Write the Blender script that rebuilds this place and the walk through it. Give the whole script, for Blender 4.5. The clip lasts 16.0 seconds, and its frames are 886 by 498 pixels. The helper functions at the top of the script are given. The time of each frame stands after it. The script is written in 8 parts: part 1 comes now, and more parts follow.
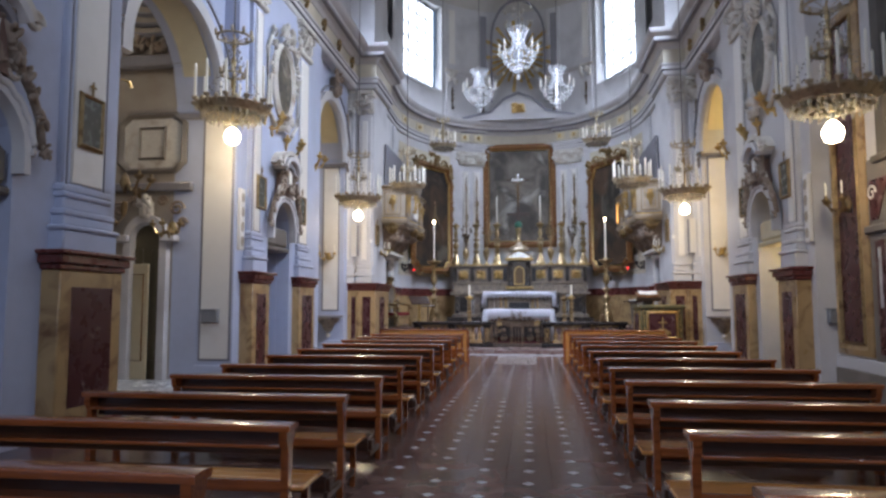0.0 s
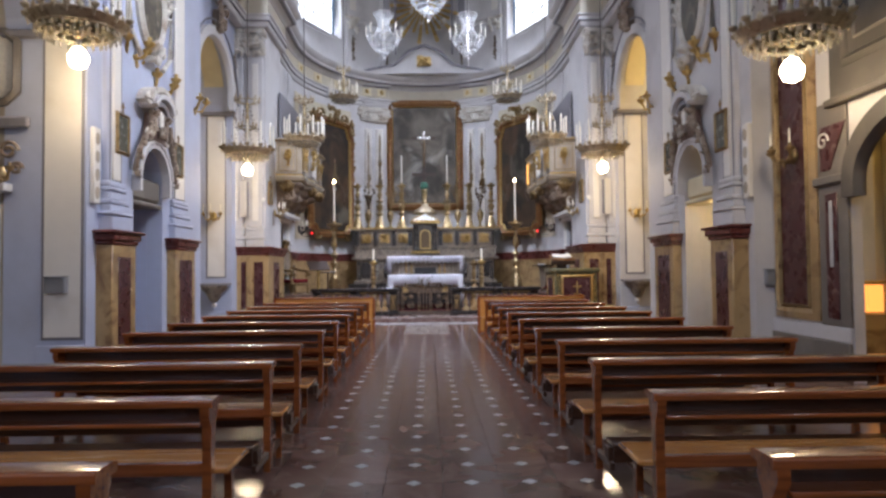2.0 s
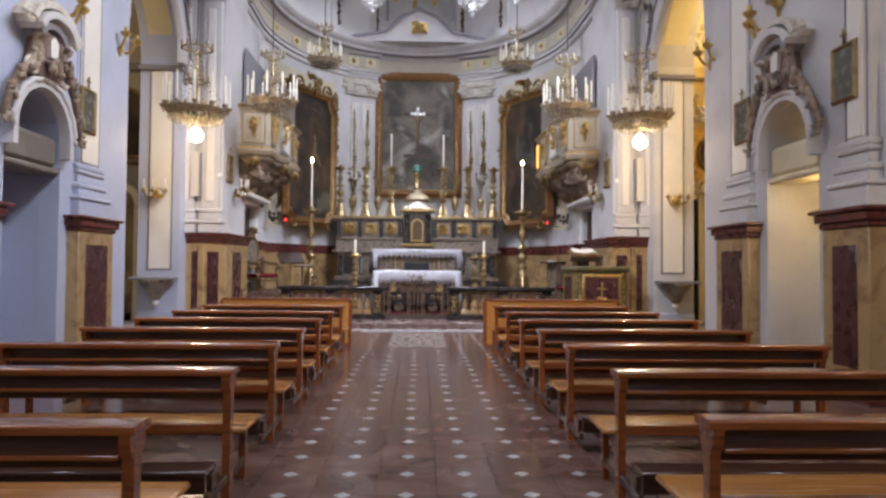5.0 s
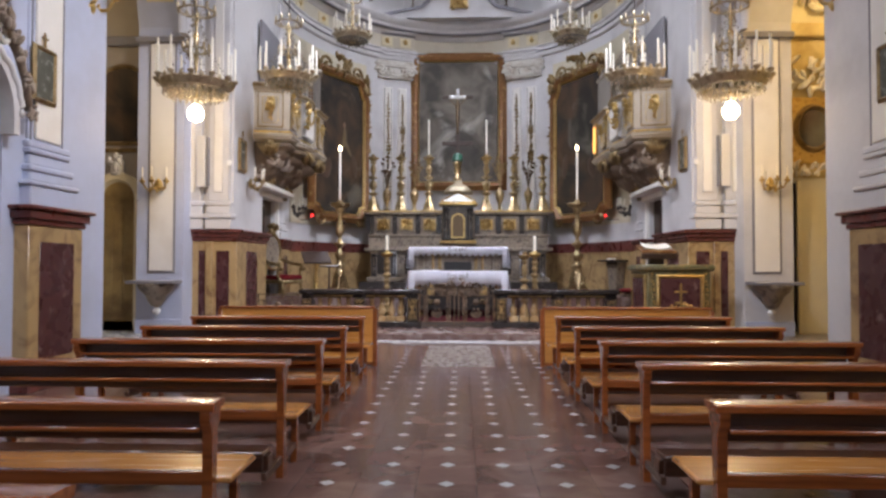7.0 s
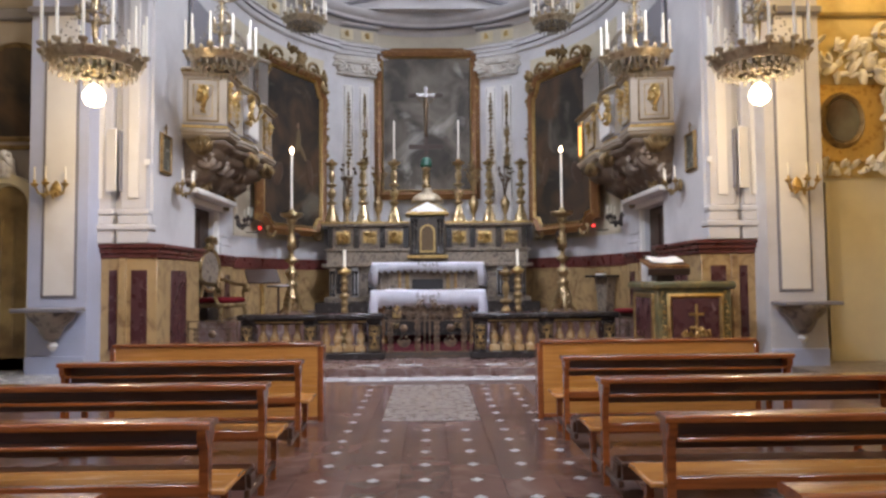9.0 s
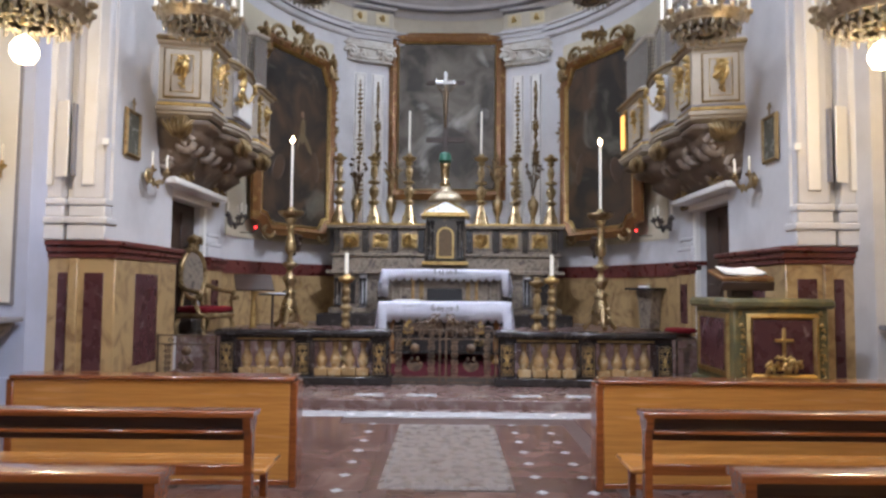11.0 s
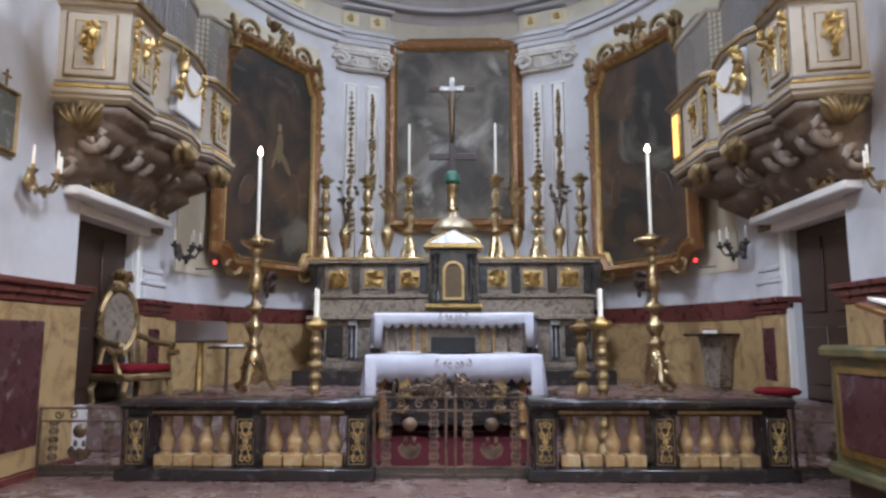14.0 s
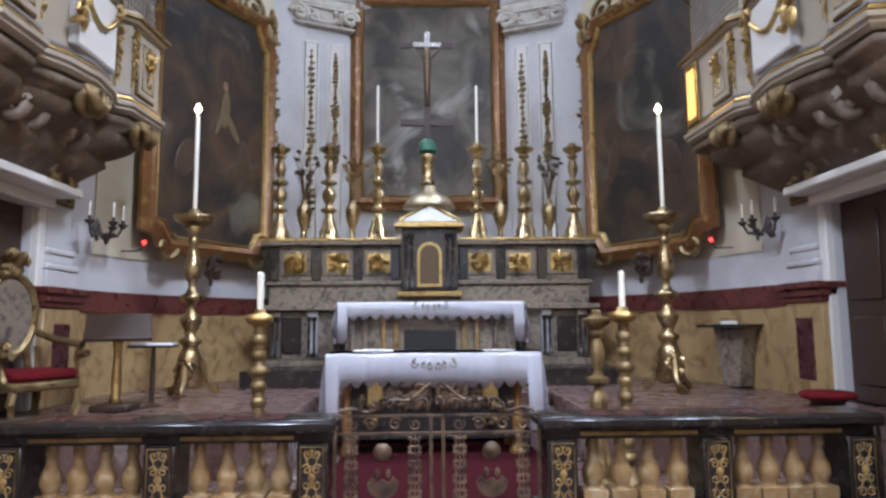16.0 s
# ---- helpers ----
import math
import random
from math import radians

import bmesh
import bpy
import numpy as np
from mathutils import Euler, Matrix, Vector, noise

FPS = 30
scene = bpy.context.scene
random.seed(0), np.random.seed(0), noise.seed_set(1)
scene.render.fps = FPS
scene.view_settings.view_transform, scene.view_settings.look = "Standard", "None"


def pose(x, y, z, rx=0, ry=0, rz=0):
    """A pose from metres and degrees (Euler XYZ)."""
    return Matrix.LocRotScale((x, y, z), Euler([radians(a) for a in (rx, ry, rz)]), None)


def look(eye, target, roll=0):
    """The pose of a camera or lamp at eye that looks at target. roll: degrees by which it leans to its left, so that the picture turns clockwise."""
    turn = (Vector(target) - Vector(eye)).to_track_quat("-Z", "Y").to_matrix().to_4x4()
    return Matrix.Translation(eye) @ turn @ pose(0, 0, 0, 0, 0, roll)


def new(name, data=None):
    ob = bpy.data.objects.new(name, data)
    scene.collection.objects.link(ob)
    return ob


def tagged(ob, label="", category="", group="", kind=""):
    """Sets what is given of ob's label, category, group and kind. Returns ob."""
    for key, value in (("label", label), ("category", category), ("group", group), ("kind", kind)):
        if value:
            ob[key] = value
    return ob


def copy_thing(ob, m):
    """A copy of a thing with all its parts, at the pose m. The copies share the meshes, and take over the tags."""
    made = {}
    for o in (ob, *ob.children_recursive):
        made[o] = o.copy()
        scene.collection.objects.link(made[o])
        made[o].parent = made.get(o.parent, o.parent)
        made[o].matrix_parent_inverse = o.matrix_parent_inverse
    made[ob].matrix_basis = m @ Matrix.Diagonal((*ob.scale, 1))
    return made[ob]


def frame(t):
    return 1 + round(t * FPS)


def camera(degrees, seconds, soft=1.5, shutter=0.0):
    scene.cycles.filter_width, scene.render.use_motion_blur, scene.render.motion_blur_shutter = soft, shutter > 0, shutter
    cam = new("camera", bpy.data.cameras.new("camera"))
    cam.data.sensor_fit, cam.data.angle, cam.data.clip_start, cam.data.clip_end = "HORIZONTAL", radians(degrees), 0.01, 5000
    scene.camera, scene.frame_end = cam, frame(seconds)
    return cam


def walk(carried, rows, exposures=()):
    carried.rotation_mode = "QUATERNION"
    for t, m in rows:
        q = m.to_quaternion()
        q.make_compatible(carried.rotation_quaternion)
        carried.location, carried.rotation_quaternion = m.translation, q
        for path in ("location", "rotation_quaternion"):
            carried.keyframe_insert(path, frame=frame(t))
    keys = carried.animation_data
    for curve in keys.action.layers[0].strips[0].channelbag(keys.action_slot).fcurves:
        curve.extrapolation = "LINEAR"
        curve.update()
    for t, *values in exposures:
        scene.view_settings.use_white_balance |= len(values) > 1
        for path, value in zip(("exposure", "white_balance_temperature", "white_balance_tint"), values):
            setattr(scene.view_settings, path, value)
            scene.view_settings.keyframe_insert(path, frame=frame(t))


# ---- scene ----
cam = camera(67.7, 16.0, soft=2.7)
PATH = [
    (0, (0.458, -0.876, 1.58), (0.197, 1.1, 1.744), -0.1),
    (0.5, (0.291, -0.53, 1.557), (0.184, 1.464, 1.66), -0.7),
    (1, (0.241, -0.165, 1.486), (0.24, 1.834, 1.544), -0.7),
    (1.5, (0.23, 0.303, 1.522), (0.242, 2.302, 1.575), -0.5),
    (2, (0.13, 0.795, 1.518), (0.173, 2.794, 1.581), -0.6),
    (2.5, (0.107, 1.373, 1.477), (0.163, 3.371, 1.557), -1.2),
    (3, (0.097, 1.947, 1.489), (0.023, 3.945, 1.539), -0.5),
    (3.5, (0.025, 2.472, 1.526), (0.03, 4.472, 1.559), -0.9),
    (4, (0.046, 3.036, 1.487), (0.121, 5.034, 1.526), 0.5),
    (6.5, (0.105, 6.06, 1.505), (0.108, 8.06, 1.566), 0.2),
    (7, (0.111, 6.627, 1.509), (0.054, 8.626, 1.558), 0.1),
    (7.5, (0.096, 7.25, 1.527), (0.082, 9.25, 1.561), 0.2),
    (8, (0.141, 7.815, 1.547), (0.14, 9.814, 1.622), 0.0),
    (8.5, (0.078, 8.437, 1.53), (0.027, 10.434, 1.631), 0.5),
    (9, (0.063, 8.939, 1.591), (0.102, 10.936, 1.684), -0.5),
    (11.5, (0.063, 11.589, 1.633), (0.033, 13.583, 1.773), 0.4),
    (12, (0.016, 12.105, 1.59), (-0.004, 14.097, 1.769), -0.4),
    (12.5, (0.045, 12.593, 1.635), (-0.011, 14.583, 1.831), 0.6),
    (13, (0.017, 13.115, 1.638), (0.07, 15.097, 1.901), 0.1),
    (13.5, (0.028, 13.64, 1.653), (0.055, 15.619, 1.946), -0.7),
    (14, (0.077, 14.178, 1.612), (0.033, 16.16, 1.877), -0.1),
    (14.5, (-0.054, 14.635, 1.646), (0.034, 16.618, 1.895), -1.1),
    (15, (-0.101, 15.186, 1.647), (-0.125, 17.172, 1.884), -0.8),
    (15.5, (-0.106, 15.571, 1.691), (-0.156, 17.558, 1.911), -0.4),
    (16, (-0.098, 15.978, 1.694), (-0.042, 17.964, 1.923), -0.5),
]
# the clip's camera starts darker and bluer, warms under the chandeliers and cools again before the altar
walk(cam, [(t, look(eye, target, roll)) for t, eye, target, roll in PATH], [
    (0.0, -0.22, 6050, 11), (2.0, -0.1, 6450, 13), (4.0, 0.0, 6750, 14), (8.0, -0.05, 6850, 14), (11.5, 0.0, 6450, 11), (13.5, 0.07, 6280, 10), (16.0, 0.0, 6250, 10),
])

# ---- world, lights ----
world = bpy.data.worlds.new("world")
scene.world = world
world.use_nodes = True
wn = world.node_tree
sky = wn.nodes.new("ShaderNodeTexSky")
sky.sky_type = "NISHITA"
sky.sun_disc = False
sky.sun_elevation, sky.sun_rotation = radians(38), radians(130)
wn.links.new(sky.outputs["Color"], wn.nodes["Background"].inputs["Color"])
wn.nodes["Background"].inputs["Strength"].default_value = 0.12

sun_data = bpy.data.lights.new("sun", "SUN")
sun_data.energy, sun_data.angle, sun_data.color = 2.0, radians(0.6), (1.0, 0.95, 0.88)
sun = new("sun", sun_data)
sun.matrix_world = look((12, 2, 40), (0, 18, 0))


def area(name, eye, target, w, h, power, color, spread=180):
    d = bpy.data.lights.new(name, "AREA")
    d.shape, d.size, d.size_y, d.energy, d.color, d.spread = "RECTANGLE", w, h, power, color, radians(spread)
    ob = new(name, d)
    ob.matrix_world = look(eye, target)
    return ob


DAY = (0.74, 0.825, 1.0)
# daylight of the apse windows, and fill from added, unseen clerestory windows
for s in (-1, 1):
    area("daylight_fill", (s * 4.35, 27.3, 13.3), (-s * 0.3, 24.2, 1.0), 2.0, 3.4, 400, DAY, 105)
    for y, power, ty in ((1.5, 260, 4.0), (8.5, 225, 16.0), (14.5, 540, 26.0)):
        area("daylight_fill", (s * 5.5, y, 13.2), (-s * 1.5, ty, 1.0), 2.2, 2.2, power * (0.8 if s < 0 else 1.0), DAY, 180 if y < 5 else 75)
# extra fill at an added, unseen east window, which brightens the west wall
area("daylight_fill", (5.5, 11.6, 13.0), (-5.4, 12.6, 6.0), 2.0, 2.2, 190, (0.86, 0.91, 1.0), 60)
# fill from behind, at an added, unseen window over the entrance
area("daylight_fill", (0, -7.3, 7.5), (0, 12, 2.0), 4.0, 4.5, 380, DAY)

# ---- materials ----
def mat(name, color, rough=0.6, metal=0.0, var=0.12, scale=6.0, bump=0.15, bscale=40.0, spec=0.5, second=None, sec_scale=2.0, sec_lo=0.45, sec_hi=0.65, distort=0.0, rnd=0.0, wear=0.12):
    """A procedural surface: base colour, fine grain, larger stains or veins, relief and uneven gloss."""
    m = bpy.data.materials.new(name)
    m.use_nodes = True
    nt = m.node_tree
    L = nt.links.new
    b = nt.nodes["Principled BSDF"]
    tc = nt.nodes.new("ShaderNodeTexCoord")
    geo = nt.nodes.new("ShaderNodeNewGeometry")
    n1 = nt.nodes.new("ShaderNodeTexNoise")
    n1.inputs["Scale"].default_value, n1.inputs["Detail"].default_value = scale, 6
    L(geo.outputs["Position"], n1.inputs["Vector"])
    mix = nt.nodes.new("ShaderNodeMix")
    mix.data_type = "RGBA"
    mix.inputs[6].default_value = (*[c * (1 - var) for c in color], 1)
    mix.inputs[7].default_value = (*[min(1, c * (1 + var)) for c in color], 1)
    L(n1.outputs["Fac"], mix.inputs[0])
    out = mix.outputs[2]
    if second:
        n2 = nt.nodes.new("ShaderNodeTexNoise")
        n2.inputs["Scale"].default_value, n2.inputs["Detail"].default_value, n2.inputs["Distortion"].default_value = sec_scale, 8, distort
        L(geo.outputs["Position"], n2.inputs["Vector"])
        r = nt.nodes.new("ShaderNodeValToRGB")
        r.color_ramp.elements[0].position, r.color_ramp.elements[1].position = sec_lo, sec_hi
        L(n2.outputs["Fac"], r.inputs[0])
        mix2 = nt.nodes.new("ShaderNodeMix")
        mix2.data_type = "RGBA"
        mix2.inputs[7].default_value = (*second, 1)
        L(out, mix2.inputs[6])
        L(r.outputs[0], mix2.inputs[0])
        out = mix2.outputs[2]
    if rnd:
        oi = nt.nodes.new("ShaderNodeObjectInfo")
        hsv = nt.nodes.new("ShaderNodeHueSaturation")
        mr = nt.nodes.new("ShaderNodeMapRange")
        mr.inputs[3].default_value, mr.inputs[4].default_value = 1 - rnd, 1 + rnd
        L(oi.outputs["Random"], mr.inputs[0])
        L(mr.outputs[0], hsv.inputs["Value"])
        L(out, hsv.inputs["Color"])
        out = hsv.outputs[0]
    L(out, b.inputs["Base Color"])
    rr = nt.nodes.new("ShaderNodeMapRange")
    rr.inputs[3].default_value, rr.inputs[4].default_value = max(0.02, rough - wear), min(1, rough + wear)
    L(n1.outputs["Fac"], rr.inputs[0])
    L(rr.outputs[0], b.inputs["Roughness"])
    b.inputs["Metallic"].default_value = metal
    b.inputs["Specular IOR Level"].default_value = spec
    if bump:
        n3 = nt.nodes.new("ShaderNodeTexNoise")
        n3.inputs["Scale"].default_value, n3.inputs["Detail"].default_value = bscale, 4
        L(geo.outputs["Position"], n3.inputs["Vector"])
        bp = nt.nodes.new("ShaderNodeBump")
        bp.inputs["Strength"].default_value, bp.inputs["Distance"].default_value = bump, 0.02
        L(n3.outputs["Fac"], bp.inputs["Height"])
        L(bp.outputs[0], b.inputs["Normal"])
    return m


def glow(name, color, strength):
    m = bpy.data.materials.new(name)
    m.use_nodes = True
    b = m.node_tree.nodes["Principled BSDF"]
    b.inputs["Base Color"].default_value = (*color, 1)
    b.inputs["Emission Color"].default_value = (*color, 1)
    b.inputs["Emission Strength"].default_value = strength
    return m


def wood_mat(name, a, b_, rough):
    """Varnished wood with grain along the board."""
    m = mat(name, a, rough, var=0.1, scale=3, bump=0.05, bscale=60, second=b_, sec_scale=5, sec_lo=0.4, sec_hi=0.75, rnd=0.08, wear=0.05)
    nt = m.node_tree
    tc = nt.nodes.new("ShaderNodeTexCoord")
    mp = nt.nodes.new("ShaderNodeMapping")
    mp.inputs["Scale"].default_value = (0.5, 9, 9)
    nt.links.new(tc.outputs["Object"], mp.inputs["Vector"])
    for n in nt.nodes:
        if n.type == "TEX_NOISE":
            nt.links.new(mp.outputs[0], n.inputs["Vector"])
    nt.nodes["Principled BSDF"].inputs["Coat Weight"].default_value = 1.0
    nt.nodes["Principled BSDF"].inputs["Coat Roughness"].default_value = 0.1
    return m


PLASTER = mat("plaster", (0.60, 0.585, 0.585), 0.7, var=0.06, scale=9, bump=0.1, bscale=25, second=(0.40, 0.385, 0.39), sec_scale=0.9, sec_lo=0.5, sec_hi=0.85)
# plaster with the west side's bluish daylight put into its colour
PLASTER_BLUE_CAST = mat("plaster_blue_cast", (0.46, 0.50, 0.64), 0.65, var=0.07, scale=7, bump=0.1, bscale=25, second=(0.37, 0.395, 0.49), sec_scale=0.8, sec_lo=0.5, sec_hi=0.85)
PLASTER_CREAM = mat("plaster_cream", (0.70, 0.62, 0.42), 0.7, var=0.07, scale=6, bump=0.1, second=(0.55, 0.46, 0.28), sec_scale=0.8, sec_lo=0.5, sec_hi=0.8)
FRIEZE = mat("frieze_cream", (0.56, 0.51, 0.40), 0.65, var=0.08, scale=6, bump=0.1, second=(0.42, 0.37, 0.28), sec_scale=1.2, sec_lo=0.5, sec_hi=0.8)
PANEL_WHITE = mat("panel_white", (0.76, 0.73, 0.68), 0.5, var=0.05, scale=5, bump=0.06, second=(0.62, 0.56, 0.48), sec_scale=1.1, sec_lo=0.55, sec_hi=0.85)
# darker, duller cream than the panel white, for balconies and medallions
DULL_CREAM = mat("dull_cream_paint", (0.43, 0.37, 0.29), 0.5, var=0.08, scale=5, bump=0.08, second=(0.33, 0.28, 0.21), sec_scale=2.2, sec_lo=0.5, sec_hi=0.8)
INLAY = mat("yellow_inlay", (0.36, 0.23, 0.075), 0.35, var=0.3, scale=20, bump=0.05, second=(0.2, 0.11, 0.04), sec_scale=9)
DARK_STONE = mat("dark_facing_stone", (0.085, 0.075, 0.064), 0.6, var=0.2, scale=4, bump=0.1, second=(0.14, 0.12, 0.10), sec_scale=1.4, sec_lo=0.5, sec_hi=0.75)
CHAPEL_STONE = mat("grey_chapel_stone", (0.17, 0.15, 0.13), 0.55, var=0.15, scale=5, bump=0.1, second=(0.26, 0.23, 0.2), sec_scale=1.6, sec_lo=0.5, sec_hi=0.75)
STUCCO = mat("stucco", (0.62, 0.59, 0.53), 0.7, var=0.15, scale=14, bump=0.5, bscale=22, second=(0.38, 0.30, 0.22), sec_scale=4, sec_lo=0.5, sec_hi=0.75)
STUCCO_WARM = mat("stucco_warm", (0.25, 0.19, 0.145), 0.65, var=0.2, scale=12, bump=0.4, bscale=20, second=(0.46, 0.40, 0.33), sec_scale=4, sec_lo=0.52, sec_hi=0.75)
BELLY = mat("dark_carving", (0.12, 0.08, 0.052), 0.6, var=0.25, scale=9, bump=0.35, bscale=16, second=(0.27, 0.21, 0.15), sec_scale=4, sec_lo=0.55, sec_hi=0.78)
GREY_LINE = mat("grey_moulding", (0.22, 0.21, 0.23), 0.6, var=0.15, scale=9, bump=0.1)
VAULT = mat("vault_plaster", (0.58, 0.55, 0.50), 0.8, var=0.1, scale=3, bump=0.1, second=(0.42, 0.38, 0.33), sec_scale=0.7, sec_lo=0.45, sec_hi=0.8)
YELLOW_MARBLE = mat("yellow_marble", (0.42, 0.285, 0.135), 0.32, var=0.2, scale=3, bump=0.03, second=(0.18, 0.095, 0.042), sec_scale=2.2, sec_lo=0.48, sec_hi=0.72, distort=1.8)
RED_MARBLE = mat("red_marble", (0.075, 0.025, 0.027), 0.28, var=0.3, scale=5, bump=0.02, second=(0.22, 0.15, 0.14), sec_scale=3.5, sec_lo=0.63, sec_hi=0.72, distort=2.0)
RED_BAND = mat("red_marble_band", (0.135, 0.037, 0.031), 0.3, var=0.25, scale=6, bump=0.02, second=(0.07, 0.02, 0.02), sec_scale=4, sec_lo=0.5, sec_hi=0.7, distort=1.5)
DARK_MARBLE = mat("dark_marble", (0.022, 0.018, 0.017), 0.25, var=0.3, scale=6, bump=0.02, second=(0.10, 0.08, 0.07), sec_scale=5, sec_lo=0.62, sec_hi=0.75, distort=2.0)
GREY_MARBLE = mat("grey_marble", (0.23, 0.185, 0.14), 0.35, var=0.25, scale=5, bump=0.04, second=(0.08, 0.06, 0.05), sec_scale=6, sec_lo=0.48, sec_hi=0.65, distort=1.5)
WHITE_MARBLE = mat("white_marble", (0.50, 0.50, 0.51), 0.25, var=0.1, scale=5, bump=0.02, second=(0.42, 0.42, 0.44), sec_scale=3, sec_lo=0.55, sec_hi=0.7, distort=2.5)
SLAB_MARBLE = mat("slab_marble", (0.25, 0.205, 0.18), 0.28, var=0.2, scale=9, bump=0.03, second=(0.15, 0.10, 0.08), sec_scale=7, sec_lo=0.55, sec_hi=0.66, distort=1.0)
AMBER = mat("amber_marble", (0.31, 0.19, 0.085), 0.22, var=0.25, scale=6, bump=0.02, second=(0.42, 0.32, 0.19), sec_scale=6, sec_lo=0.5, sec_hi=0.7, distort=1.4, rnd=0.12)
TILE = mat("floor_tile", (0.145, 0.079, 0.066), 0.17, var=0.3, scale=4, bump=0.02, bscale=8, second=(0.23, 0.145, 0.12), sec_scale=2.4, sec_lo=0.5, sec_hi=0.72, distort=1.0, rnd=0.16, wear=0.06)
TILE_STUFF = mat("floor_tile_field", (0.145, 0.079, 0.066), 0.17, var=0.3, scale=4, bump=0.02, bscale=8, second=(0.23, 0.145, 0.12), sec_scale=2.4, sec_lo=0.5, sec_hi=0.72, distort=1.0, wear=0.06)
JOINT = mat("floor_joint", (0.10, 0.06, 0.05), 0.6)
GOLD = mat("gilding", (0.60, 0.43, 0.18), 0.36, metal=1.0, var=0.18, scale=18, bump=0.3, bscale=45, second=(0.28, 0.15, 0.05), sec_scale=9, sec_lo=0.52, sec_hi=0.75)
OLD_GOLD = mat("old_gilding", (0.30, 0.21, 0.10), 0.45, metal=0.7, var=0.25, scale=14, bump=0.35, bscale=35, second=(0.12, 0.07, 0.03), sec_scale=7, sec_lo=0.48, sec_hi=0.7)
PALE_GILT = mat("pale_gilding", (0.50, 0.42, 0.29), 0.38, metal=0.8, var=0.25, scale=20, bump=0.3, bscale=45, second=(0.22, 0.16, 0.10), sec_scale=11, sec_lo=0.5, sec_hi=0.75)
BRASS = mat("brass", (0.46, 0.35, 0.19), 0.3, metal=1.0, var=0.2, scale=15, bump=0.12, bscale=50, second=(0.20, 0.13, 0.06), sec_scale=8, sec_lo=0.5, sec_hi=0.75)
SILVER = mat("silver", (0.78, 0.76, 0.72), 0.24, metal=1.0, var=0.15, scale=12, bump=0.1)
BRONZE = mat("bronze", (0.13, 0.09, 0.055), 0.42, metal=0.8, var=0.3, scale=14, bump=0.3, bscale=30)
IRON = mat("wrought_iron", (0.10, 0.085, 0.075), 0.5, metal=0.7, var=0.3, scale=14, bump=0.2)
FRAME_WOOD = mat("frame_wood", (0.20, 0.09, 0.03), 0.34, metal=0.25, var=0.25, scale=9, bump=0.3, bscale=30, second=(0.42, 0.27, 0.10), sec_scale=6, sec_lo=0.55, sec_hi=0.75)
DARK_WOOD = mat("dark_wood", (0.045, 0.024, 0.016), 0.5, var=0.3, scale=7, bump=0.15)
WAX = mat("wax", (0.85, 0.80, 0.68), 0.5, var=0.04, scale=8, bump=0.02)
CLOTH = mat("white_linen", (0.86, 0.86, 0.93), 0.85, var=0.05, scale=12, bump=0.25, bscale=60)
LACE = mat("embroidery", (0.25, 0.22, 0.21), 0.9, var=0.2, scale=20)
STEP_MARBLE = mat("step_marble", (0.15, 0.09, 0.078), 0.28, var=0.25, scale=5, bump=0.02, second=(0.27, 0.22, 0.2), sec_scale=3, sec_lo=0.55, sec_hi=0.7, distort=1.5)
TABERNACLE = mat("tabernacle_marble", (0.055, 0.042, 0.032), 0.3, var=0.3, scale=7, bump=0.03, second=(0.16, 0.11, 0.06), sec_scale=6, sec_lo=0.55, sec_hi=0.7)
CARPET = mat("red_carpet", (0.048, 0.006, 0.009), 0.95, spec=0.1, var=0.3, scale=30, bump=0.4, bscale=120)
VELVET = mat("red_velvet", (0.13, 0.008, 0.012), 0.9, spec=0.15, var=0.3, scale=16, bump=0.2)
CURTAIN = mat("dark_curtain", (0.05, 0.012, 0.012), 0.95, var=0.3, scale=9, bump=0.2)
BULB = glow("lit_bulb", (1.0, 0.84, 0.55), 26)
FLAME = glow("candle_flame", (1.0, 0.72, 0.38), 30)
RED_LAMP = glow("red_votive", (1.0, 0.03, 0.03), 6)
PANE = glow("bright_pane", (0.82, 0.90, 1.0), 3.6)
VOTIVE_GLOW = glow("votive_glass", (1.0, 0.40, 0.08), 1.5)
WARM_PANE = glow("lit_niche", (1.0, 0.50, 0.12), 1.8)
PAPER = mat("paper", (0.75, 0.74, 0.72), 0.8, var=0.05)
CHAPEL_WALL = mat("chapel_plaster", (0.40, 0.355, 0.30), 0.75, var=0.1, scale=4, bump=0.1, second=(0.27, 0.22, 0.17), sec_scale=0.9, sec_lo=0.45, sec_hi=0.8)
# near-black colour of sheets that stand for shade inside openings
BLACK = mat("opening_shade", (0.012, 0.011, 0.012), 0.6)
PLASTIC = mat("grey_metal_box", (0.24, 0.24, 0.25), 0.5, var=0.1)
SLATE = mat("picture_glazed", (0.11, 0.11, 0.09), 0.25, var=0.4, scale=10, bump=0.05)
PEW = wood_mat("pew_wood", (0.32, 0.09, 0.022), (0.19, 0.05, 0.014), 0.22)
PEW_SEAT = wood_mat("pew_seat_wood", (0.68, 0.30, 0.07), (0.52, 0.21, 0.05), 0.26)
# dark wood for the kneelers; on the back boards it stands for shade
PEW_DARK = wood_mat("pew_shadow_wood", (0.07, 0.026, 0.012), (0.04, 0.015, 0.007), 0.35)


def crystal_mat(name, tone, clear):
    m = bpy.data.materials.new(name)
    m.use_nodes = True
    b = m.node_tree.nodes["Principled BSDF"]
    b.inputs["Base Color"].default_value = tone
    b.inputs["Roughness"].default_value = 0.04
    b.inputs["IOR"].default_value = 1.5
    b.inputs["Transmission Weight"].default_value = clear
    return m


CRYSTAL = crystal_mat("crystal", (0.97, 0.98, 1, 1), 0.45)
CRYSTAL_WARM = crystal_mat("warm_crystal", (0.72, 0.66, 0.55, 1), 0.65)


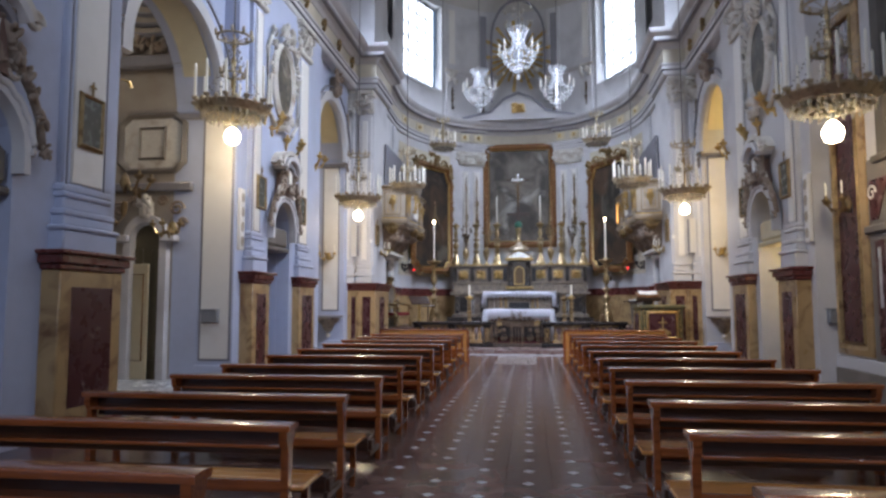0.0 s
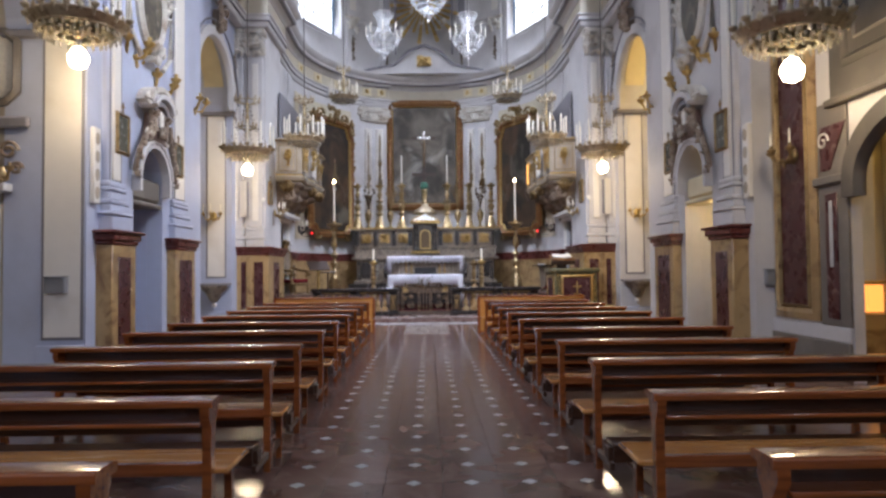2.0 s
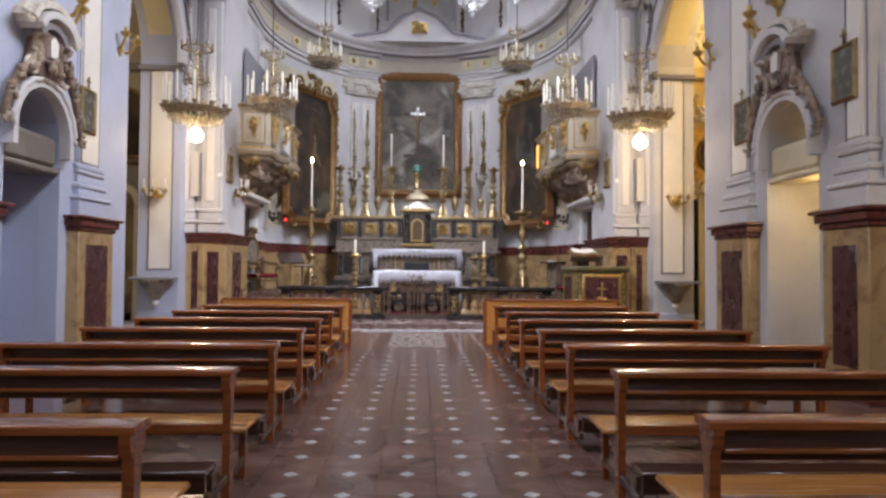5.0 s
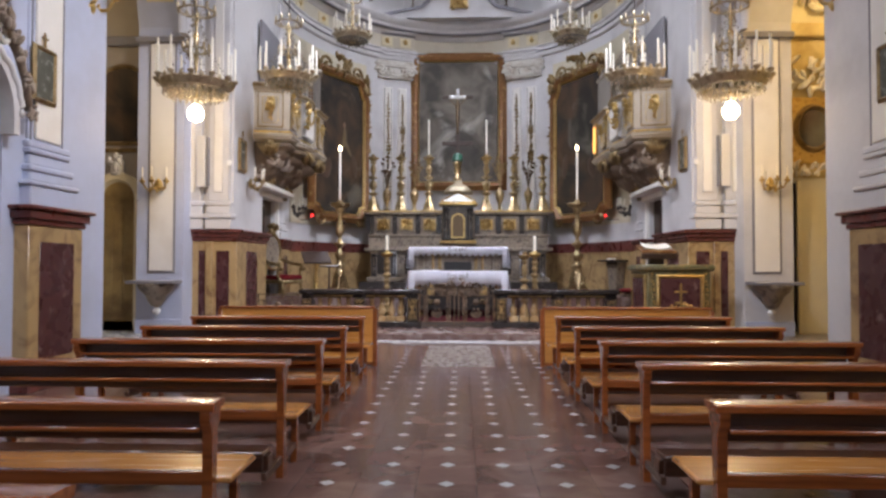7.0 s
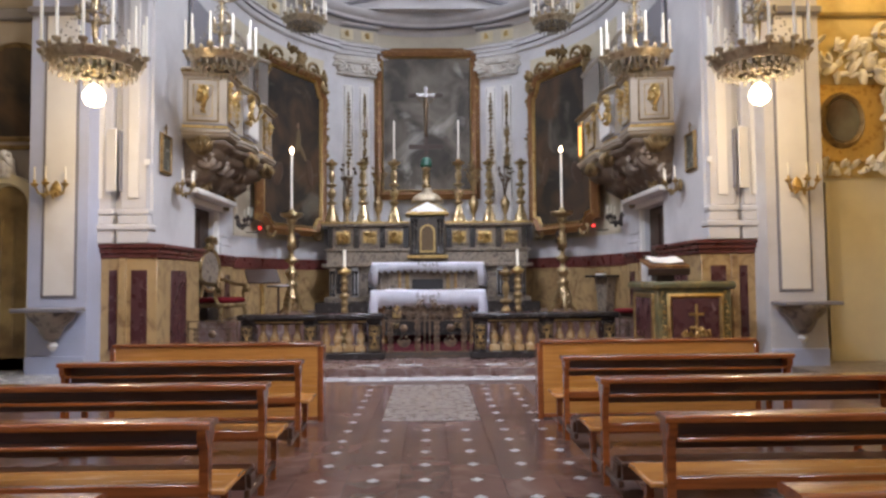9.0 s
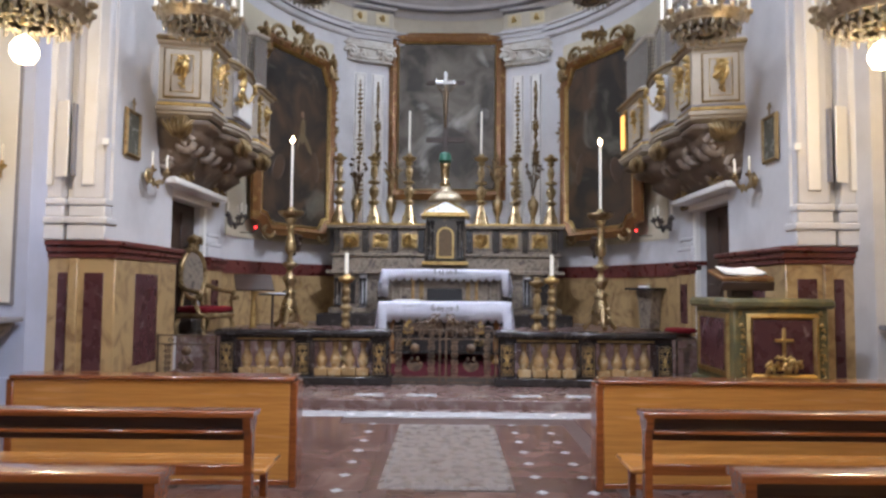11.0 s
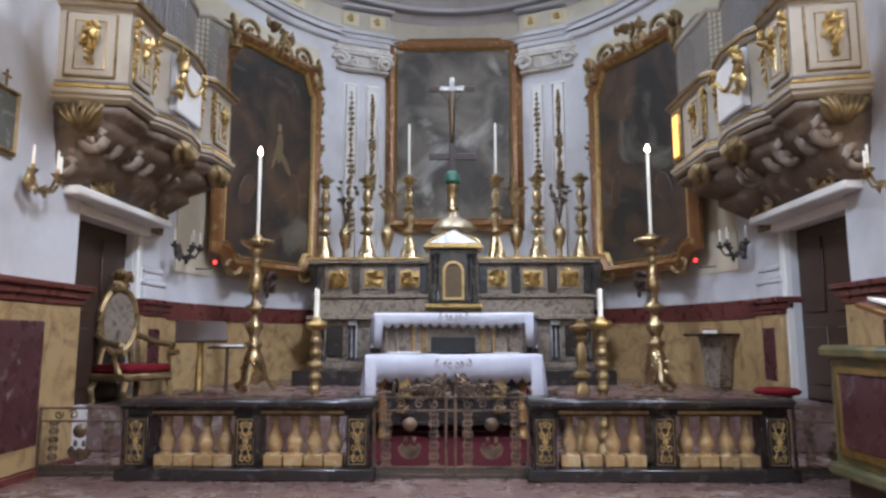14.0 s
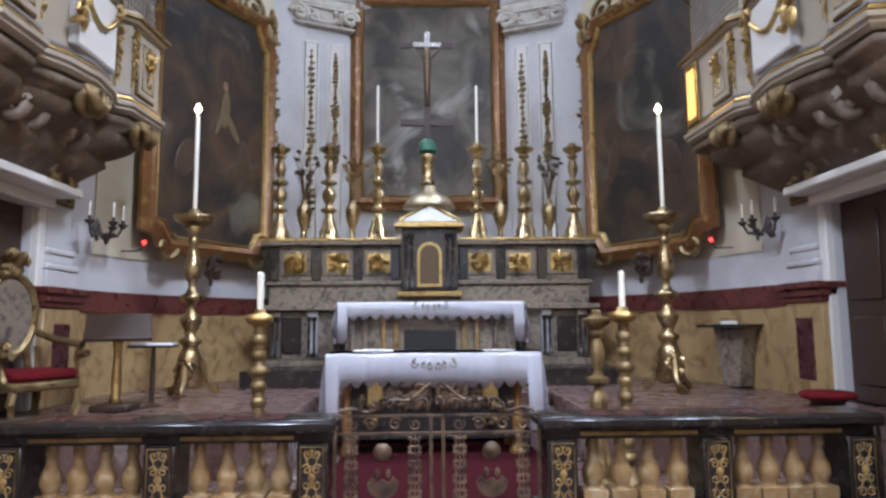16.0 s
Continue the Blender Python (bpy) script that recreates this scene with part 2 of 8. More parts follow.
def painting_mat(name, dark, mid, light, scale, lo=0.42, hi=0.78):
    """Old oil paint: dark ground with clouded warm and pale shapes under yellowed varnish."""
    m = mat(name, dark, 0.45, var=0.5, scale=scale * 2.5, bump=0.06, bscale=30, spec=0.25, second=mid, sec_scale=scale, sec_lo=lo, sec_hi=hi, distort=0.9)
    nt = m.node_tree
    b = nt.nodes["Principled BSDF"]
    src = b.inputs["Base Color"].links[0].from_socket
    geo = nt.nodes.new("ShaderNodeNewGeometry")
    n = nt.nodes.new("ShaderNodeTexNoise")
    n.inputs["Scale"].default_value, n.inputs["Detail"].default_value, n.inputs["Distortion"].default_value = scale * 0.75, 9, 1.2
    nt.links.new(geo.outputs["Position"], n.inputs["Vector"])
    r = nt.nodes.new("ShaderNodeValToRGB")
    r.color_ramp.elements[0].position, r.color_ramp.elements[1].position = 0.56, 0.74
    nt.links.new(n.outputs["Fac"], r.inputs[0])
    mx = nt.nodes.new("ShaderNodeMix")
    mx.data_type = "RGBA"
    nt.links.new(src, mx.inputs[6])
    mx.inputs[7].default_value = (*light, 1)
    nt.links.new(r.outputs[0], mx.inputs[0])
    nt.links.new(mx.outputs[2], b.inputs["Base Color"])
    return m


PAINT_MAIN = painting_mat("altar_painting", (0.05, 0.042, 0.034), (0.17, 0.145, 0.115), (0.48, 0.455, 0.41), 0.8, 0.38, 0.62)
PAINT_DARK = painting_mat("dark_painting", (0.03, 0.026, 0.022), (0.10, 0.06, 0.036), (0.16, 0.15, 0.12), 0.9, 0.42, 0.68)
ROBE = mat("painted_mantle", (0.15, 0.11, 0.055), 0.4, var=0.35, scale=7, bump=0.05, second=(0.12, 0.08, 0.035), sec_scale=3.5, sec_lo=0.45, sec_hi=0.7)
FLESH = mat("painted_tan", (0.20, 0.12, 0.07), 0.4, var=0.3, scale=8, bump=0.05)
UMBER = mat("painted_umber", (0.075, 0.045, 0.027), 0.4, var=0.45, scale=6, bump=0.05, second=(0.05, 0.03, 0.02), sec_scale=3)
APSE_CREAM = mat("apse_cream_plaster", (0.60, 0.54, 0.40), 0.7, var=0.08, scale=5, bump=0.1, second=(0.48, 0.42, 0.30), sec_scale=0.9, sec_lo=0.48, sec_hi=0.8)
GATE_METAL = mat("old_gate_bronze", (0.17, 0.115, 0.075), 0.45, metal=0.7, var=0.3, scale=14, bump=0.25, second=(0.07, 0.05, 0.04), sec_scale=8)
TOWER_RED = mat("brown_red_scagliola", (0.17, 0.105, 0.085), 0.4, var=0.25, scale=9, bump=0.08, second=(0.30, 0.24, 0.20), sec_scale=4, sec_lo=0.55, sec_hi=0.75)
PAINT_SMALL = painting_mat("small_painting", (0.06, 0.05, 0.035), (0.19, 0.15, 0.10), (0.36, 0.32, 0.26), 3.0)

# ---- building helpers ----
def finish(bm, smooth):
    me = bpy.data.meshes.new("mesh")
    bmesh.ops.recalc_face_normals(bm, faces=bm.faces)
    for f in bm.faces:
        f.smooth = True
    if not smooth:
        for e in bm.edges:
            e.smooth = len(e.link_faces) == 2 and e.calc_face_angle(3.0) < 0.745
    bm.to_mesh(me)
    bm.free()
    return me


def part(name, bm, material, parent=None, label="", smooth=False):
    """Links a bmesh as one mesh object, under a thing or a part."""
    me = finish(bm, smooth)
    me.materials.append(material)
    ob = new(name, me)
    ob.parent = parent
    if label:
        ob["label"] = label
    return ob


def thing(name, x, y, z, label, category, group="", rz=0):
    ob = new(name)
    ob.empty_display_size = 0.1
    ob.matrix_basis = pose(x, y, z, 0, 0, rz)
    return tagged(ob, label, category, group)


def setting(name, bm, material, label, parent=None, smooth=False):
    return tagged(part(name, bm, material, parent, smooth=smooth), label, "structure", kind="structure")


def box(x0, x1, y0, y1, z0, z1, bevel=0.0, bm=None):
    """A box between two corners, with its edges rounded by bevel; adds to bm if given."""
    b = bmesh.new()
    vs = [b.verts.new(p) for p in ((x0, y0, z0), (x1, y0, z0), (x1, y1, z0), (x0, y1, z0), (x0, y0, z1), (x1, y0, z1), (x1, y1, z1), (x0, y1, z1))]
    for q in ((0, 1, 2, 3), (4, 5, 6, 7), (0, 1, 5, 4), (1, 2, 6, 5), (2, 3, 7, 6), (3, 0, 4, 7)):
        b.faces.new([vs[i] for i in q])
    if bevel:
        bmesh.ops.bevel(b, geom=b.edges[:], offset=bevel, segments=1, affect="EDGES")
    return join(bm, b)


def join(bm, b, m=None):
    """Adds b to bm (moved by m) and returns bm; returns b if there is no bm."""
    if m is not None:
        b.transform(m)
    if bm is None:
        return b
    me = bpy.data.meshes.new("tmp")
    b.to_mesh(me)
    b.free()
    bm.from_mesh(me)
    bpy.data.meshes.remove(me)
    return bm


def lathe(profile, seg=16, bm=None, m=None, flute=0.0, lobes=8):
    """A turned shape from (radius, height) pairs, with shallow lobes round it where flute is given."""
    b = bmesh.new()
    rings = []
    for r, z in profile:
        if r < 1e-4:
            rings.append([b.verts.new((0, 0, z))])
        else:
            q = [r * (1 + flute * math.cos(lobes * 2 * math.pi * i / seg)) for i in range(seg)]
            rings.append([b.verts.new((q[i] * math.cos(2 * math.pi * i / seg), q[i] * math.sin(2 * math.pi * i / seg), z)) for i in range(seg)])
    for a, c in zip(rings, rings[1:]):
        for i in range(seg):
            j = (i + 1) % seg
            if len(a) == 1 and len(c) == 1:
                continue
            if len(a) == 1:
                b.faces.new((a[0], c[i], c[j]))
            elif len(c) == 1:
                b.faces.new((a[i], a[j], c[0]))
            else:
                b.faces.new((a[i], a[j], c[j], c[i]))
    for ring in (rings[0], rings[-1]):
        if len(ring) > 2:
            b.faces.new(ring)
    return join(bm, b, m)


def prism(points, d, bm=None, m=None):
    """A flat outline in x and z, d thick in y (from 0 to -d)."""
    b = bmesh.new()
    f = [b.verts.new((x, 0, z)) for x, z in points]
    k = [b.verts.new((x, -d, z)) for x, z in points]
    b.faces.new(f)
    b.faces.new(k)
    n = len(points)
    for i in range(n):
        j = (i + 1) % n
        b.faces.new((f[i], f[j], k[j], k[i]))
    return join(bm, b, m)


def sweep(section, path, closed=False, bm=None, m=None, up=None):
    """Carries a flat section of (out, up) pairs along a level path of (x, y) points; out is to the right of the way."""
    b = bmesh.new()
    n = len(path)
    rings = []
    for i, p in enumerate(path):
        p = Vector((p[0], p[1]))
        a = Vector(path[(i - 1) % n][:2]) if (closed or i > 0) else None
        c = Vector(path[(i + 1) % n][:2]) if (closed or i < n - 1) else None
        d0 = (p - a).normalized() if a is not None else (c - p).normalized()
        d1 = (c - p).normalized() if c is not None else d0
        n0, n1 = Vector((d0.y, -d0.x)), Vector((d1.y, -d1.x))
        nn = (n0 + n1)
        nn = nn.normalized() if nn.length > 1e-6 else n0
        k = 1 / max(0.35, nn.dot(n0))
        rise = path[i][2] if len(path[i]) > 2 else 0.0
        rings.append([b.verts.new((p.x + nn.x * o * k, p.y + nn.y * o * k, z + rise)) for o, z in section])
    s = len(section)
    for i in range(n if closed else n - 1):
        a, c = rings[i], rings[(i + 1) % n]
        for j in range(s):
            k = (j + 1) % s
            b.faces.new((a[j], a[k], c[k], c[j]))
    if not closed:
        b.faces.new(rings[0])
        b.faces.new(rings[-1])
    return join(bm, b, m)


def tube(points, r, seg=6, bm=None, m=None, closed=False, taper=1.0):
    """A round bar through points in space."""
    b = bmesh.new()
    pts = [Vector(p) for p in points]
    n = len(pts)
    rings = []
    for i, p in enumerate(pts):
        a = pts[(i - 1) % n] if (closed or i > 0) else p
        c = pts[(i + 1) % n] if (closed or i < n - 1) else p
        d = (c - a).normalized()
        u = d.cross(Vector((0, 0, 1)))
        u = u.normalized() if u.length > 1e-3 else Vector((1, 0, 0))
        v = d.cross(u)
        rr = r * (1 + (taper - 1) * i / max(1, n - 1))
        rings.append([b.verts.new(p + rr * (math.cos(2 * math.pi * k / seg) * u + math.sin(2 * math.pi * k / seg) * v)) for k in range(seg)])
    for i in range(n if closed else n - 1):
        a, c = rings[i], rings[(i + 1) % n]
        for k in range(seg):
            q = (k + 1) % seg
            b.faces.new((a[k], a[q], c[q], c[k]))
    if not closed:
        b.faces.new(rings[0])
        b.faces.new(rings[-1])
    return join(bm, b, m)


def ring_pts(r, n, z=0.0, a0=0.0, a1=2 * math.pi):
    return [(r * math.cos(a0 + (a1 - a0) * i / n), r * math.sin(a0 + (a1 - a0) * i / n), z) for i in range(n)]


def scroll(cx, cz, r, turns=1.4, start=0.0, hand=1, n=18):
    """A spiral in x and z that winds inwards."""
    return [(cx + hand * r * (1 - 0.8 * i / n) * math.cos(start + turns * 2 * math.pi * i / n), 0, cz + r * (1 - 0.8 * i / n) * math.sin(start + turns * 2 * math.pi * i / n)) for i in range(n + 1)]


def blob(r, bm=None, m=None, sub=1, rough=0.0, seed=0):
    """A lumpy little boss for carved ornament."""
    b = bmesh.new()
    bmesh.ops.create_icosphere(b, subdivisions=sub, radius=r)
    if rough:
        for v in b.verts:
            v.co *= 1 + rough * noise.noise(v.co * (2.2 / r) + Vector((seed * 3.1, 0, seed)))
    return join(bm, b, m)


def wall_arched(bm, plane, t, a0, a1, z0, z1, openings):
    """A wall along y, from x = plane to plane + t, between a0 and a1, with round-headed or square openings (a, b, sill, spring, rise)."""
    cur = a0
    for a, b_, sill, spring, rise in sorted(openings):
        box(plane, plane + t, cur, a, z0, z1, bm=bm)
        if sill > z0:
            box(plane, plane + t, a, b_, z0, sill, bm=bm)
        n = 20 if rise else 1
        for i in range(n):
            u0, u1 = a + (b_ - a) * i / n, a + (b_ - a) * (i + 1) / n
            h = [spring + rise * math.sqrt(max(0, 1 - (2 * (u - a) / (b_ - a) - 1) ** 2)) for u in (u0, u1)]
            vs = [bm.verts.new(p) for p in ((plane, u0, h[0]), (plane, u1, h[1]), (plane, u1, z1), (plane, u0, z1), (plane + t, u0, h[0]), (plane + t, u1, h[1]), (plane + t, u1, z1), (plane + t, u0, z1))]
            for q in ((0, 1, 2, 3), (4, 7, 6, 5), (0, 4, 5, 1)):
                bm.faces.new([vs[k] for k in q])
            if i == 0:
                bm.faces.new([vs[k] for k in (0, 3, 7, 4)])
        cur = b_
    box(plane, plane + t, cur, a1, z0, z1, bm=bm)
    return bm

# ---- large structure ----
CX = 0.08          # axis of the church
WALL = 5.55        # nave wall face, from the axis
THICK = 0.95
BAY = 5.24     # face of the wall between the chapels, from the axis
FLOOR_BACK = -8.0
STEP_Y, STEP_Z = 20.05, 0.12
PLAT_Z = 0.73


def X(s, d):
    return CX + s * d


def apse_point(a, grow=0.0):
    """The apse's curve: a from -90 (left end) to 90 degrees (right end)."""
    return (0.02 + (4.95 + grow) * math.sin(radians(a)), 24.5 + (5.75 + grow) * math.cos(radians(a)))


floor_bm = box(-9.6, 9.8, FLOOR_BACK, 34, -0.3, -0.012)
floor = setting("floor", floor_bm, JOINT, "polished red marble church floor with small white diamonds")
raised = setting("floor_presbytery", box(-6.6, 6.8, STEP_Y, 31.5, -0.011, STEP_Z, 0.01), STEP_MARBLE, "red marble step up to the presbytery")
PLATFORM = "dark red-brown marble platform of the high altar"
setting("floor_platform_west", box(X(-1, 5.2), X(-1, 1.65), 23.1, 31, STEP_Z, PLAT_Z, 0.012), STEP_MARBLE, PLATFORM)
setting("floor_platform_east", box(X(1, 1.65), X(1, 5.2), 23.1, 31, STEP_Z, PLAT_Z, 0.012), STEP_MARBLE, PLATFORM)
for i in range(3):
    y1 = 31 if i == 2 else 25.349 + 0.3 * i
    setting("step_altar_%d" % (i + 1), box(X(-1, 1.645), X(1, 1.645), 25.05 + 0.3 * i, y1, STEP_Z, STEP_Z + 0.203 * (i + 1), 0.012), STEP_MARBLE, "red-brown marble step before the high altar")

ARCH_FAR = (16.45, 19.7, 0.0, 6.3, 1.6)
ARCH_NEAR = {-1: (7.75, 11.1, 0.0, 5.5, 1.6), 1: (6.7, 9.25, 0.0, 2.6, 0.95)}
REAR = [(-2.6, 0.2, 0.0, 5.5, 1.35)]
for s, nm in ((-1, "west"), (1, "east")):
    x0 = X(s, WALL)
    bm = bmesh.new()
    wall_arched(bm, x0, s * THICK, FLOOR_BACK, 20.2, 0.0, 11.2, [ARCH_NEAR[s] if s < 0 else (6.5, 10.2, 0.0, 3.62, 0), ARCH_FAR] + REAR + [(12.72, 14.02, 0.0, 3.25, 0.6)] + ([(4.3, 5.6, 0.0, 3.25, 0.6)] if s < 0 else [(2.35, 3.65, 0.0, 3.25, 0.6)]))
    wall_arched(bm, X(s, BAY), s * (WALL - BAY - 0.002), 11.1 if s < 0 else 11.2, 16.2, 0.0, 8.6, [(12.72, 14.02, 0.0, 3.25, 0.6)])
    if s > 0:
        wall_arched(bm, X(s, WALL), 0.14, 6.5, 10.2, 0.0, 3.62, [ARCH_NEAR[s]])
    if s < 0:
        wall_arched(bm, X(s, BAY), s * (WALL - BAY - 0.002), 1.0, 7.4, 0.0, 8.6, [(4.3, 5.6, 0.0, 3.25, 0.6)])
    # the daylight's blue cast on the west wall is in its plaster colour
    setting("wall_" + nm, bm, PLASTER_BLUE_CAST if s < 0 else PLASTER, "tall white plastered nave wall with arched chapels, the west one tinted by bluish daylight")
    # niche back, clerestory wall with window openings added for the fill, outer chapel walls
    bm = bmesh.new()
    box(min(X(s, WALL + 0.5), X(s, WALL + 0.9)), max(X(s, WALL + 0.5), X(s, WALL + 0.9)), 12.7, 14.05, 0, 4.0, bm=bm)
    ya = 4.28 if s < 0 else 2.33
    box(min(X(s, WALL + 0.5), X(s, WALL + 0.9)), max(X(s, WALL + 0.5), X(s, WALL + 0.9)), ya, ya + 1.34, 0, 4.0, bm=bm)
    # west blue cast and east lamp warmth are put into these colours
    setting("niche_wall_" + nm, bm, PLASTER_BLUE_CAST if s < 0 else PLASTER_CREAM, "plastered back of a shallow wall niche, coloured for its side's light")
    bm = bmesh.new()
    wall_arched(bm, x0, s * 0.6, FLOOR_BACK, 22.4, 11.2, 15.6, [(y - 1.1, y + 1.1, 12.0, 13.6, 1.0) for y in ((1.5, 8.5, 14.5) if s < 0 else (1.5, 8.5, 11.6, 14.5))])
    setting("wall_clerestory_" + nm, bm, PLASTER, "plain upper nave wall with round-headed openings added for fill light")
    bm = bmesh.new()
    box(min(X(s, 9.2), X(s, 9.5)), max(X(s, 9.2), X(s, 9.5)), FLOOR_BACK, 22, 0, 9.5, bm=bm)
    for ya, yb in ((FLOOR_BACK, -3.2), (0.8, 7.2 if s < 0 else 6.0), (11.1 if s < 0 else 10.2, 15.85), (20.25, 22)):
        box(min(X(s, WALL + THICK), X(s, 9.2)), max(X(s, WALL + THICK), X(s, 9.2)), ya, yb, 0, 9.5, bm=bm)
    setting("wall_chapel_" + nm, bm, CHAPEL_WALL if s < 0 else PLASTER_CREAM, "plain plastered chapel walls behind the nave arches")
    bm = box(min(X(s, WALL + 0.1), X(s, 9.5)), max(X(s, WALL + 0.1), X(s, 9.5)), FLOOR_BACK, 22, 9.0, 9.4)
    setting("ceiling_chapel_" + nm, bm, VAULT, "plastered chapel ceiling")
    # presbytery wall with its side door, between the great pier and the apse
    bm = bmesh.new()
    wall_arched(bm, X(s, 4.95), s * 1.2, 22.2, 24.6, 0.0, 12.0, [(22.45, 24.05, PLAT_Z, 3.22, 0)])
    setting("wall_presbytery_" + nm, bm, PLASTER, "white plastered presbytery wall over a side door")
    # black sheet in place of the shade in the passage
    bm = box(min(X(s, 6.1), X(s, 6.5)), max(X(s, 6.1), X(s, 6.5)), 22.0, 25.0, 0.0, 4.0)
    setting("wall_sacristy_" + nm, bm, BLACK, "black wall that stands for the shade in the passage")

# great piers of the triumphal arch
for s, nm in ((-1, "west"), (1, "east")):
    bm = bmesh.new()
    a, b_ = sorted((X(s, 4.72), X(s, 6.6)))
    box(a, b_, 20.2, 22.2, 2.2, 15.6, bm=bm)
    setting("wall_pier_" + nm, bm, PLASTER, "white plastered great pier of the chancel arch")

# apse wall in one curved shell, with two tall windows over the entablature
bm = bmesh.new()
N = 48
WIN = [(-75, -45), (45, 75)]
for i in range(N):
    a0, a1 = -90 + 180 * i / N, -90 + 180 * (i + 1) / N
    mid = (a0 + a1) / 2
    spans = [(0.0, 15.6)]
    if any(lo < mid < hi for lo, hi in WIN):
        spans = [(0.0, 11.3), (15.3, 15.6)]
    for z0, z1 in spans:
        q = [apse_point(a0), apse_point(a1), apse_point(a1, 0.5), apse_point(a0, 0.5)]
        v = [bm.verts.new((x, y, z)) for z in (z0, z1) for x, y in q]
        for f in ((0, 1, 2, 3), (4, 5, 6, 7), (0, 1, 5, 4), (2, 3, 7, 6)):
            bm.faces.new([v[k] for k in f])
        for b0, b1, f in ((mid - 180 / N, a0, (3, 0, 4, 7)), (mid + 180 / N, a1, (1, 2, 6, 5))):
            if any((lo < mid < hi) != (lo < b0 < hi) for lo, hi in WIN):
                bm.faces.new([v[k] for k in f])
bmesh.ops.remove_doubles(bm, verts=bm.verts[:], dist=0.0005)
setting("wall_apse", bm, PLASTER, "curved white plastered apse wall with tall windows")

# vault of the nave, half dome of the apse, entrance wall
bm = bmesh.new()
prev = None
for i in range(25):
    a = math.pi * i / 24
    x, z = CX - 5.62 * math.cos(a), 15.4 + 3.6 * math.sin(a)
    row = [bm.verts.new((x, FLOOR_BACK, z)), bm.verts.new((x, 24.6, z)), bm.verts.new((x * 1.04, 24.6, z + 0.3)), bm.verts.new((x * 1.04, FLOOR_BACK, z + 0.3))]
    if prev:
        for j in range(4):
            k = (j + 1) % 4
            bm.faces.new((prev[j], prev[k], row[k], row[j]))
    prev = row
setting("ceiling_vault", bm, VAULT, "painted barrel vault over the nave", smooth=True)
bm = bmesh.new()
rows = []
for j in range(9):
    e = radians(90 * j / 8)
    rows.append([bm.verts.new((CX + 5.2 * math.sin(radians(a)) * math.cos(e), 24.5 + 6.0 * math.cos(radians(a)) * math.cos(e), 15.5 + 3.4 * math.sin(e))) for a in range(-90, 91, 6)])
for p_, q_ in zip(rows, rows[1:]):
    for i in range(len(p_) - 1):
        bm.faces.new((p_[i], p_[i + 1], q_[i + 1], q_[i]))
setting("ceiling_apse", bm, VAULT, "half dome over the apse", smooth=True)
bm = bmesh.new()
box(-9.5, 9.7, FLOOR_BACK - 0.5, FLOOR_BACK, 0, 5.2, bm=bm)
box(-9.5, -2.1, FLOOR_BACK - 0.5, FLOOR_BACK, 5.2, 9.8, bm=bm)
box(2.1, 9.7, FLOOR_BACK - 0.5, FLOOR_BACK, 5.2, 9.8, bm=bm)
box(-9.5, 9.7, FLOOR_BACK - 0.5, FLOOR_BACK, 9.8, 19.5, bm=bm)
setting("wall_south", bm, PLASTER, "plain entrance wall with one large opening added for fill light")

# ---- pews ----
ROWS_L = [2.02, 3.22, 4.5, 5.92, 7.12, 8.6, 9.95, 11.35, 12.68, 14.0, 15.42]
ROWS_R = [2.0, 3.25, 4.5, 5.85, 7.2, 8.55, 10.0, 11.35, 12.7, 14.1, 15.55]
PEW_TOP, PEW_LEN = 0.83, 2.32


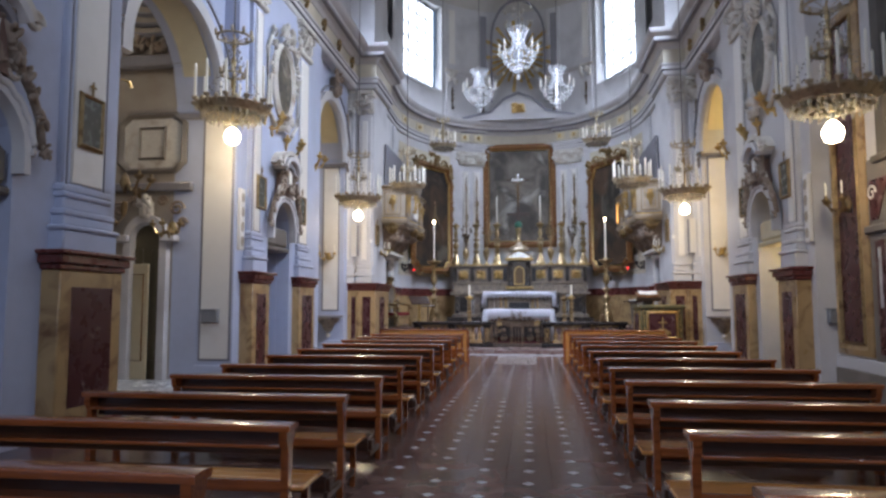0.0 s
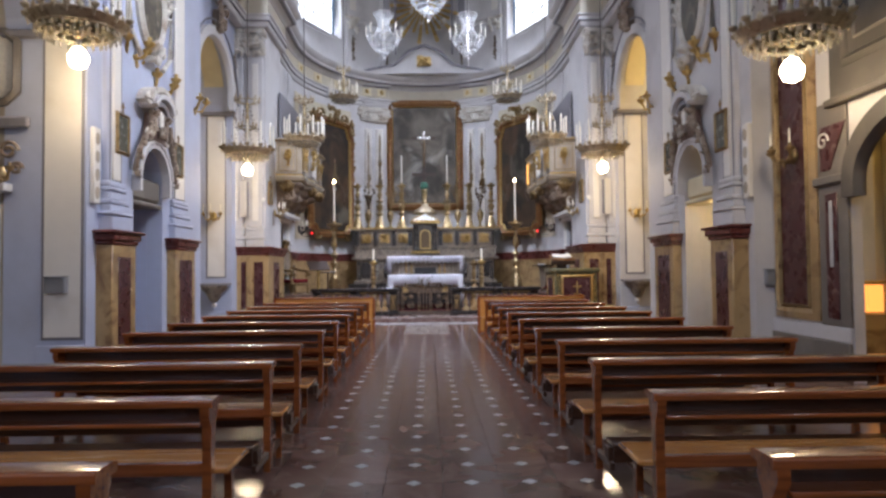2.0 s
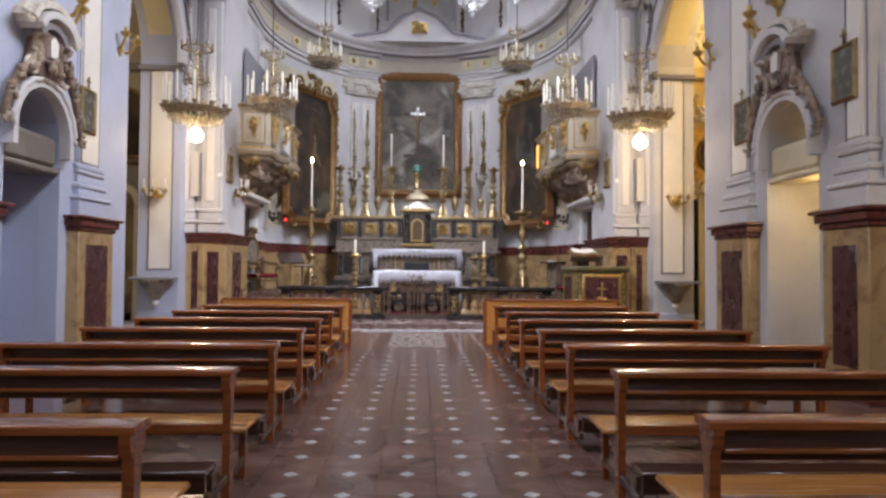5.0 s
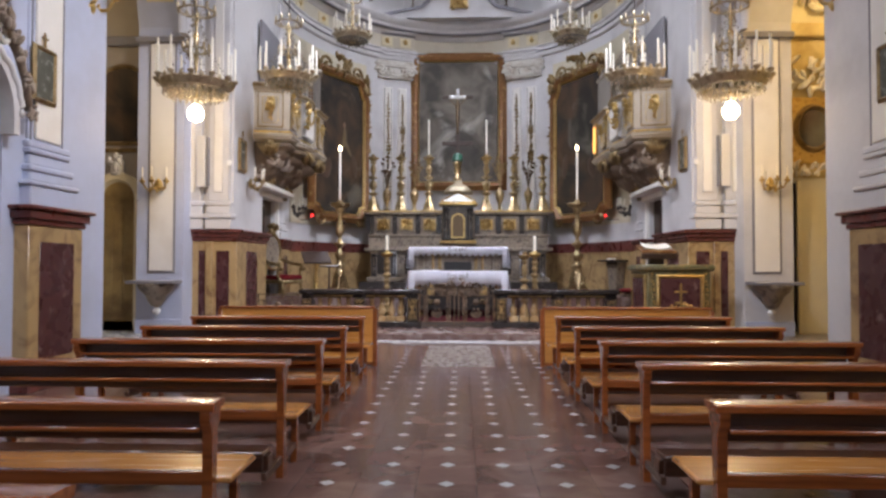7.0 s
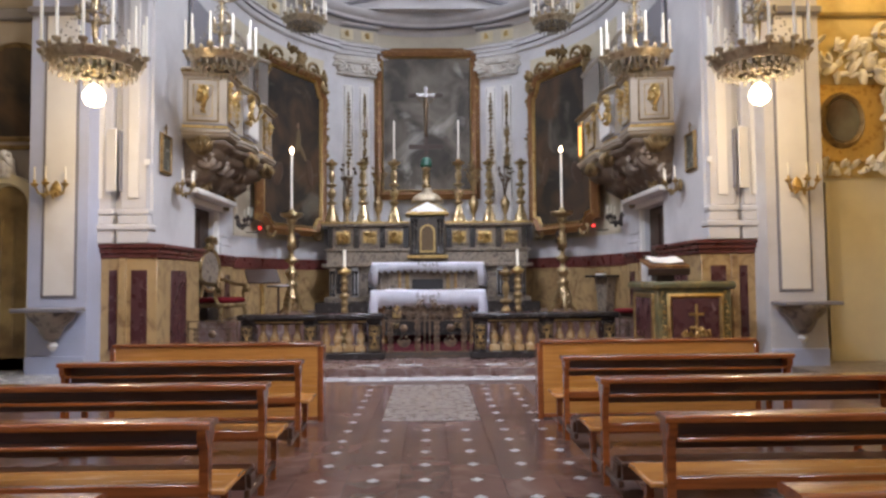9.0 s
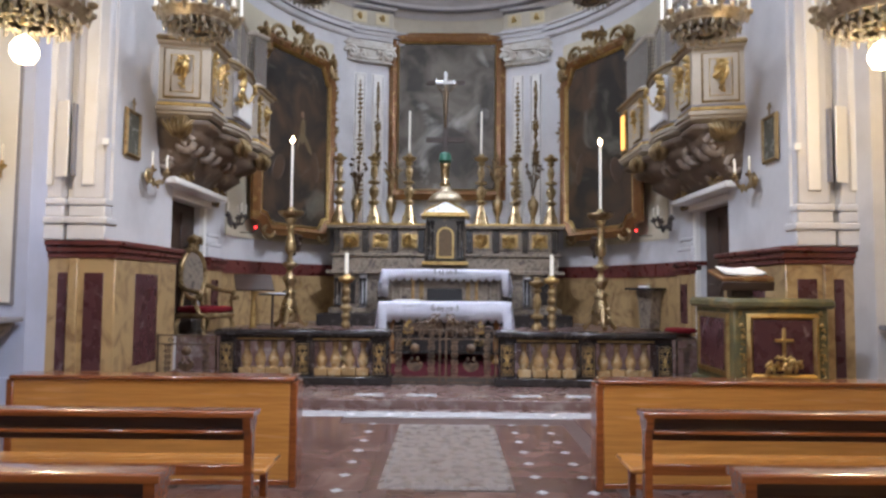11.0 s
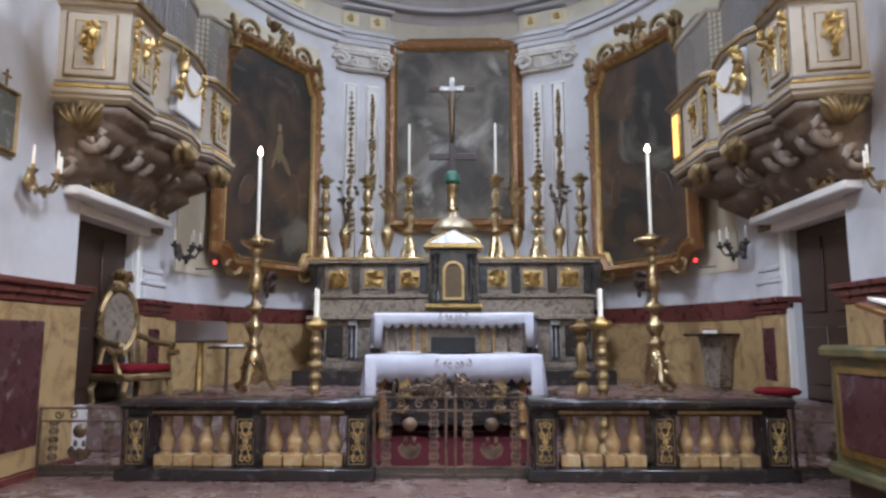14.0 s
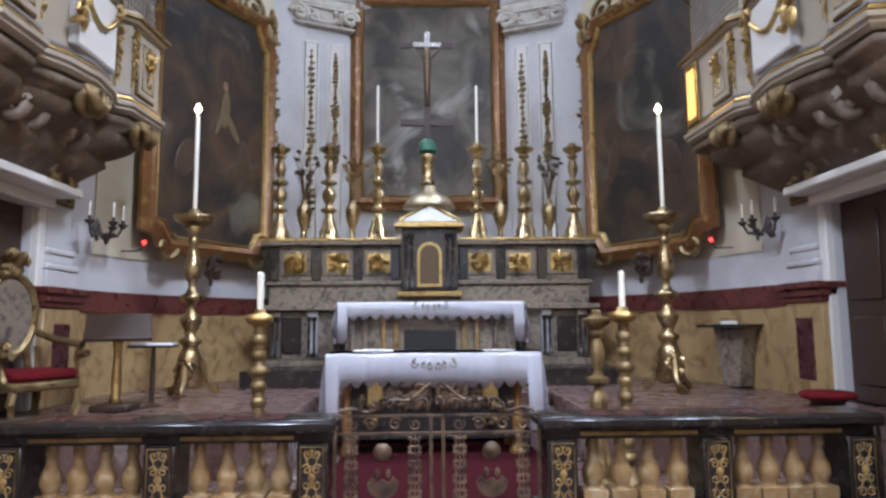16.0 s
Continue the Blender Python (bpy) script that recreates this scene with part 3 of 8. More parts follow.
def make_pew(x, y):
    """A kneeler pew: the back rail stands at y, the seat lies beyond it, a book shelf and kneeler on the near side."""
    w = PEW_LEN / 2
    pew = thing("pew", x, y, 0, "varnished brown wooden pew with a lighter seat on the marble floor", "pew", "pews along the aisle")
    crown = [(0.086 * math.cos(math.pi * i / 14), PEW_TOP - 0.014 + 0.014 * math.sin(math.pi * i / 14) ** 0.8) for i in range(15)]
    part("top_rail", prism([(-0.08, PEW_TOP - 0.045), (0.08, PEW_TOP - 0.045)] + crown, 2 * w, m=pose(-w, 0, 0, 0, 0, 90)), PEW, pew, "glossy crowned top rail")
    # back board takes a dark colour in place of the recess's shade
    part("backrest", box(-w + 0.071, w - 0.071, 0.045, 0.068, PEW_TOP - 0.215, PEW_TOP - 0.047, 0.004), PEW_DARK, pew, "recessed back board, its shade put into the dark colour")
    part("book_shelf", box(-w + 0.071, w - 0.071, -0.078, 0.044, PEW_TOP - 0.15, PEW_TOP - 0.128, 0.005), PEW, pew)
    part("lower_rail", box(-w + 0.071, w - 0.071, -0.02, 0.02, 0.40, 0.47, 0.006), PEW, pew)
    part("seat", box(-w - 0.06, w + 0.06, 0.02, 0.43, 0.40, 0.435, 0.01), PEW_SEAT, pew, "lighter honey-coloured seat board")
    part("apron", box(-w + 0.06, w - 0.06, 0.37, 0.395, 0.30, 0.398, 0.004), PEW, pew)
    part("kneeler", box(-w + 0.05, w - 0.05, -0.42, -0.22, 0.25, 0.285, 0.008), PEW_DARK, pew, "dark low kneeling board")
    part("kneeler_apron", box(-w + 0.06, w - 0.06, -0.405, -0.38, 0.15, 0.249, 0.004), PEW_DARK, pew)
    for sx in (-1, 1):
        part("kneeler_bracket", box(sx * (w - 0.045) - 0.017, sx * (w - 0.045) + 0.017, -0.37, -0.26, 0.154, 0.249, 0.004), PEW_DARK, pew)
    for sx in (-1, 1):
        cx = sx * (w - 0.045)
        post = bmesh.new()
        prism([(-0.045, 0.0), (0.045, 0.0), (0.033, 0.44), (0.036, PEW_TOP - 0.16), (0.075, PEW_TOP - 0.10), (0.075, PEW_TOP - 0.046), (-0.075, PEW_TOP - 0.046), (-0.075, PEW_TOP - 0.10), (-0.036, PEW_TOP - 0.16), (-0.033, 0.44)], 0.05, post, pose(cx - 0.025, 0, 0, 0, 0, 90))
        part("post", post, PEW, pew)
        leg = bmesh.new()
        prism([(-0.03, 0.0), (0.03, 0.0), (0.022, 0.2), (0.035, 0.398), (-0.035, 0.398), (-0.022, 0.2)], 0.045, leg, pose(cx - 0.022, 0.37, 0, 0, 0, 90))
        part("leg", leg, PEW, pew)
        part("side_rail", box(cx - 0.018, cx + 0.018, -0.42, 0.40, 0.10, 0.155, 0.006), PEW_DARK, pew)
    return pew


proto = make_pew(-2.18, ROWS_L[0])
for y in ROWS_L[1:]:
    copy_thing(proto, pose(-2.18 - 0.012 * (y - 2), y, 0, 0, 0, 0.3 * math.sin(7 * y)))
for y in ROWS_R:
    copy_thing(proto, pose(2.52, y, 0, 0, 0, 0.3 * math.sin(5 * y)))


def front_bench(x, y, w, label):
    """The panelled kneeling desk in front of the first pew."""
    desk = thing("kneeling_desk", x, y, 0, label, "kneeling desk", "front kneeling desks")
    part("top_board", box(-w, w, -0.12, 0.14, 0.855, 0.89, 0.01), PEW, desk)
    part("front_panel", box(-w + 0.032, w - 0.032, -0.095, -0.07, 0.06, 0.852, 0.003), PEW_SEAT, desk, "plain orange-brown panel")
    part("shelf", box(-w + 0.032, w - 0.032, -0.069, 0.1, 0.60, 0.625, 0.005), PEW, desk)
    part("foot_rail", box(-w + 0.032, w - 0.032, -0.1, -0.06, 0.02, 0.058, 0.005), PEW, desk)
    for sx in (-1, 1):
        part("end_panel", box(sx * w - 0.03, sx * w + 0.03, -0.10, 0.12, 0.0, 0.853, 0.008), PEW, desk)
    return desk


front_bench(-2.36, 16.6, 1.17, "orange-brown wooden kneeling desk with a plain panel")
front_bench(2.56, 16.6, 1.25, "orange-brown wooden kneeling desk with a plain panel")

# ---- wall dressing: dado, pilasters, entablature, apse ----
def smallbox(name, parent, material, x0, x1, y0, y1, z0, z1, bevel=0.008, label=""):
    return part(name, box(min(x0, x1), max(x0, x1), min(y0, y1), max(y0, y1), z0, z1, bevel), material, parent, label)


def stepped(parent, s, d_in, d_out, y0, y1, rows, material):
    """Mouldings as stacked courses on a pilaster: rows of (z0, z1, grow)."""
    for z0, z1, g in rows:
        smallbox("moulding", parent, material, X(s, d_out), X(s, d_in - g), y0 - g, y1 + g, z0, z1, 0.012)


def leafy(bm, x, y, z, w, h, n, seed, face=(0, -1)):
    """A cluster of carved leaves and bosses."""
    rng = random.Random(seed)
    for _ in range(n):
        u, v, o = rng.uniform(-w, w), rng.uniform(-h, h), rng.uniform(0, 0.06)
        r = rng.uniform(0.35, 0.8) * min(w, h, 0.14)
        px, py = (x + u, y - o) if face[0] == 0 else (x - face[0] * -o, y + u)
        m = pose(px, py, z + v, rng.uniform(0, 90), rng.uniform(0, 90), rng.uniform(0, 180)) @ Matrix.Diagonal((1.5, 0.6, 0.8, 1))
        bmesh.ops.create_icosphere(bm, subdivisions=1 if n > 20 else 2, radius=r, matrix=m)
    return bm


def pilaster(s, y0, y1, d, tint, top=7.75):
    """A pier front: marble pedestal with a red panel, moulded base, plain shaft, carved capital."""
    side = "blue-lit white" if s < 0 else "white"
    ob = tagged(new("pilaster"), side + " plastered pilaster on a yellow marble pedestal with red panels", "pilaster", "nave pilasters")
    ob.matrix_basis = pose(0, 0, 0)
    back = WALL + 0.02
    smallbox("plinth", ob, RED_BAND, X(s, back), X(s, d - 0.04), y0 - 0.04, y1 + 0.04, 0, 0.16)
    smallbox("pedestal", ob, YELLOW_MARBLE, X(s, back), X(s, d), y0, y1, 0.16, 1.98, 0.015)
    smallbox("inset_panel", ob, RED_MARBLE, X(s, d + 0.05), X(s, d - 0.008), y0 + 0.2, y1 - 0.2, 0.36, 1.78, 0.006, "veined dark red marble panel")
    for z0, z1, g in ((1.98, 2.05, 0.03), (2.05, 2.16, 0.07), (2.16, 2.21, 0.12)):
        smallbox("cornice", ob, RED_BAND, X(s, back), X(s, d - g), y0 - g, y1 + g, z0, z1, 0.015)
    w = 0.1
    for z0, z1, g in ((2.21, 2.46, 0.02), (2.46, 2.52, 0.05), (2.52, 2.64, -0.02), (2.64, 2.72, 0.0), (2.72, 2.86, -0.06), (2.86, 2.93, -0.03)):
        smallbox("base_moulding", ob, tint, X(s, back), X(s, d - g + 0.06), y0 - g + w, y1 + g - w, z0, z1, 0.02)
    smallbox("shaft", ob, tint, X(s, back), X(s, d + 0.16), y0 + 0.17, y1 - 0.17, 2.93, top, 0.02)
    smallbox("shaft_strip", ob, PLASTER, X(s, back), X(s, d + 0.30), y0 + 0.03, y1 - 0.03, 2.93, top, 0.02)
    smallbox("raised_strip", ob, PANEL_WHITE, X(s, d + 0.17), X(s, d + 0.125), y0 + 0.29, y1 - 0.29, 3.05, top - 0.1, 0.014)
    for yy in (y0 + 0.235, y1 - 0.235):
        smallbox("shaft_bead", ob, GREY_LINE, X(s, d + 0.17), X(s, d + 0.148), yy - 0.012, yy + 0.012, 3.0, top - 0.06, 0.005)
    smallbox("shaft_foot", ob, tint, X(s, back), X(s, d + 0.1), y0 + 0.12, y1 - 0.12, 2.931, 3.02, 0.02)
    bm = bmesh.new()
    box(min(X(s, back), X(s, d + 0.08)), max(X(s, back), X(s, d + 0.08)), y0 + 0.08, y1 - 0.08, top, top + 0.14, 0.03, bm)
    box(min(X(s, back), X(s, d + 0.02)), max(X(s, back), X(s, d + 0.02)), y0 + 0.02, y1 - 0.02, top + 0.72, top + 0.86, 0.03, bm)
    leafy(bm, X(s, d + 0.16), (y0 + y1) / 2, top + 0.42, (y1 - y0) / 2 - 0.1, 0.3, 46, int(y0 * 7), (-s, 0))
    for yy in (y0 + 0.14, y1 - 0.14):
        tube([(X(s, d + 0.1) + px, yy, pz) for px, _, pz in scroll(0, top + 0.58, 0.15, 1.3)], 0.04, 6, bm)
    part("capital", bm, STUCCO, ob, "carved stucco leaf capital", smooth=False)
    return ob


BAYS = [(6.45, 7.5, 5.0), (11.4, 12.25, 4.98), (14.25, 15.35, 5.06)]
for s in (-1, 1):
    for y0, y1, d in BAYS + [(-0.2, 0.8, 5.0), (3.05, 3.95, 5.06)]:
        if y0 == 6.45:
            y0, y1 = (5.0, 6.05) if s > 0 else (6.1, 7.27)
        # west pilasters carry the bluish daylight in their tint
        pilaster(s, y0, y1, d, PLASTER_BLUE_CAST if s < 0 else PLASTER)

# great piers at the chancel arch
for s in (-1, 1):
    ob = tagged(new("great_pilaster"), "white plastered great pier with a yellow marble dado and red panels", "pilaster", "chancel piers")
    a, b_ = 4.62, 6.4
    smallbox("plinth", ob, RED_BAND, X(s, b_), X(s, a - 0.04), 20.12, 22.24, 0.0, 0.2)
    smallbox("dado", ob, YELLOW_MARBLE, X(s, b_), X(s, a), 20.16, 22.2, 0.2, 2.0, 0.015)
    for u0, u1 in ((4.78, 5.05), (5.28, 5.42)):
        smallbox("inset_panel", ob, RED_MARBLE, X(s, u0), X(s, u1), 20.152, 20.2, 0.45, 1.8, 0.006, "veined dark red marble panel")
    smallbox("pier_strip", ob, YELLOW_MARBLE, X(s, 5.12), X(s, 5.24), 20.10, 20.16, 0.2, 1.998, 0.01)
    smallbox("inset_panel", ob, RED_MARBLE, X(s, a - 0.008), X(s, a + 0.05), 20.75, 21.5, 0.45, 1.8, 0.006, "veined dark red marble panel")
    for z0, z1, g in ((2.0, 2.08, 0.03), (2.08, 2.17, 0.07), (2.17, 2.24, 0.12)):
        smallbox("cornice", ob, RED_BAND, X(s, b_), X(s, a - g), 20.16 - g, 22.2 + g, z0, z1, 0.015)
    for u0, u1 in ((4.76, 5.2), (5.34, 5.75)):
        for z0, z1, g in ((2.24, 2.46, 0.05), (2.46, 2.56, 0.08), (2.56, 2.72, 0.03), (2.72, 2.82, 0.045)):
            smallbox("base_moulding", ob, PLASTER, X(s, u0 - g), X(s, u1 + g), 20.06 - g, 20.3, z0, z1, 0.02)
        smallbox("shaft", ob, PLASTER, X(s, u0), X(s, u1), 20.06, 20.3, 2.82, 7.8, 0.02)
        smallbox("shaft_strip", ob, PANEL_WHITE, X(s, u0 + 0.13), X(s, u1 - 0.13), 20.025, 20.058, 3.0, 7.6, 0.01)
        bm = bmesh.new()
        box(min(X(s, u0 - 0.06), X(s, u1 + 0.06)), max(X(s, u0 - 0.06), X(s, u1 + 0.06)), 19.98, 20.3, 8.5, 8.64, 0.03, bm)
        leafy(bm, X(s, (u0 + u1) / 2), 20.02, 8.16, 0.26, 0.3, 40, int(u0 * 10))
        for k in (-1, 1):
            tube([(X(s, (u0 + u1) / 2) + k * 0.2 + px, 19.98, pz) for px, _, pz in scroll(0, 8.32, 0.14, 1.3, hand=k)], 0.04, 6, bm)
        part("capital", bm, STUCCO, ob, "carved stucco leaf capital")

# entablature all round, above the capitals
route = [(X(-1, 5.3), FLOOR_BACK), (X(-1, 5.3), 20.0), (X(-1, 4.62), 20.0), (X(-1, 4.62), 22.3), (X(-1, 4.9), 22.5)]
route += [apse_point(a, -0.05) for a in range(-88, 89, 8)]
route += [(X(1, 4.9), 22.5), (X(1, 4.62), 22.3), (X(1, 4.62), 20.0), (X(1, 5.3), 20.0), (X(1, 5.3), FLOOR_BACK)]


def course(name, rows, material, label):
    sec = [(-0.35, rows[0][1])] + [(o, z) for o, z in rows] + [(-0.35, rows[-1][1])]
    return setting(name, sweep(sec, route), material, label)


course("trim_architrave", [(0.0, 8.66), (0.04, 8.70), (0.04, 8.82), (0.08, 8.84), (0.08, 8.96), (0.13, 8.99), (0.13, 9.03)], PLASTER, "plaster architrave moulding")
course("trim_architrave_line", [(0.085, 8.822), (0.1, 8.832), (0.1, 8.842), (0.085, 8.85)], GREY_LINE, "thin grey line along the architrave")
course("trim_frieze", [(0.03, 9.03), (0.03, 9.50)], FRIEZE, "pale cream frieze band under the cornice")
course("trim_cornice", [(0.06, 9.50), (0.12, 9.58), (0.16, 9.62), (0.34, 9.68), (0.36, 9.80), (0.46, 9.86), (0.52, 9.98), (0.52, 10.03), (0.05, 10.10)], PLASTER, "heavy plaster cornice")
# grey strip that puts the shade beneath the cornice into colour
course("trim_cornice_shadow", [(0.27, 9.645), (0.345, 9.66), (0.37, 9.70)], GREY_LINE, "dark strip that stands for the shade under the cornice")

# yellow frieze tablets with gilt flowers
for a in (-76, -62, -48, 48, 62, 76):
    x, y = apse_point(a, -0.1)
    ob = thing("frieze_tablet", x, y, 9.27, "yellow painted frieze tablet with a gilt flower", "ornament", "frieze tablets", rz=-a)
    part("tablet", box(-0.24, 0.24, -0.02, 0.05, -0.17, 0.17, 0.008), PLASTER_CREAM, ob)
    bm = bmesh.new()
    for k in range(6):
        blob(0.035, bm, pose(0.055 * math.cos(k * 1.047), -0.03, 0.055 * math.sin(k * 1.047)))
    blob(0.03, bm, pose(0, -0.045, 0))
    part("flower", bm, GOLD, ob)

# nave frieze brackets
for s in (-1, 1):
    for y in [0.3 + 1.45 * k for k in range(14)]:
        ob = thing("frieze_bracket", X(s, 5.25), y, 9.26, "small dark gilt bracket on the frieze", "ornament", "frieze brackets", rz=-90 * s)
        part("bracket", leafy(bmesh.new(), 0, -0.02, 0, 0.09, 0.16, 9, 3), OLD_GOLD, ob)

# dado of presbytery and apse
def dado(pts, z0, z1, o, name, material, label):
    return setting(name, sweep([(0.0, z0), (o, z0), (o, z1), (0.0, z1)], pts), material, label)


for s, nm in ((-1, "west"), (1, "east")):
    pts = [apse_point(a) for a in range(-88, -33, 6)] if s < 0 else [apse_point(a) for a in range(34, 89, 6)]
    dado(pts, PLAT_Z, 1.92, 0.05, "dado_apse_" + nm, YELLOW_MARBLE, "yellow veined marble dado round the apse")
    dado(pts, 1.92, 2.22, 0.08, "band_apse_" + nm, RED_BAND, "dark red marble band over the dado")
    field = [apse_point(a) for a in (range(-80, -35, 5) if s < 0 else range(40, 85, 5))]
    dado(field, 2.75, 8.3, 0.025, "field_apse_" + nm, APSE_CREAM, "cream painted field of the apse wall")
    ob = tagged(new("corner_pilaster"), "white pilaster with stepped base on a red marble pedestal", "pilaster", "apse pilasters")
    d0, ya, yb = 4.78, 24.12, 24.95
    smallbox("pedestal", ob, YELLOW_MARBLE, X(s, 5.3), X(s, d0), ya, yb, PLAT_Z, 1.95, 0.012)
    smallbox("inset_panel", ob, RED_MARBLE, X(s, d0 - 0.008), X(s, d0 + 0.05), ya + 0.22, yb - 0.22, 0.95, 1.75, 0.006)
    for z0, z1, g in ((1.95, 2.02, 0.03), (2.02, 2.12, 0.06), (2.12, 2.2, 0.1)):
        smallbox("cornice", ob, RED_BAND, X(s, 5.3), X(s, d0 - g), ya - g, yb + g, z0, z1, 0.012)
    for z0, z1, g in ((2.2, 2.42, -0.02), (2.42, 2.5, 0.0), (2.5, 2.62, -0.06), (2.62, 2.7, -0.04)):
        smallbox("base_moulding", ob, PLASTER, X(s, 5.3), X(s, d0 - g), ya + 0.04 - g, yb - 0.04 + g, z0, z1, 0.02)
    smallbox("shaft", ob, PLASTER, X(s, 5.3), X(s, d0 + 0.1), ya + 0.12, yb - 0.12, 2.7, 8.6, 0.02)

# panelled pilasters beside the altar painting
def drop(parent, x, z0, z1, y, seed):
    bm = bmesh.new()
    rng = random.Random(seed)
    n = 30
    for i in range(n):
        u = i / (n - 1)
        w = 0.04 + 0.09 * abs(math.sin(u * 9.5)) * (0.5 + u)
        z = z1 + (z0 - z1) * u
        for k in (-1, 1):
            blob(0.02 + 0.45 * w * 0.6, bm, pose(x + k * w * 0.5 * rng.random(), y, z, rng.uniform(0, 90), 0, rng.uniform(0, 90)) @ Matrix.Diagonal((1, 0.5, 1.3, 1)))
    tube([(x, y, z1), (x, y, z0)], 0.014, 5, bm)
    part("gilt_drop", bm, OLD_GOLD, parent, "dull gilt carved foliage drop")


for s in (-1, 1):
    x, y = apse_point(s * 27.5, -0.06)
    ob = thing("altar_pilaster", x, y, 0, "white panelled pilaster with carved gilt drops beside the altar painting", "pilaster", "altar pilasters", rz=-s * 27.5 * 0.8)
    part("shaft", box(-0.56, 0.56, -0.02, 0.3, 3.0, 8.0, 0.02), PLASTER, ob)
    part("base_moulding", box(-0.66, 0.66, -0.12, 0.28, 2.72, 2.998, 0.04), PLASTER, ob)
    for k in (-1, 1):
        part("raised_panel", box(k * 0.26 - 0.17, k * 0.26 + 0.17, -0.06, -0.021, 3.3, 7.7, 0.015), PANEL_WHITE, ob)
        part("panel_edge", tube([(k * 0.26 + a, -0.061, c) for a, c in ((-0.13, 3.36), (0.13, 3.36), (0.13, 7.64), (-0.13, 7.64))], 0.014, 5, closed=True), GREY_LINE if k * s > 0 else PLASTER, ob)
        drop(ob, k * 0.26, 3.7 if k < 0 else 4.9, 7.45, -0.085, 5 + k)
    bm = bmesh.new()
    box(-0.68, 0.68, -0.14, 0.25, 8.5, 8.64, 0.03, bm)
    box(-0.60, 0.60, -0.07, 0.25, 8.001, 8.5, 0.03, bm)
    for z0, z1, g in ((8.0, 8.06, 0.66), (8.4, 8.46, 0.70), (8.46, 8.54, 0.76)):
        box(-g, g, -0.16, 0.2, z0, z1, 0.02, bm)
    for k in (-1, 1):
        tube([(k * 0.55 + px, -0.16, pz) for px, _, pz in scroll(0, 8.24, 0.19, 1.5, hand=k)], 0.055, 6, bm)
        leafy(bm, k * 0.3, -0.12, 8.2, 0.14, 0.1, 12, 3 + k)
    tube([(-0.5 + i * 0.1, -0.14, 8.25 - 0.16 * math.sin(math.pi * i / 10)) for i in range(11)], 0.045, 6, bm)
    part("capital", bm, STUCCO, ob, "carved stucco capital with volutes and a garland")
    for z0, z1, g, m_ in ((8.641, 8.78, 0.66, PLASTER), (8.781, 8.9, 0.69, PLASTER), (8.901, 9.0, 0.74, PLASTER), (9.001, 9.03, 0.7, GREY_LINE), (9.031, 9.5, 0.66, FRIEZE), (9.501, 9.56, 0.7, GREY_LINE), (9.561, 9.64, 0.76, PLASTER)):
        part("entablature_block", box(-g, g, -0.16 - (g - 0.66), 0.2, z0, z1, 0.015), m_, ob)
    for k in (-1, 1):
        part("frieze_panel", box(k * 0.33 - 0.2, k * 0.33 + 0.2, -0.18, -0.161, 9.11, 9.43, 0.008), PLASTER_CREAM, ob)
        part("frieze_flower", leafy(bmesh.new(), k * 0.33, -0.19, 9.27, 0.07, 0.06, 9, 5), GOLD, ob, "small gilt flower")

# pediment over the altar painting, glory above
ob = thing("pediment", 0.0, 29.55, 10.05, "moulded plaster pediment with a gilt shield over the altar", "pediment")
out = [(-2.6, 0.0), (-2.6, 0.16), (-1.3, 0.42), (-0.7, 1.0), (0, 1.28), (0.7, 1.0), (1.3, 0.42), (2.6, 0.16), (2.6, 0.0)]
part("body", prism(out, 0.35), PLASTER, ob)
part("rim", sweep([(0, -0.42), (0.1, -0.42), (0.1, 0.0), (0, 0.0)], [(x, z) for x, z in out[1:-1]], m=Matrix(((1, 0, 0, 0), (0, 0, 1, 0), (0, 1, 0, 0), (0, 0, 0, 1)))), GREY_LINE, ob)
part("shield", leafy(box(-0.3, 0.3, -0.42, -0.34, 0.3, 0.72, 0.04), 0, -0.42, 0.5, 0.3, 0.2, 14, 8), GOLD, ob, "gilt shield with leaves")
ob = thing("gilt_glory", 0.0, 29.9, 13.3, "gilt sunburst with stucco clouds on the apse wall", "ornament")
for k in range(26):
    bm = bmesh.new()
    a = k * 2 * math.pi / 26
    r = 1.75 if k % 2 else 1.3
    prism([(0.25 * math.cos(a - 0.12), 0.25 * math.sin(a - 0.12)), (r * math.cos(a - 0.05), r * math.sin(a - 0.05)), (r * math.cos(a + 0.05), r * math.sin(a + 0.05)), (0.25 * math.cos(a + 0.12), 0.25 * math.sin(a + 0.12))], 0.05, bm)
    part("ray", bm, GOLD, ob)
part("cloud_wreath", leafy(leafy(bmesh.new(), 0, -0.12, -0.1, 0.9, 0.9, 26, 9), 0, -0.1, 1.9, 0.7, 0.5, 26, 19), STUCCO, ob)
pts = [(-1.3, -2.2)] + [(-1.3 * math.cos(math.pi * i / 14), 0.9 + 1.9 * math.sin(math.pi * i / 14)) for i in range(15)] + [(1.3, -2.2)]
part("arched_border", sweep([(0, -0.1), (0.09, -0.1), (0.09, 0.05), (0, 0.05)], pts, m=Matrix(((1, 0, 0, 0), (0, 0, 1, 0), (0, 1, 0, 0), (0, 0, 0, 1)))), GREY_LINE, ob)

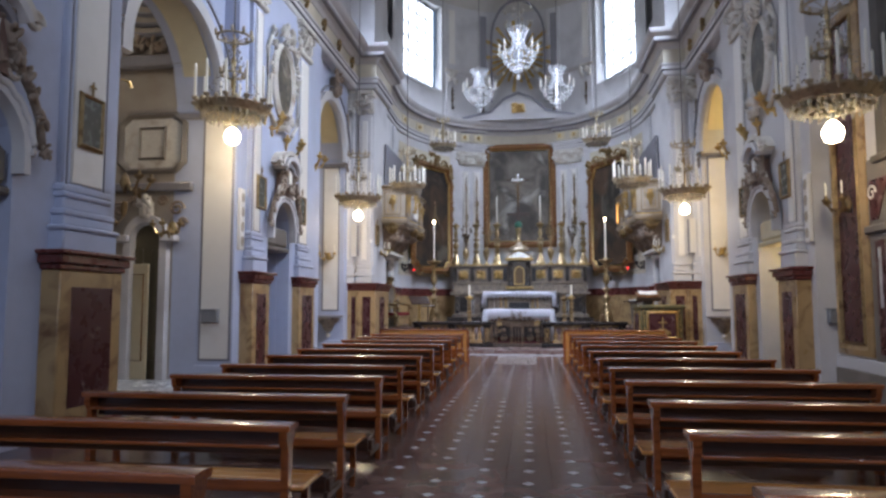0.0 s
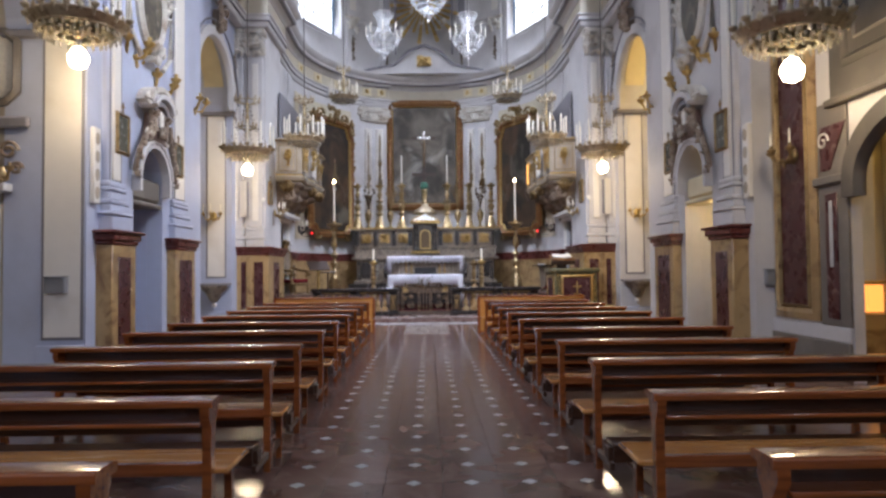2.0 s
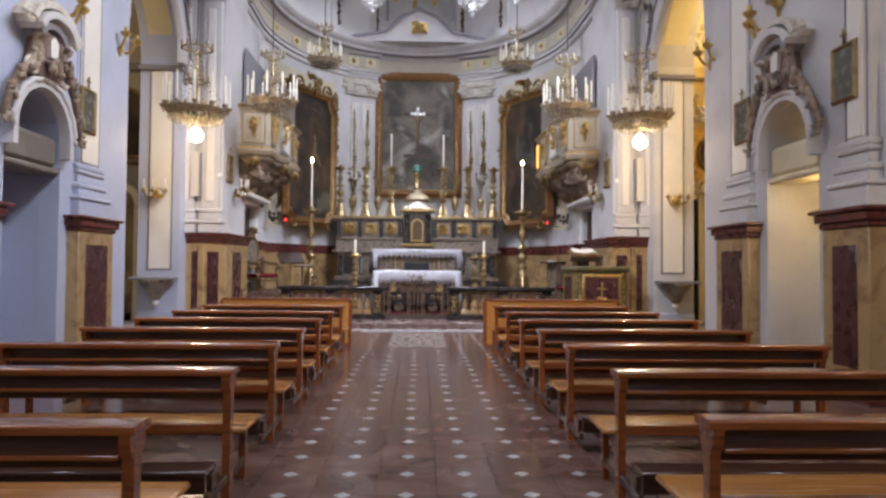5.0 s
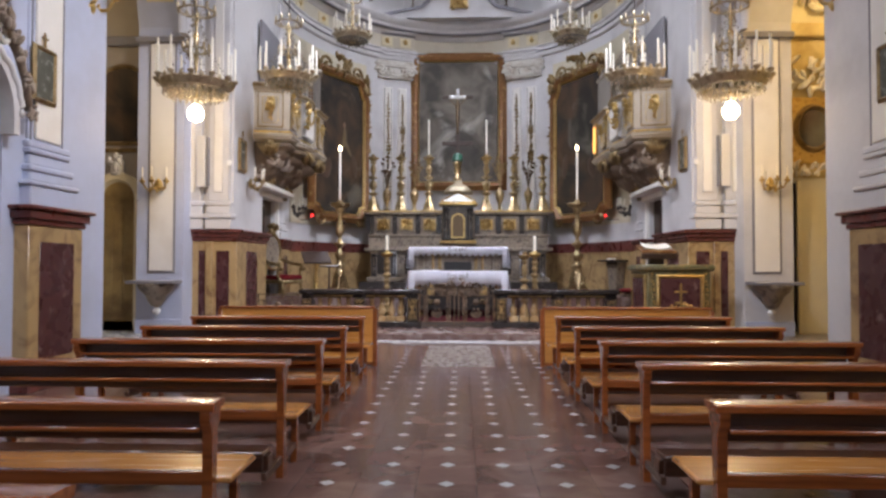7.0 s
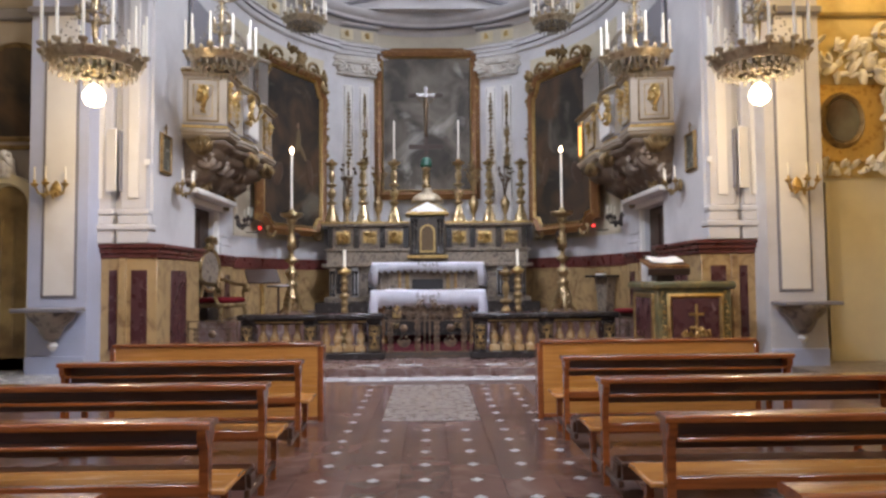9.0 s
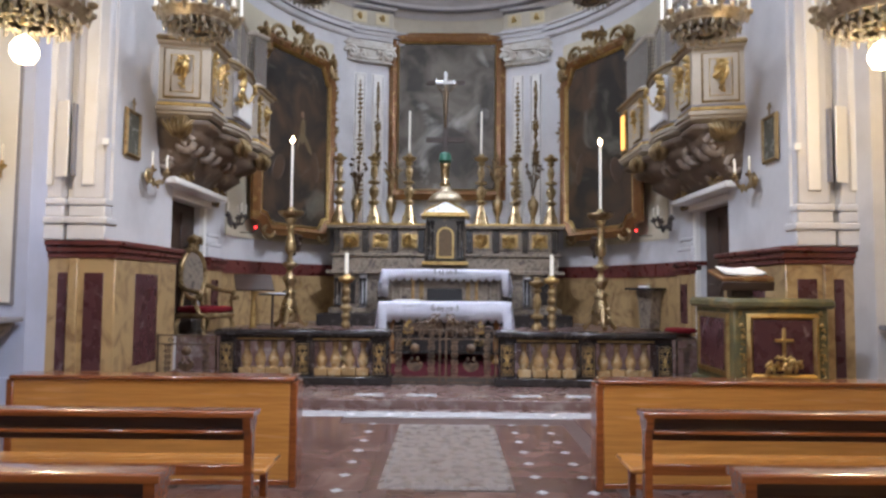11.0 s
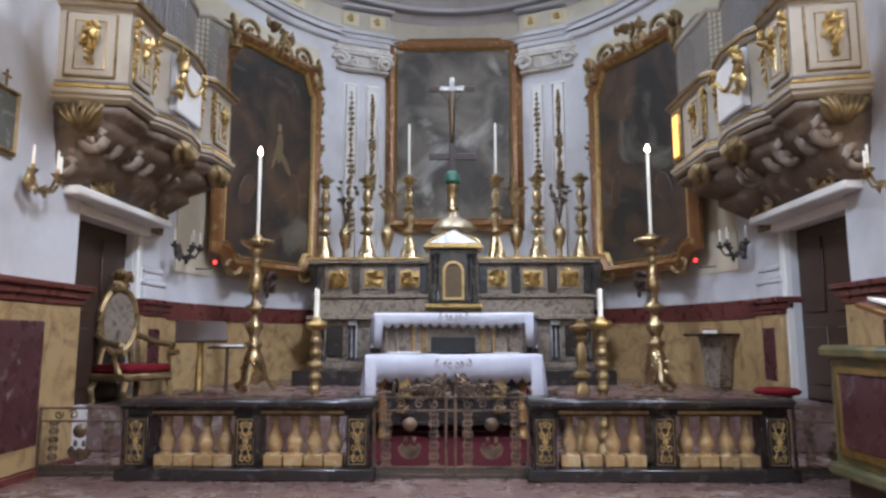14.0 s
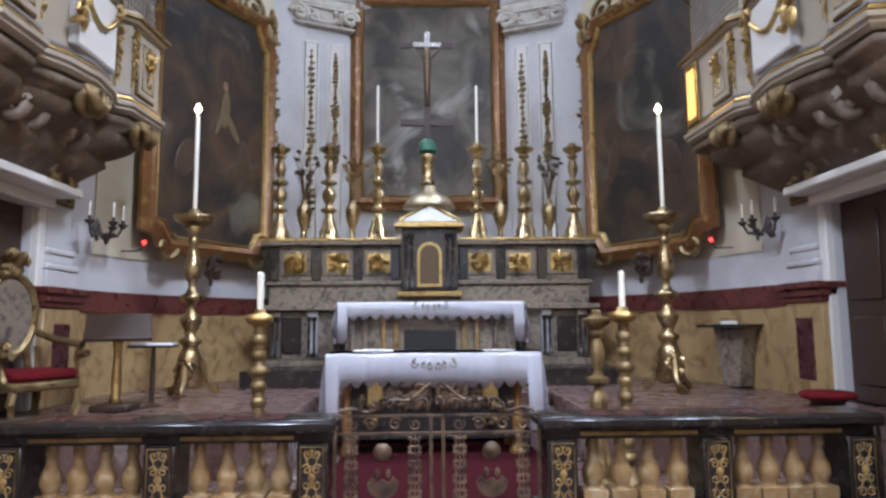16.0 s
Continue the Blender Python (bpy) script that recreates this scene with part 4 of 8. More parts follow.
# windows of the apse
for s, nm in ((-1, "window_1"), (1, "window_2")):
    x, y = apse_point(s * 60, 0.22)
    ob = tagged(new(nm), "tall bright apse window with dark glazing bars", "window", kind="structure")
    ob.matrix_basis = pose(x, y, 11.3, 0, 0, -s * 65)
    part("window_sill", box(-1.5, 1.5, -0.35, 0.1, -0.05, 0.08, 0.02), PLASTER, ob)
    for c in range(4):
        for r in range(6):
            px, pz = -1.32 + c * 0.66, 0.12 + r * 0.63
            part("pane", box(px + 0.03, px + 0.63, 0.0, 0.012, pz + 0.03, pz + 0.6), PANE, ob)
    for c in range(5):
        part("glazing_bar", box(-1.345 + c * 0.66, -1.295 + c * 0.66, -0.03, 0.03, 0.09, 4.0, 0.004), IRON, ob)
    for r in range(7):
        part("glazing_bar", box(-1.35, 1.35, -0.025, 0.025, 0.10 + r * 0.63, 0.14 + r * 0.63, 0.004), IRON, ob)

# ribs and string course on the upper apse wall
setting("trim_string_course", sweep([(0.0, 12.3), (0.1, 12.34), (0.14, 12.44), (0.0, 12.5)], [apse_point(a) for a in range(-42, 43, 7)]), PLASTER, "moulded string course on the upper apse wall")
for a in (-39, -20, 20, 39):
    x, y = apse_point(a, -0.05)
    ob = thing("apse_rib", x, y, 10.1, "plain plaster rib with a dark gilt drop on the apse wall", "pilaster", "apse ribs", rz=-a)
    part("rib", box(-0.3, 0.3, -0.05, 0.2, 0, 5.4, 0.02), PLASTER, ob)
    part("rib_panel", box(-0.16, 0.16, -0.066, -0.051, 2.6, 5.2, 0.006), GREY_LINE if abs(a) < 30 else PANEL_WHITE, ob)
    part("capital", leafy(box(-0.36, 0.36, -0.1, 0.1, 2.2, 2.35, 0.03), 0, -0.08, 1.95, 0.28, 0.2, 18, a + 50), STUCCO, ob)
    part("gilt_drop", leafy(tube([(0, -0.06, 1.5), (0, -0.06, 0.4)], 0.03, 6), 0, -0.06, 0.95, 0.06, 0.5, 40, a + 60), BRONZE, ob)
AX = -0.01      # axis of the altar

# ---- paintings of the apse ----
def frame_run(outline, w, d, material, parent, name="frame", rise=0.0, label=""):
    """A moulded picture frame along a closed outline in x and z."""
    sec = [(-w * 0.5, 0.0), (w * 0.5, 0.0), (w * 0.5, d * 0.45), (w * 0.2, d * 0.7), (0.0, d), (-w * 0.25, d * 0.75), (-w * 0.5, d * 0.3)]
    m = Matrix(((1, 0, 0, 0), (0, 0, -1, 0), (0, 1, 0, 0), (0, 0, 0, 1)))
    return part(name, sweep(sec, outline, closed=True, m=m), material, parent, label)


ob = thing("altar_painting", AX, 29.98, 0, "large dim altar painting of clouds and figures in a gilt frame", "painting")
part("canvas", box(-1.5, 1.5, -0.02, 0.03, 4.35, 8.85), PAINT_MAIN, ob, "clouded grey-brown oil painting")
frame_run([(-1.56, 4.3), (1.56, 4.3), (1.56, 8.9), (-1.56, 8.9)], 0.30, 0.16, FRAME_WOOD, ob, label="brown and gilt moulded frame")
frame_run([(-1.42, 4.44), (1.42, 4.44), (1.42, 8.76), (-1.42, 8.76)], 0.06, 0.10, GOLD, ob, "inner_slip")

for s in (-1, 1):
    p0, p1 = Vector(apse_point(s * 74, -0.1)), Vector(apse_point(s * 41, -0.1))
    mid = (p0 + p1) / 2 - Vector((s * 0.12, 0.05))
    rz = math.degrees(math.atan2(p1.y - p0.y, p1.x - p0.x))
    rz = rz if s < 0 else rz + 180
    ob = thing("side_painting", mid.x, mid.y, 0, "very dark old oil painting in a carved brown and gilt frame", "painting", "apse side paintings", rz=rz)
    h0, h1, w = 3.0, 7.55, 1.33
    ol = [(-w + 0.35, h0), (w - 0.35, h0), (w - 0.2, h0 + 0.25), (w, h0 + 0.3), (w, h1 - 0.5), (w - 0.12, h1 - 0.4), (w - 0.3, h1), (-w + 0.3, h1), (-w + 0.12, h1 - 0.4), (-w, h1 - 0.5), (-w, h0 + 0.3), (-w + 0.2, h0 + 0.25)]
    part("canvas", prism(ol, 0.04), PAINT_DARK, ob, "almost black oil painting with a pale figure")
    k = -s

    def daub(name, material, spots):
        """Flat painted shapes, each barely proud of the canvas."""
        for bx, bz, rx, rz_, tilt in spots:
            b = bmesh.new()
            bmesh.ops.create_uvsphere(b, u_segments=14, v_segments=8, radius=1)
            b.transform(Matrix.Translation((bx * k, -0.042, bz)) @ Matrix.Rotation(radians(tilt * k), 4, "Y") @ Matrix.Diagonal((rx, 0.004, rz_, 1)))
            part(name, b, material, ob, smooth=True)

    daub("painted_umber", UMBER, [(-0.62, 4.5, 0.2, 0.34, 20), (0.72, 4.7, 0.14, 0.4, -10)])
    if s < 0:
        daub("painted_mantle", ROBE, [(0.22, 5.55, 0.1, 0.34, 4), (0.36, 5.3, 0.075, 0.36, -36), (0.1, 5.3, 0.045, 0.26, 20)])
        daub("painted_head", FLESH, [(0.21, 5.98, 0.06, 0.09, 0)])
    frame_run(ol, 0.28, 0.2, FRAME_WOOD, ob, label="carved brown frame with gilt edges")
    frame_run([(x * 0.915, h0 + 0.12 + (z - h0) * 0.947) for x, z in ol], 0.1, 0.13, GOLD, ob, "inner_slip")
    part("crest", leafy(bmesh.new(), 0, -0.14, h1 + 0.25, 0.42, 0.28, 34, 4), OLD_GOLD, ob, "carved dull gilt crest")
    for k in (-1, 1):
        part("crest_scroll", tube([(k * 0.75 + px, -0.14, pz) for px, _, pz in scroll(0, h1 + 0.12, 0.28, 1.3, hand=k)], 0.05, 6), OLD_GOLD, ob)
        part("corner_leaf", leafy(bmesh.new(), k * 1.25, -0.12, h1 - 0.1, 0.14, 0.3, 14, 5), OLD_GOLD, ob)
        part("side_foliage", leafy(bmesh.new(), k * (w + 0.08), -0.1, 6.1, 0.08, 0.9, 26, 6), OLD_GOLD, ob)
        part("foot_scroll", tube([(k * 1.0 + px, -0.12, pz) for px, _, pz in scroll(0, h0 - 0.05, 0.24, 1.2, 2.0, hand=k)], 0.05, 6), OLD_GOLD, ob)
    part("bracket", leafy(box(-0.14, 0.14, -0.16, -0.03, h0 - 0.5, h0 - 0.18, 0.04), 0, -0.1, h0 - 0.35, 0.15, 0.2, 8, 2), DARK_WOOD, ob)
    lamp = thing("votive_lamp", s * 4.29, 25.9, 2.96, "small red votive lamp glowing beside the painting", "lamp", "votive lamps")
    part("bulb", blob(0.035), RED_LAMP, lamp)
    part("bracket_arm", tube([(0, 0, -0.03), (s * 0.1, 0.06, -0.12), (s * 0.42, 0.2, -0.1)], 0.012, 6), IRON, lamp)

# ---- high altar ----
ALT = 27.3   # front of the mensa
altar = thing("high_altar", AX, 28.2, PLAT_Z, "inlaid grey-brown marble high altar with gilt reliefs and tabernacle", "altar")


def apart(name, x0, x1, y0, y1, z0, z1, material, bevel=0.01, label="", parent=None):
    """A part of the altar, in world heights and depths."""
    return part(name, box(x0, x1, y0 - 28.2, y1 - 28.2, z0 - PLAT_Z, z1 - PLAT_Z, bevel), material, parent or altar, label)


apart("lower_step", -3.0, 3.0, 26.55, 29.2, PLAT_Z, 1.0, DARK_MARBLE)
apart("base", -2.9, 2.9, 27.55, 29.0, 1.0, 1.12, GREY_MARBLE)
apart("body", -2.8, 2.8, 27.7, 29.0, 1.12, 1.96, GREY_MARBLE)
apart("ledge", -2.98, 2.98, 27.5, 29.0, 1.96, 2.06, GREY_MARBLE, 0.02)
for x in (-2.62, -1.72, 1.72, 2.62):
    apart("niche_panel", x - 0.17 + (0.2 if x < 0 else -0.2), x + 0.17 + (0.2 if x < 0 else -0.2), 27.66, 27.72, 1.22, 1.84, DARK_MARBLE, 0.02, "dark marble niche")
for x in (-2.68, -2.05, -1.5, 1.5, 2.05, 2.68):
    apart("pilaster_block", x - 0.09, x + 0.09, 27.6, 27.72, 1.12, 1.96, WHITE_MARBLE if abs(x) == 2.05 else GREY_MARBLE, 0.012)
    for k in (-0.045, 0.045):
        part("colonnette", lathe([(0.045, 0), (0.045, 0.05), (0.028, 0.07), (0.024, 0.6), (0.045, 0.64), (0.045, 0.7)], 8, m=pose(x + k, 27.55 - 28.2, 1.16 - PLAT_Z)), DARK_MARBLE, altar)
# mensa
apart("mensa_front", -1.38, 1.38, 26.75, 27.7, 1.02, 1.92, GREY_MARBLE, 0.015)
# flat black panel, the recess's shade put into its colour
apart("mensa_niche", -0.42, 0.42, 26.72, 26.8, 1.2, 1.62, BLACK, 0.02, "flat black panel that stands for a recess's shade")
for x in (-1.25, -1.05, -0.75, 0.75, 1.05, 1.25):
    part("colonnette", lathe([(0.06, 0), (0.06, 0.06), (0.04, 0.1), (0.035, 0.7), (0.06, 0.76), (0.06, 0.84)], 10, m=pose(x, 26.68 - 28.2, 1.04 - PLAT_Z)), AMBER if abs(x) < 1 else GREY_MARBLE, altar)
for x in (-0.55, 0.55):
    apart("gilt_strip", x - 0.05, x + 0.05, 26.7, 26.76, 1.05, 1.85, OLD_GOLD)
# gradine with reliefs
apart("gradine_lower", -2.9, 2.9, 27.95, 29.0, 2.06, 2.42, GREY_MARBLE, 0.015)
apart("gradine_moulding", -2.96, 2.96, 27.88, 29.0, 2.42, 2.5, GREY_MARBLE, 0.02)
apart("gradine_body", -2.86, 2.86, 28.0, 29.0, 2.5, 3.14, GREY_MARBLE, 0.015)
apart("gradine_top", -3.04, 3.04, 27.85, 29.0, 3.14, 3.22, GREY_MARBLE, 0.02)
apart("gilt_edge", -3.06, 3.06, 27.83, 29.0, 3.22, 3.27, GOLD, 0.01)
rng = random.Random(4)
for i, x in enumerate((-2.42, -1.66, -0.92, 0.92, 1.66, 2.42)):
    fr = bmesh.new()
    box(x - 0.27, x + 0.27, 27.96 - 28.2, 28.01 - 28.2, 2.6 - PLAT_Z, 3.06 - PLAT_Z, 0.015, fr)
    pnl = part("relief_frame", fr, GREY_MARBLE, altar)
    part("relief", leafy(box(x - 0.2, x + 0.2, 27.945 - 28.2, 27.958 - 28.2, 2.66 - PLAT_Z, 3.0 - PLAT_Z, 0.004), x, 27.94 - 28.2, 2.83 - PLAT_Z, 0.14, 0.12, 22, i + 3), GOLD, pnl, "gilt relief scene")
for x in (-2.8, -2.05, -1.3, -0.62, 0.62, 1.3, 2.05, 2.8):
    apart("block", x - 0.08, x + 0.08, 27.94, 28.01, 2.52, 3.12, DARK_MARBLE, 0.012)
# tabernacle
tab = part("tabernacle", box(-0.5, 0.5, 27.72 - 28.2, 28.4 - 28.2, 2.3 - PLAT_Z, 3.42 - PLAT_Z, 0.02), TABERNACLE, altar, "dark marble tabernacle with a gilt door")
apart("tabernacle_foot", -0.58, 0.58, 27.66, 28.4, 2.2, 2.3, GOLD, 0.02)
door_pts = [(-0.17, 2.42), (0.17, 2.42), (0.17, 2.95)] + [(0.17 * math.cos(math.pi * i / 8), 2.95 + 0.17 * math.sin(math.pi * i / 8)) for i in range(1, 8)] + [(-0.17, 2.95)]
part("door", prism([(x, z - PLAT_Z) for x, z in door_pts], 0.03, m=pose(0, 27.715 - 28.2, 0)), BRONZE, tab)
part("door_frame", sweep([(0, 0), (0.05, 0), (0.05, 0.05), (0, 0.05)], [(x, z - PLAT_Z) for x, z in door_pts], closed=True, m=Matrix(((1, 0, 0, 0), (0, 0, -1, 27.70 - 28.2), (0, 1, 0, 0), (0, 0, 0, 1)))), GOLD, tab)
for x in (-0.42, -0.32, 0.32, 0.42):
    part("colonnette", lathe([(0.05, 0), (0.05, 0.05), (0.032, 0.08), (0.03, 0.88), (0.05, 0.94), (0.05, 1.0)], 10, m=pose(x, 27.67 - 28.2, 2.32 - PLAT_Z)), DARK_MARBLE, tab)
apart("tabernacle_cornice", -0.62, 0.62, 27.56, 28.4, 3.42, 3.5, GOLD, 0.02)
part("tabernacle_gable", prism([(-0.56, 3.5 - PLAT_Z), (0.56, 3.5 - PLAT_Z), (0.5, 3.62 - PLAT_Z), (0, 3.82 - PLAT_Z), (-0.5, 3.62 - PLAT_Z)], 0.6, m=pose(0, 28.25 - 28.2, 0)), SILVER, altar, "silvered gable with gilt trim")
bm = bmesh.new()
tube([(-0.54, 27.63 - 28.2, 3.56 - PLAT_Z), (0, 27.63 - 28.2, 3.84 - PLAT_Z), (0.54, 27.63 - 28.2, 3.56 - PLAT_Z)], 0.028, 6, bm)
tube([(-0.56, 27.63 - 28.2, 3.52 - PLAT_Z), (0.56, 27.63 - 28.2, 3.52 - PLAT_Z)], 0.022, 6, bm)
part("gable_trim", bm, GOLD, altar)
part("dome", lathe([(0.48, 3.82 - PLAT_Z), (0.46, 3.9 - PLAT_Z), (0.36, 4.02 - PLAT_Z), (0.22, 4.1 - PLAT_Z), (0.14, 4.14 - PLAT_Z), (0.12, 4.25 - PLAT_Z)], 20, m=pose(0, 28.0 - 28.2, 0)), PALE_GILT, altar, "small pale gilt dome", smooth=True)

# altar cross
cross = thing("altar_cross", AX - 0.02, 28.0, 4.25, "tall dark altar crucifix with a small bright silver centre", "crucifix")
part("stem", lathe([(0.12, 0), (0.15, 0.05), (0.08, 0.12), (0.11, 0.3), (0.1, 0.5), (0.15, 0.58), (0.05, 0.62)], 14), BRASS, cross, smooth=True)
part("crown", lathe([(0.13, 0.62), (0.17, 0.66), (0.15, 0.82), (0.1, 0.88), (0.0, 0.9)], 12), mat("green_enamel", (0.02, 0.10, 0.06), 0.35, var=0.3, scale=12), cross, "green enamel collar")
part("shaft", box(-0.06, 0.06, -0.03, 0.03, 0.88, 2.75, 0.008), DARK_WOOD, cross)
part("lower_arm", box(-0.5, 0.5, -0.025, 0.025, 1.14, 1.28, 0.01), DARK_WOOD, cross)
part("upper_arm", box(-0.5, 0.5, -0.025, 0.025, 2.66, 2.78, 0.01), DARK_WOOD, cross)
part("silver_arm", box(-0.27, 0.27, -0.05, -0.026, 2.67, 2.77, 0.012), SILVER, cross, "bright silver cross arm")
part("silver_head", box(-0.05, 0.05, -0.052, -0.0, 2.5, 2.98, 0.012), SILVER, cross, "bright silver cross head")
bm = bmesh.new()
lathe([(0.0, 1.5), (0.035, 1.52), (0.05, 1.8), (0.075, 2.05), (0.06, 2.2), (0.095, 2.42), (0.05, 2.5), (0.06, 2.6), (0.0, 2.68)], 10, bm, pose(0, -0.07, 0))
for k in (-1, 1):
    tube([(k * 0.05, -0.06, 2.42), (k * 0.18, -0.055, 2.56), (k * 0.27, -0.05, 2.66)], 0.02, 6, bm)
part("carved_figure", bm, BRONZE, cross, smooth=True)

# altar candlesticks and flower holders on the gradine
def candlestick(x, y, z, h, label, group, candle=0.0, lit=False, r=0.13, material=None):
    ob = thing("candlestick", x, y, z, label, "candlestick", group)
    prof = [(1.0, 0), (1.0, 0.03), (0.86, 0.05), (0.92, 0.1), (0.7, 0.14), (0.55, 0.2), (0.4, 0.25), (0.36, 0.28), (0.7, 0.3), (0.74, 0.325), (0.4, 0.34), (0.3, 0.37), (0.56, 0.42), (0.66, 0.47), (0.6, 0.5), (0.3, 0.54), (0.26, 0.56), (0.74, 0.58), (0.78, 0.605), (0.36, 0.62), (0.26, 0.65), (0.42, 0.69), (0.5, 0.74), (0.4, 0.79), (0.24, 0.83), (0.52, 0.85), (0.54, 0.865), (0.26, 0.88), (0.9, 0.92), (0.96, 0.945), (0.5, 0.955), (0.34, 0.965), (0.36, 0.99), (0.2, 1.0)]
    part("stem", lathe([(r * a, h * b_) for a, b_ in prof], 32, flute=0.09), material or BRASS, ob)
    for k in range(3):
        a = k * 2.094 + 0.5
        part("foot", blob(r * 0.42, None, pose(r * 0.95 * math.cos(a), r * 0.95 * math.sin(a), r * 0.3)), material or BRASS, ob, smooth=True)
    if candle:
        part("candle", lathe([(0.026, h), (0.026, h + candle * 0.97), (0.012, h + candle)], 10), WAX, ob, "white wax candle")
    if lit:
        part("flame", lathe([(0.0, h + candle), (0.035, h + candle + 0.04), (0.045, h + candle + 0.07), (0.012, h + candle + 0.14), (0.0, h + candle + 0.16)], 8), FLAME, ob)
    return ob


for x in (-2.82, -1.9, -0.98, 0.92, 1.82, 2.76):
    inner = abs(x) < 1
    candlestick(x, 28.35, 3.27, 1.9, "tall turned brass altar candlestick" + (" with a white candle" if inner else ""), "altar candlesticks", 1.15 if inner else 0, False, 0.185)


def flower_holder(x):
    ob = thing("flower_stand", x, 28.45, 3.27, "gilt vase with a stiff metal spray of leaves", "vase", "altar flower stands")
    part("vase", lathe([(0.13, 0), (0.13, 0.04), (0.05, 0.1), (0.05, 0.25), (0.12, 0.42), (0.15, 0.6), (0.12, 0.68), (0.05, 0.74), (0.07, 0.8), (0.0, 0.8)], 12), BRASS, ob, smooth=True)
    bm = bmesh.new()
    r_ = random.Random(int(x * 100))
    for _ in range(26):
        a, q = r_.uniform(-1, 1), r_.uniform(0.3, 1)
        p = (0.3 * a * q, -0.03 * r_.random(), 1.0 + 0.95 * q * (1 - 0.45 * abs(a)))
        tube([(0, 0, 0.75), (p[0] * 0.4, 0, 0.75 + (p[2] - 0.75) * 0.6), p], 0.006, 4, bm)
        blob(0.045, bm, pose(*p, r_.uniform(0, 90), r_.uniform(0, 90), 0) @ Matrix.Diagonal((1.4, 0.4, 0.9, 1)))
    part("spray", bm, OLD_GOLD if abs(x) < 2 else BRONZE, ob, "dull metal spray of leaves and flowers")


for x in (-2.38, -1.46, 1.36, 2.3):
    flower_holder(x)

# ---- linen-covered altar tables ----
def scalloped_cloth(name, x0, x1, y0, y1, z, drop_front, drop_side, label, n=17):
    """A linen cloth: flat top, front fall with a scalloped hem, longer falls at both ends."""
    ob = thing(name, (x0 + x1) / 2, y0, z, label, "tablecloth")
    w, d = (x1 - x0) / 2, y1 - y0
    bm = bmesh.new()
    t = 0.008
    cols = n * 8
    top, hem = [], []
    for i in range(cols + 1):
        x = -w + 2 * w * i / cols
        fold = 0.012 * math.sin(x * 7.3) + 0.008 * math.sin(x * 17 + 1)
        ph = (i % 8) / 8
        h = (drop_front if w - abs(x) > 0.17 else drop_side * 0.92) + 0.075 * abs(math.sin(math.pi * ph)) + 0.012 * math.sin(x * 3)
        top.append(bm.verts.new((x, 0, t)))
        hem.append((bm.verts.new((x, -0.02 - abs(fold), -0.04)), bm.verts.new((x, -0.025 + fold, -h))))
    backv = [bm.verts.new((-w + 2 * w * i / cols, d, t)) for i in range(cols + 1)]
    for i in range(cols):
        bm.faces.new((top[i], top[i + 1], backv[i + 1], backv[i]))
        bm.faces.new((top[i], top[i + 1], hem[i + 1][0], hem[i][0]))
        bm.faces.new((hem[i][0], hem[i + 1][0], hem[i + 1][1], hem[i][1]))
    for s in (-1, 1):
        prev = None
        m = 24
        for j in range(m + 1):
            y = d * j / m - (0.022 if j == 0 else 0)
            fold = 0.03 * math.sin(j * 1.1) + 0.015
            drop = drop_side * min(1, 0.58 + j * 0.1)
            ph = (j % 4) / 4
            a = bm.verts.new((s * w, y, t if j else -0.03))
            b_ = bm.verts.new((s * (w + 0.03 + fold * 0.4), y, -drop * 0.4))
            c = bm.verts.new((s * (w + 0.05 + fold), y, -drop - 0.03 * math.sin(math.pi * ph)))
            if prev:
                bm.faces.new((prev[0], a, b_, prev[1]))
                bm.faces.new((prev[1], b_, c, prev[2]))
            prev = (a, b_, c)
    bmesh.ops.solidify(bm, geom=bm.faces[:], thickness=0.004)
    part("linen", bm, CLOTH, ob, "white linen with a scalloped hem", smooth=True)
    bm = bmesh.new()
    for k in (-1, 1):
        for cx, r_, up in ((0.06, 0.045, 0.0), (0.13, 0.035, 0.02), (0.24, 0.05, 0.04)):
            tube([(k * cx + px, -0.045, -drop_front * 0.5 + up + pz) for px, _, pz in scroll(0, 0, r_, 1.1, 0.8 + cx * 9, hand=k, n=12)], 0.0065, 4, bm)
            blob(0.02, bm, pose(k * cx, -0.043, -drop_front * 0.5 + up + r_, 0, k * 40, 0) @ Matrix.Diagonal((1.7, 0.3, 0.7, 1)))
    part("embroidery", bm, LACE, ob, "small grey embroidered sprigs")
    return ob


table = thing("altar_table", AX, 24.15, STEP_Z, "carved wooden altar table with gilt blocks, covered in linen", "altar table")
part("tabletop", box(-1.30, 1.30, 0.03, 0.93, 1.16, 1.225, 0.01), FRAME_WOOD, table)
part("apron", box(-1.18, 1.18, 0.08, 0.12, 0.9, 1.158, 0.01), GREY_MARBLE, table)
for k in (-1, 1):
    bm = tube([(k * 0.32 + px * 1.0, 0.075, pz) for px, _, pz in scroll(0, 0.72, 0.14, 1.3, 0.6, hand=k)], 0.018, 6)
    leafy(bm, k * 0.32, 0.09, 0.72, 0.3, 0.1, 60, 3 + k)
    part("carved_scroll", bm, BELLY, table, "carved dark scrollwork")
    part("gilt_boss", leafy(bmesh.new(), k * 0.72, 0.06, 0.42, 0.1, 0.05, 12, 6), OLD_GOLD, table)
part("front_panel", box(-1.0, 1.0, 0.1, 0.14, 0.25, 0.898, 0.01), DARK_MARBLE, table)
part("lower_rail", box(-1.1, 1.1, 0.06, 0.16, 0.2, 0.249, 0.01), DARK_MARBLE, table)
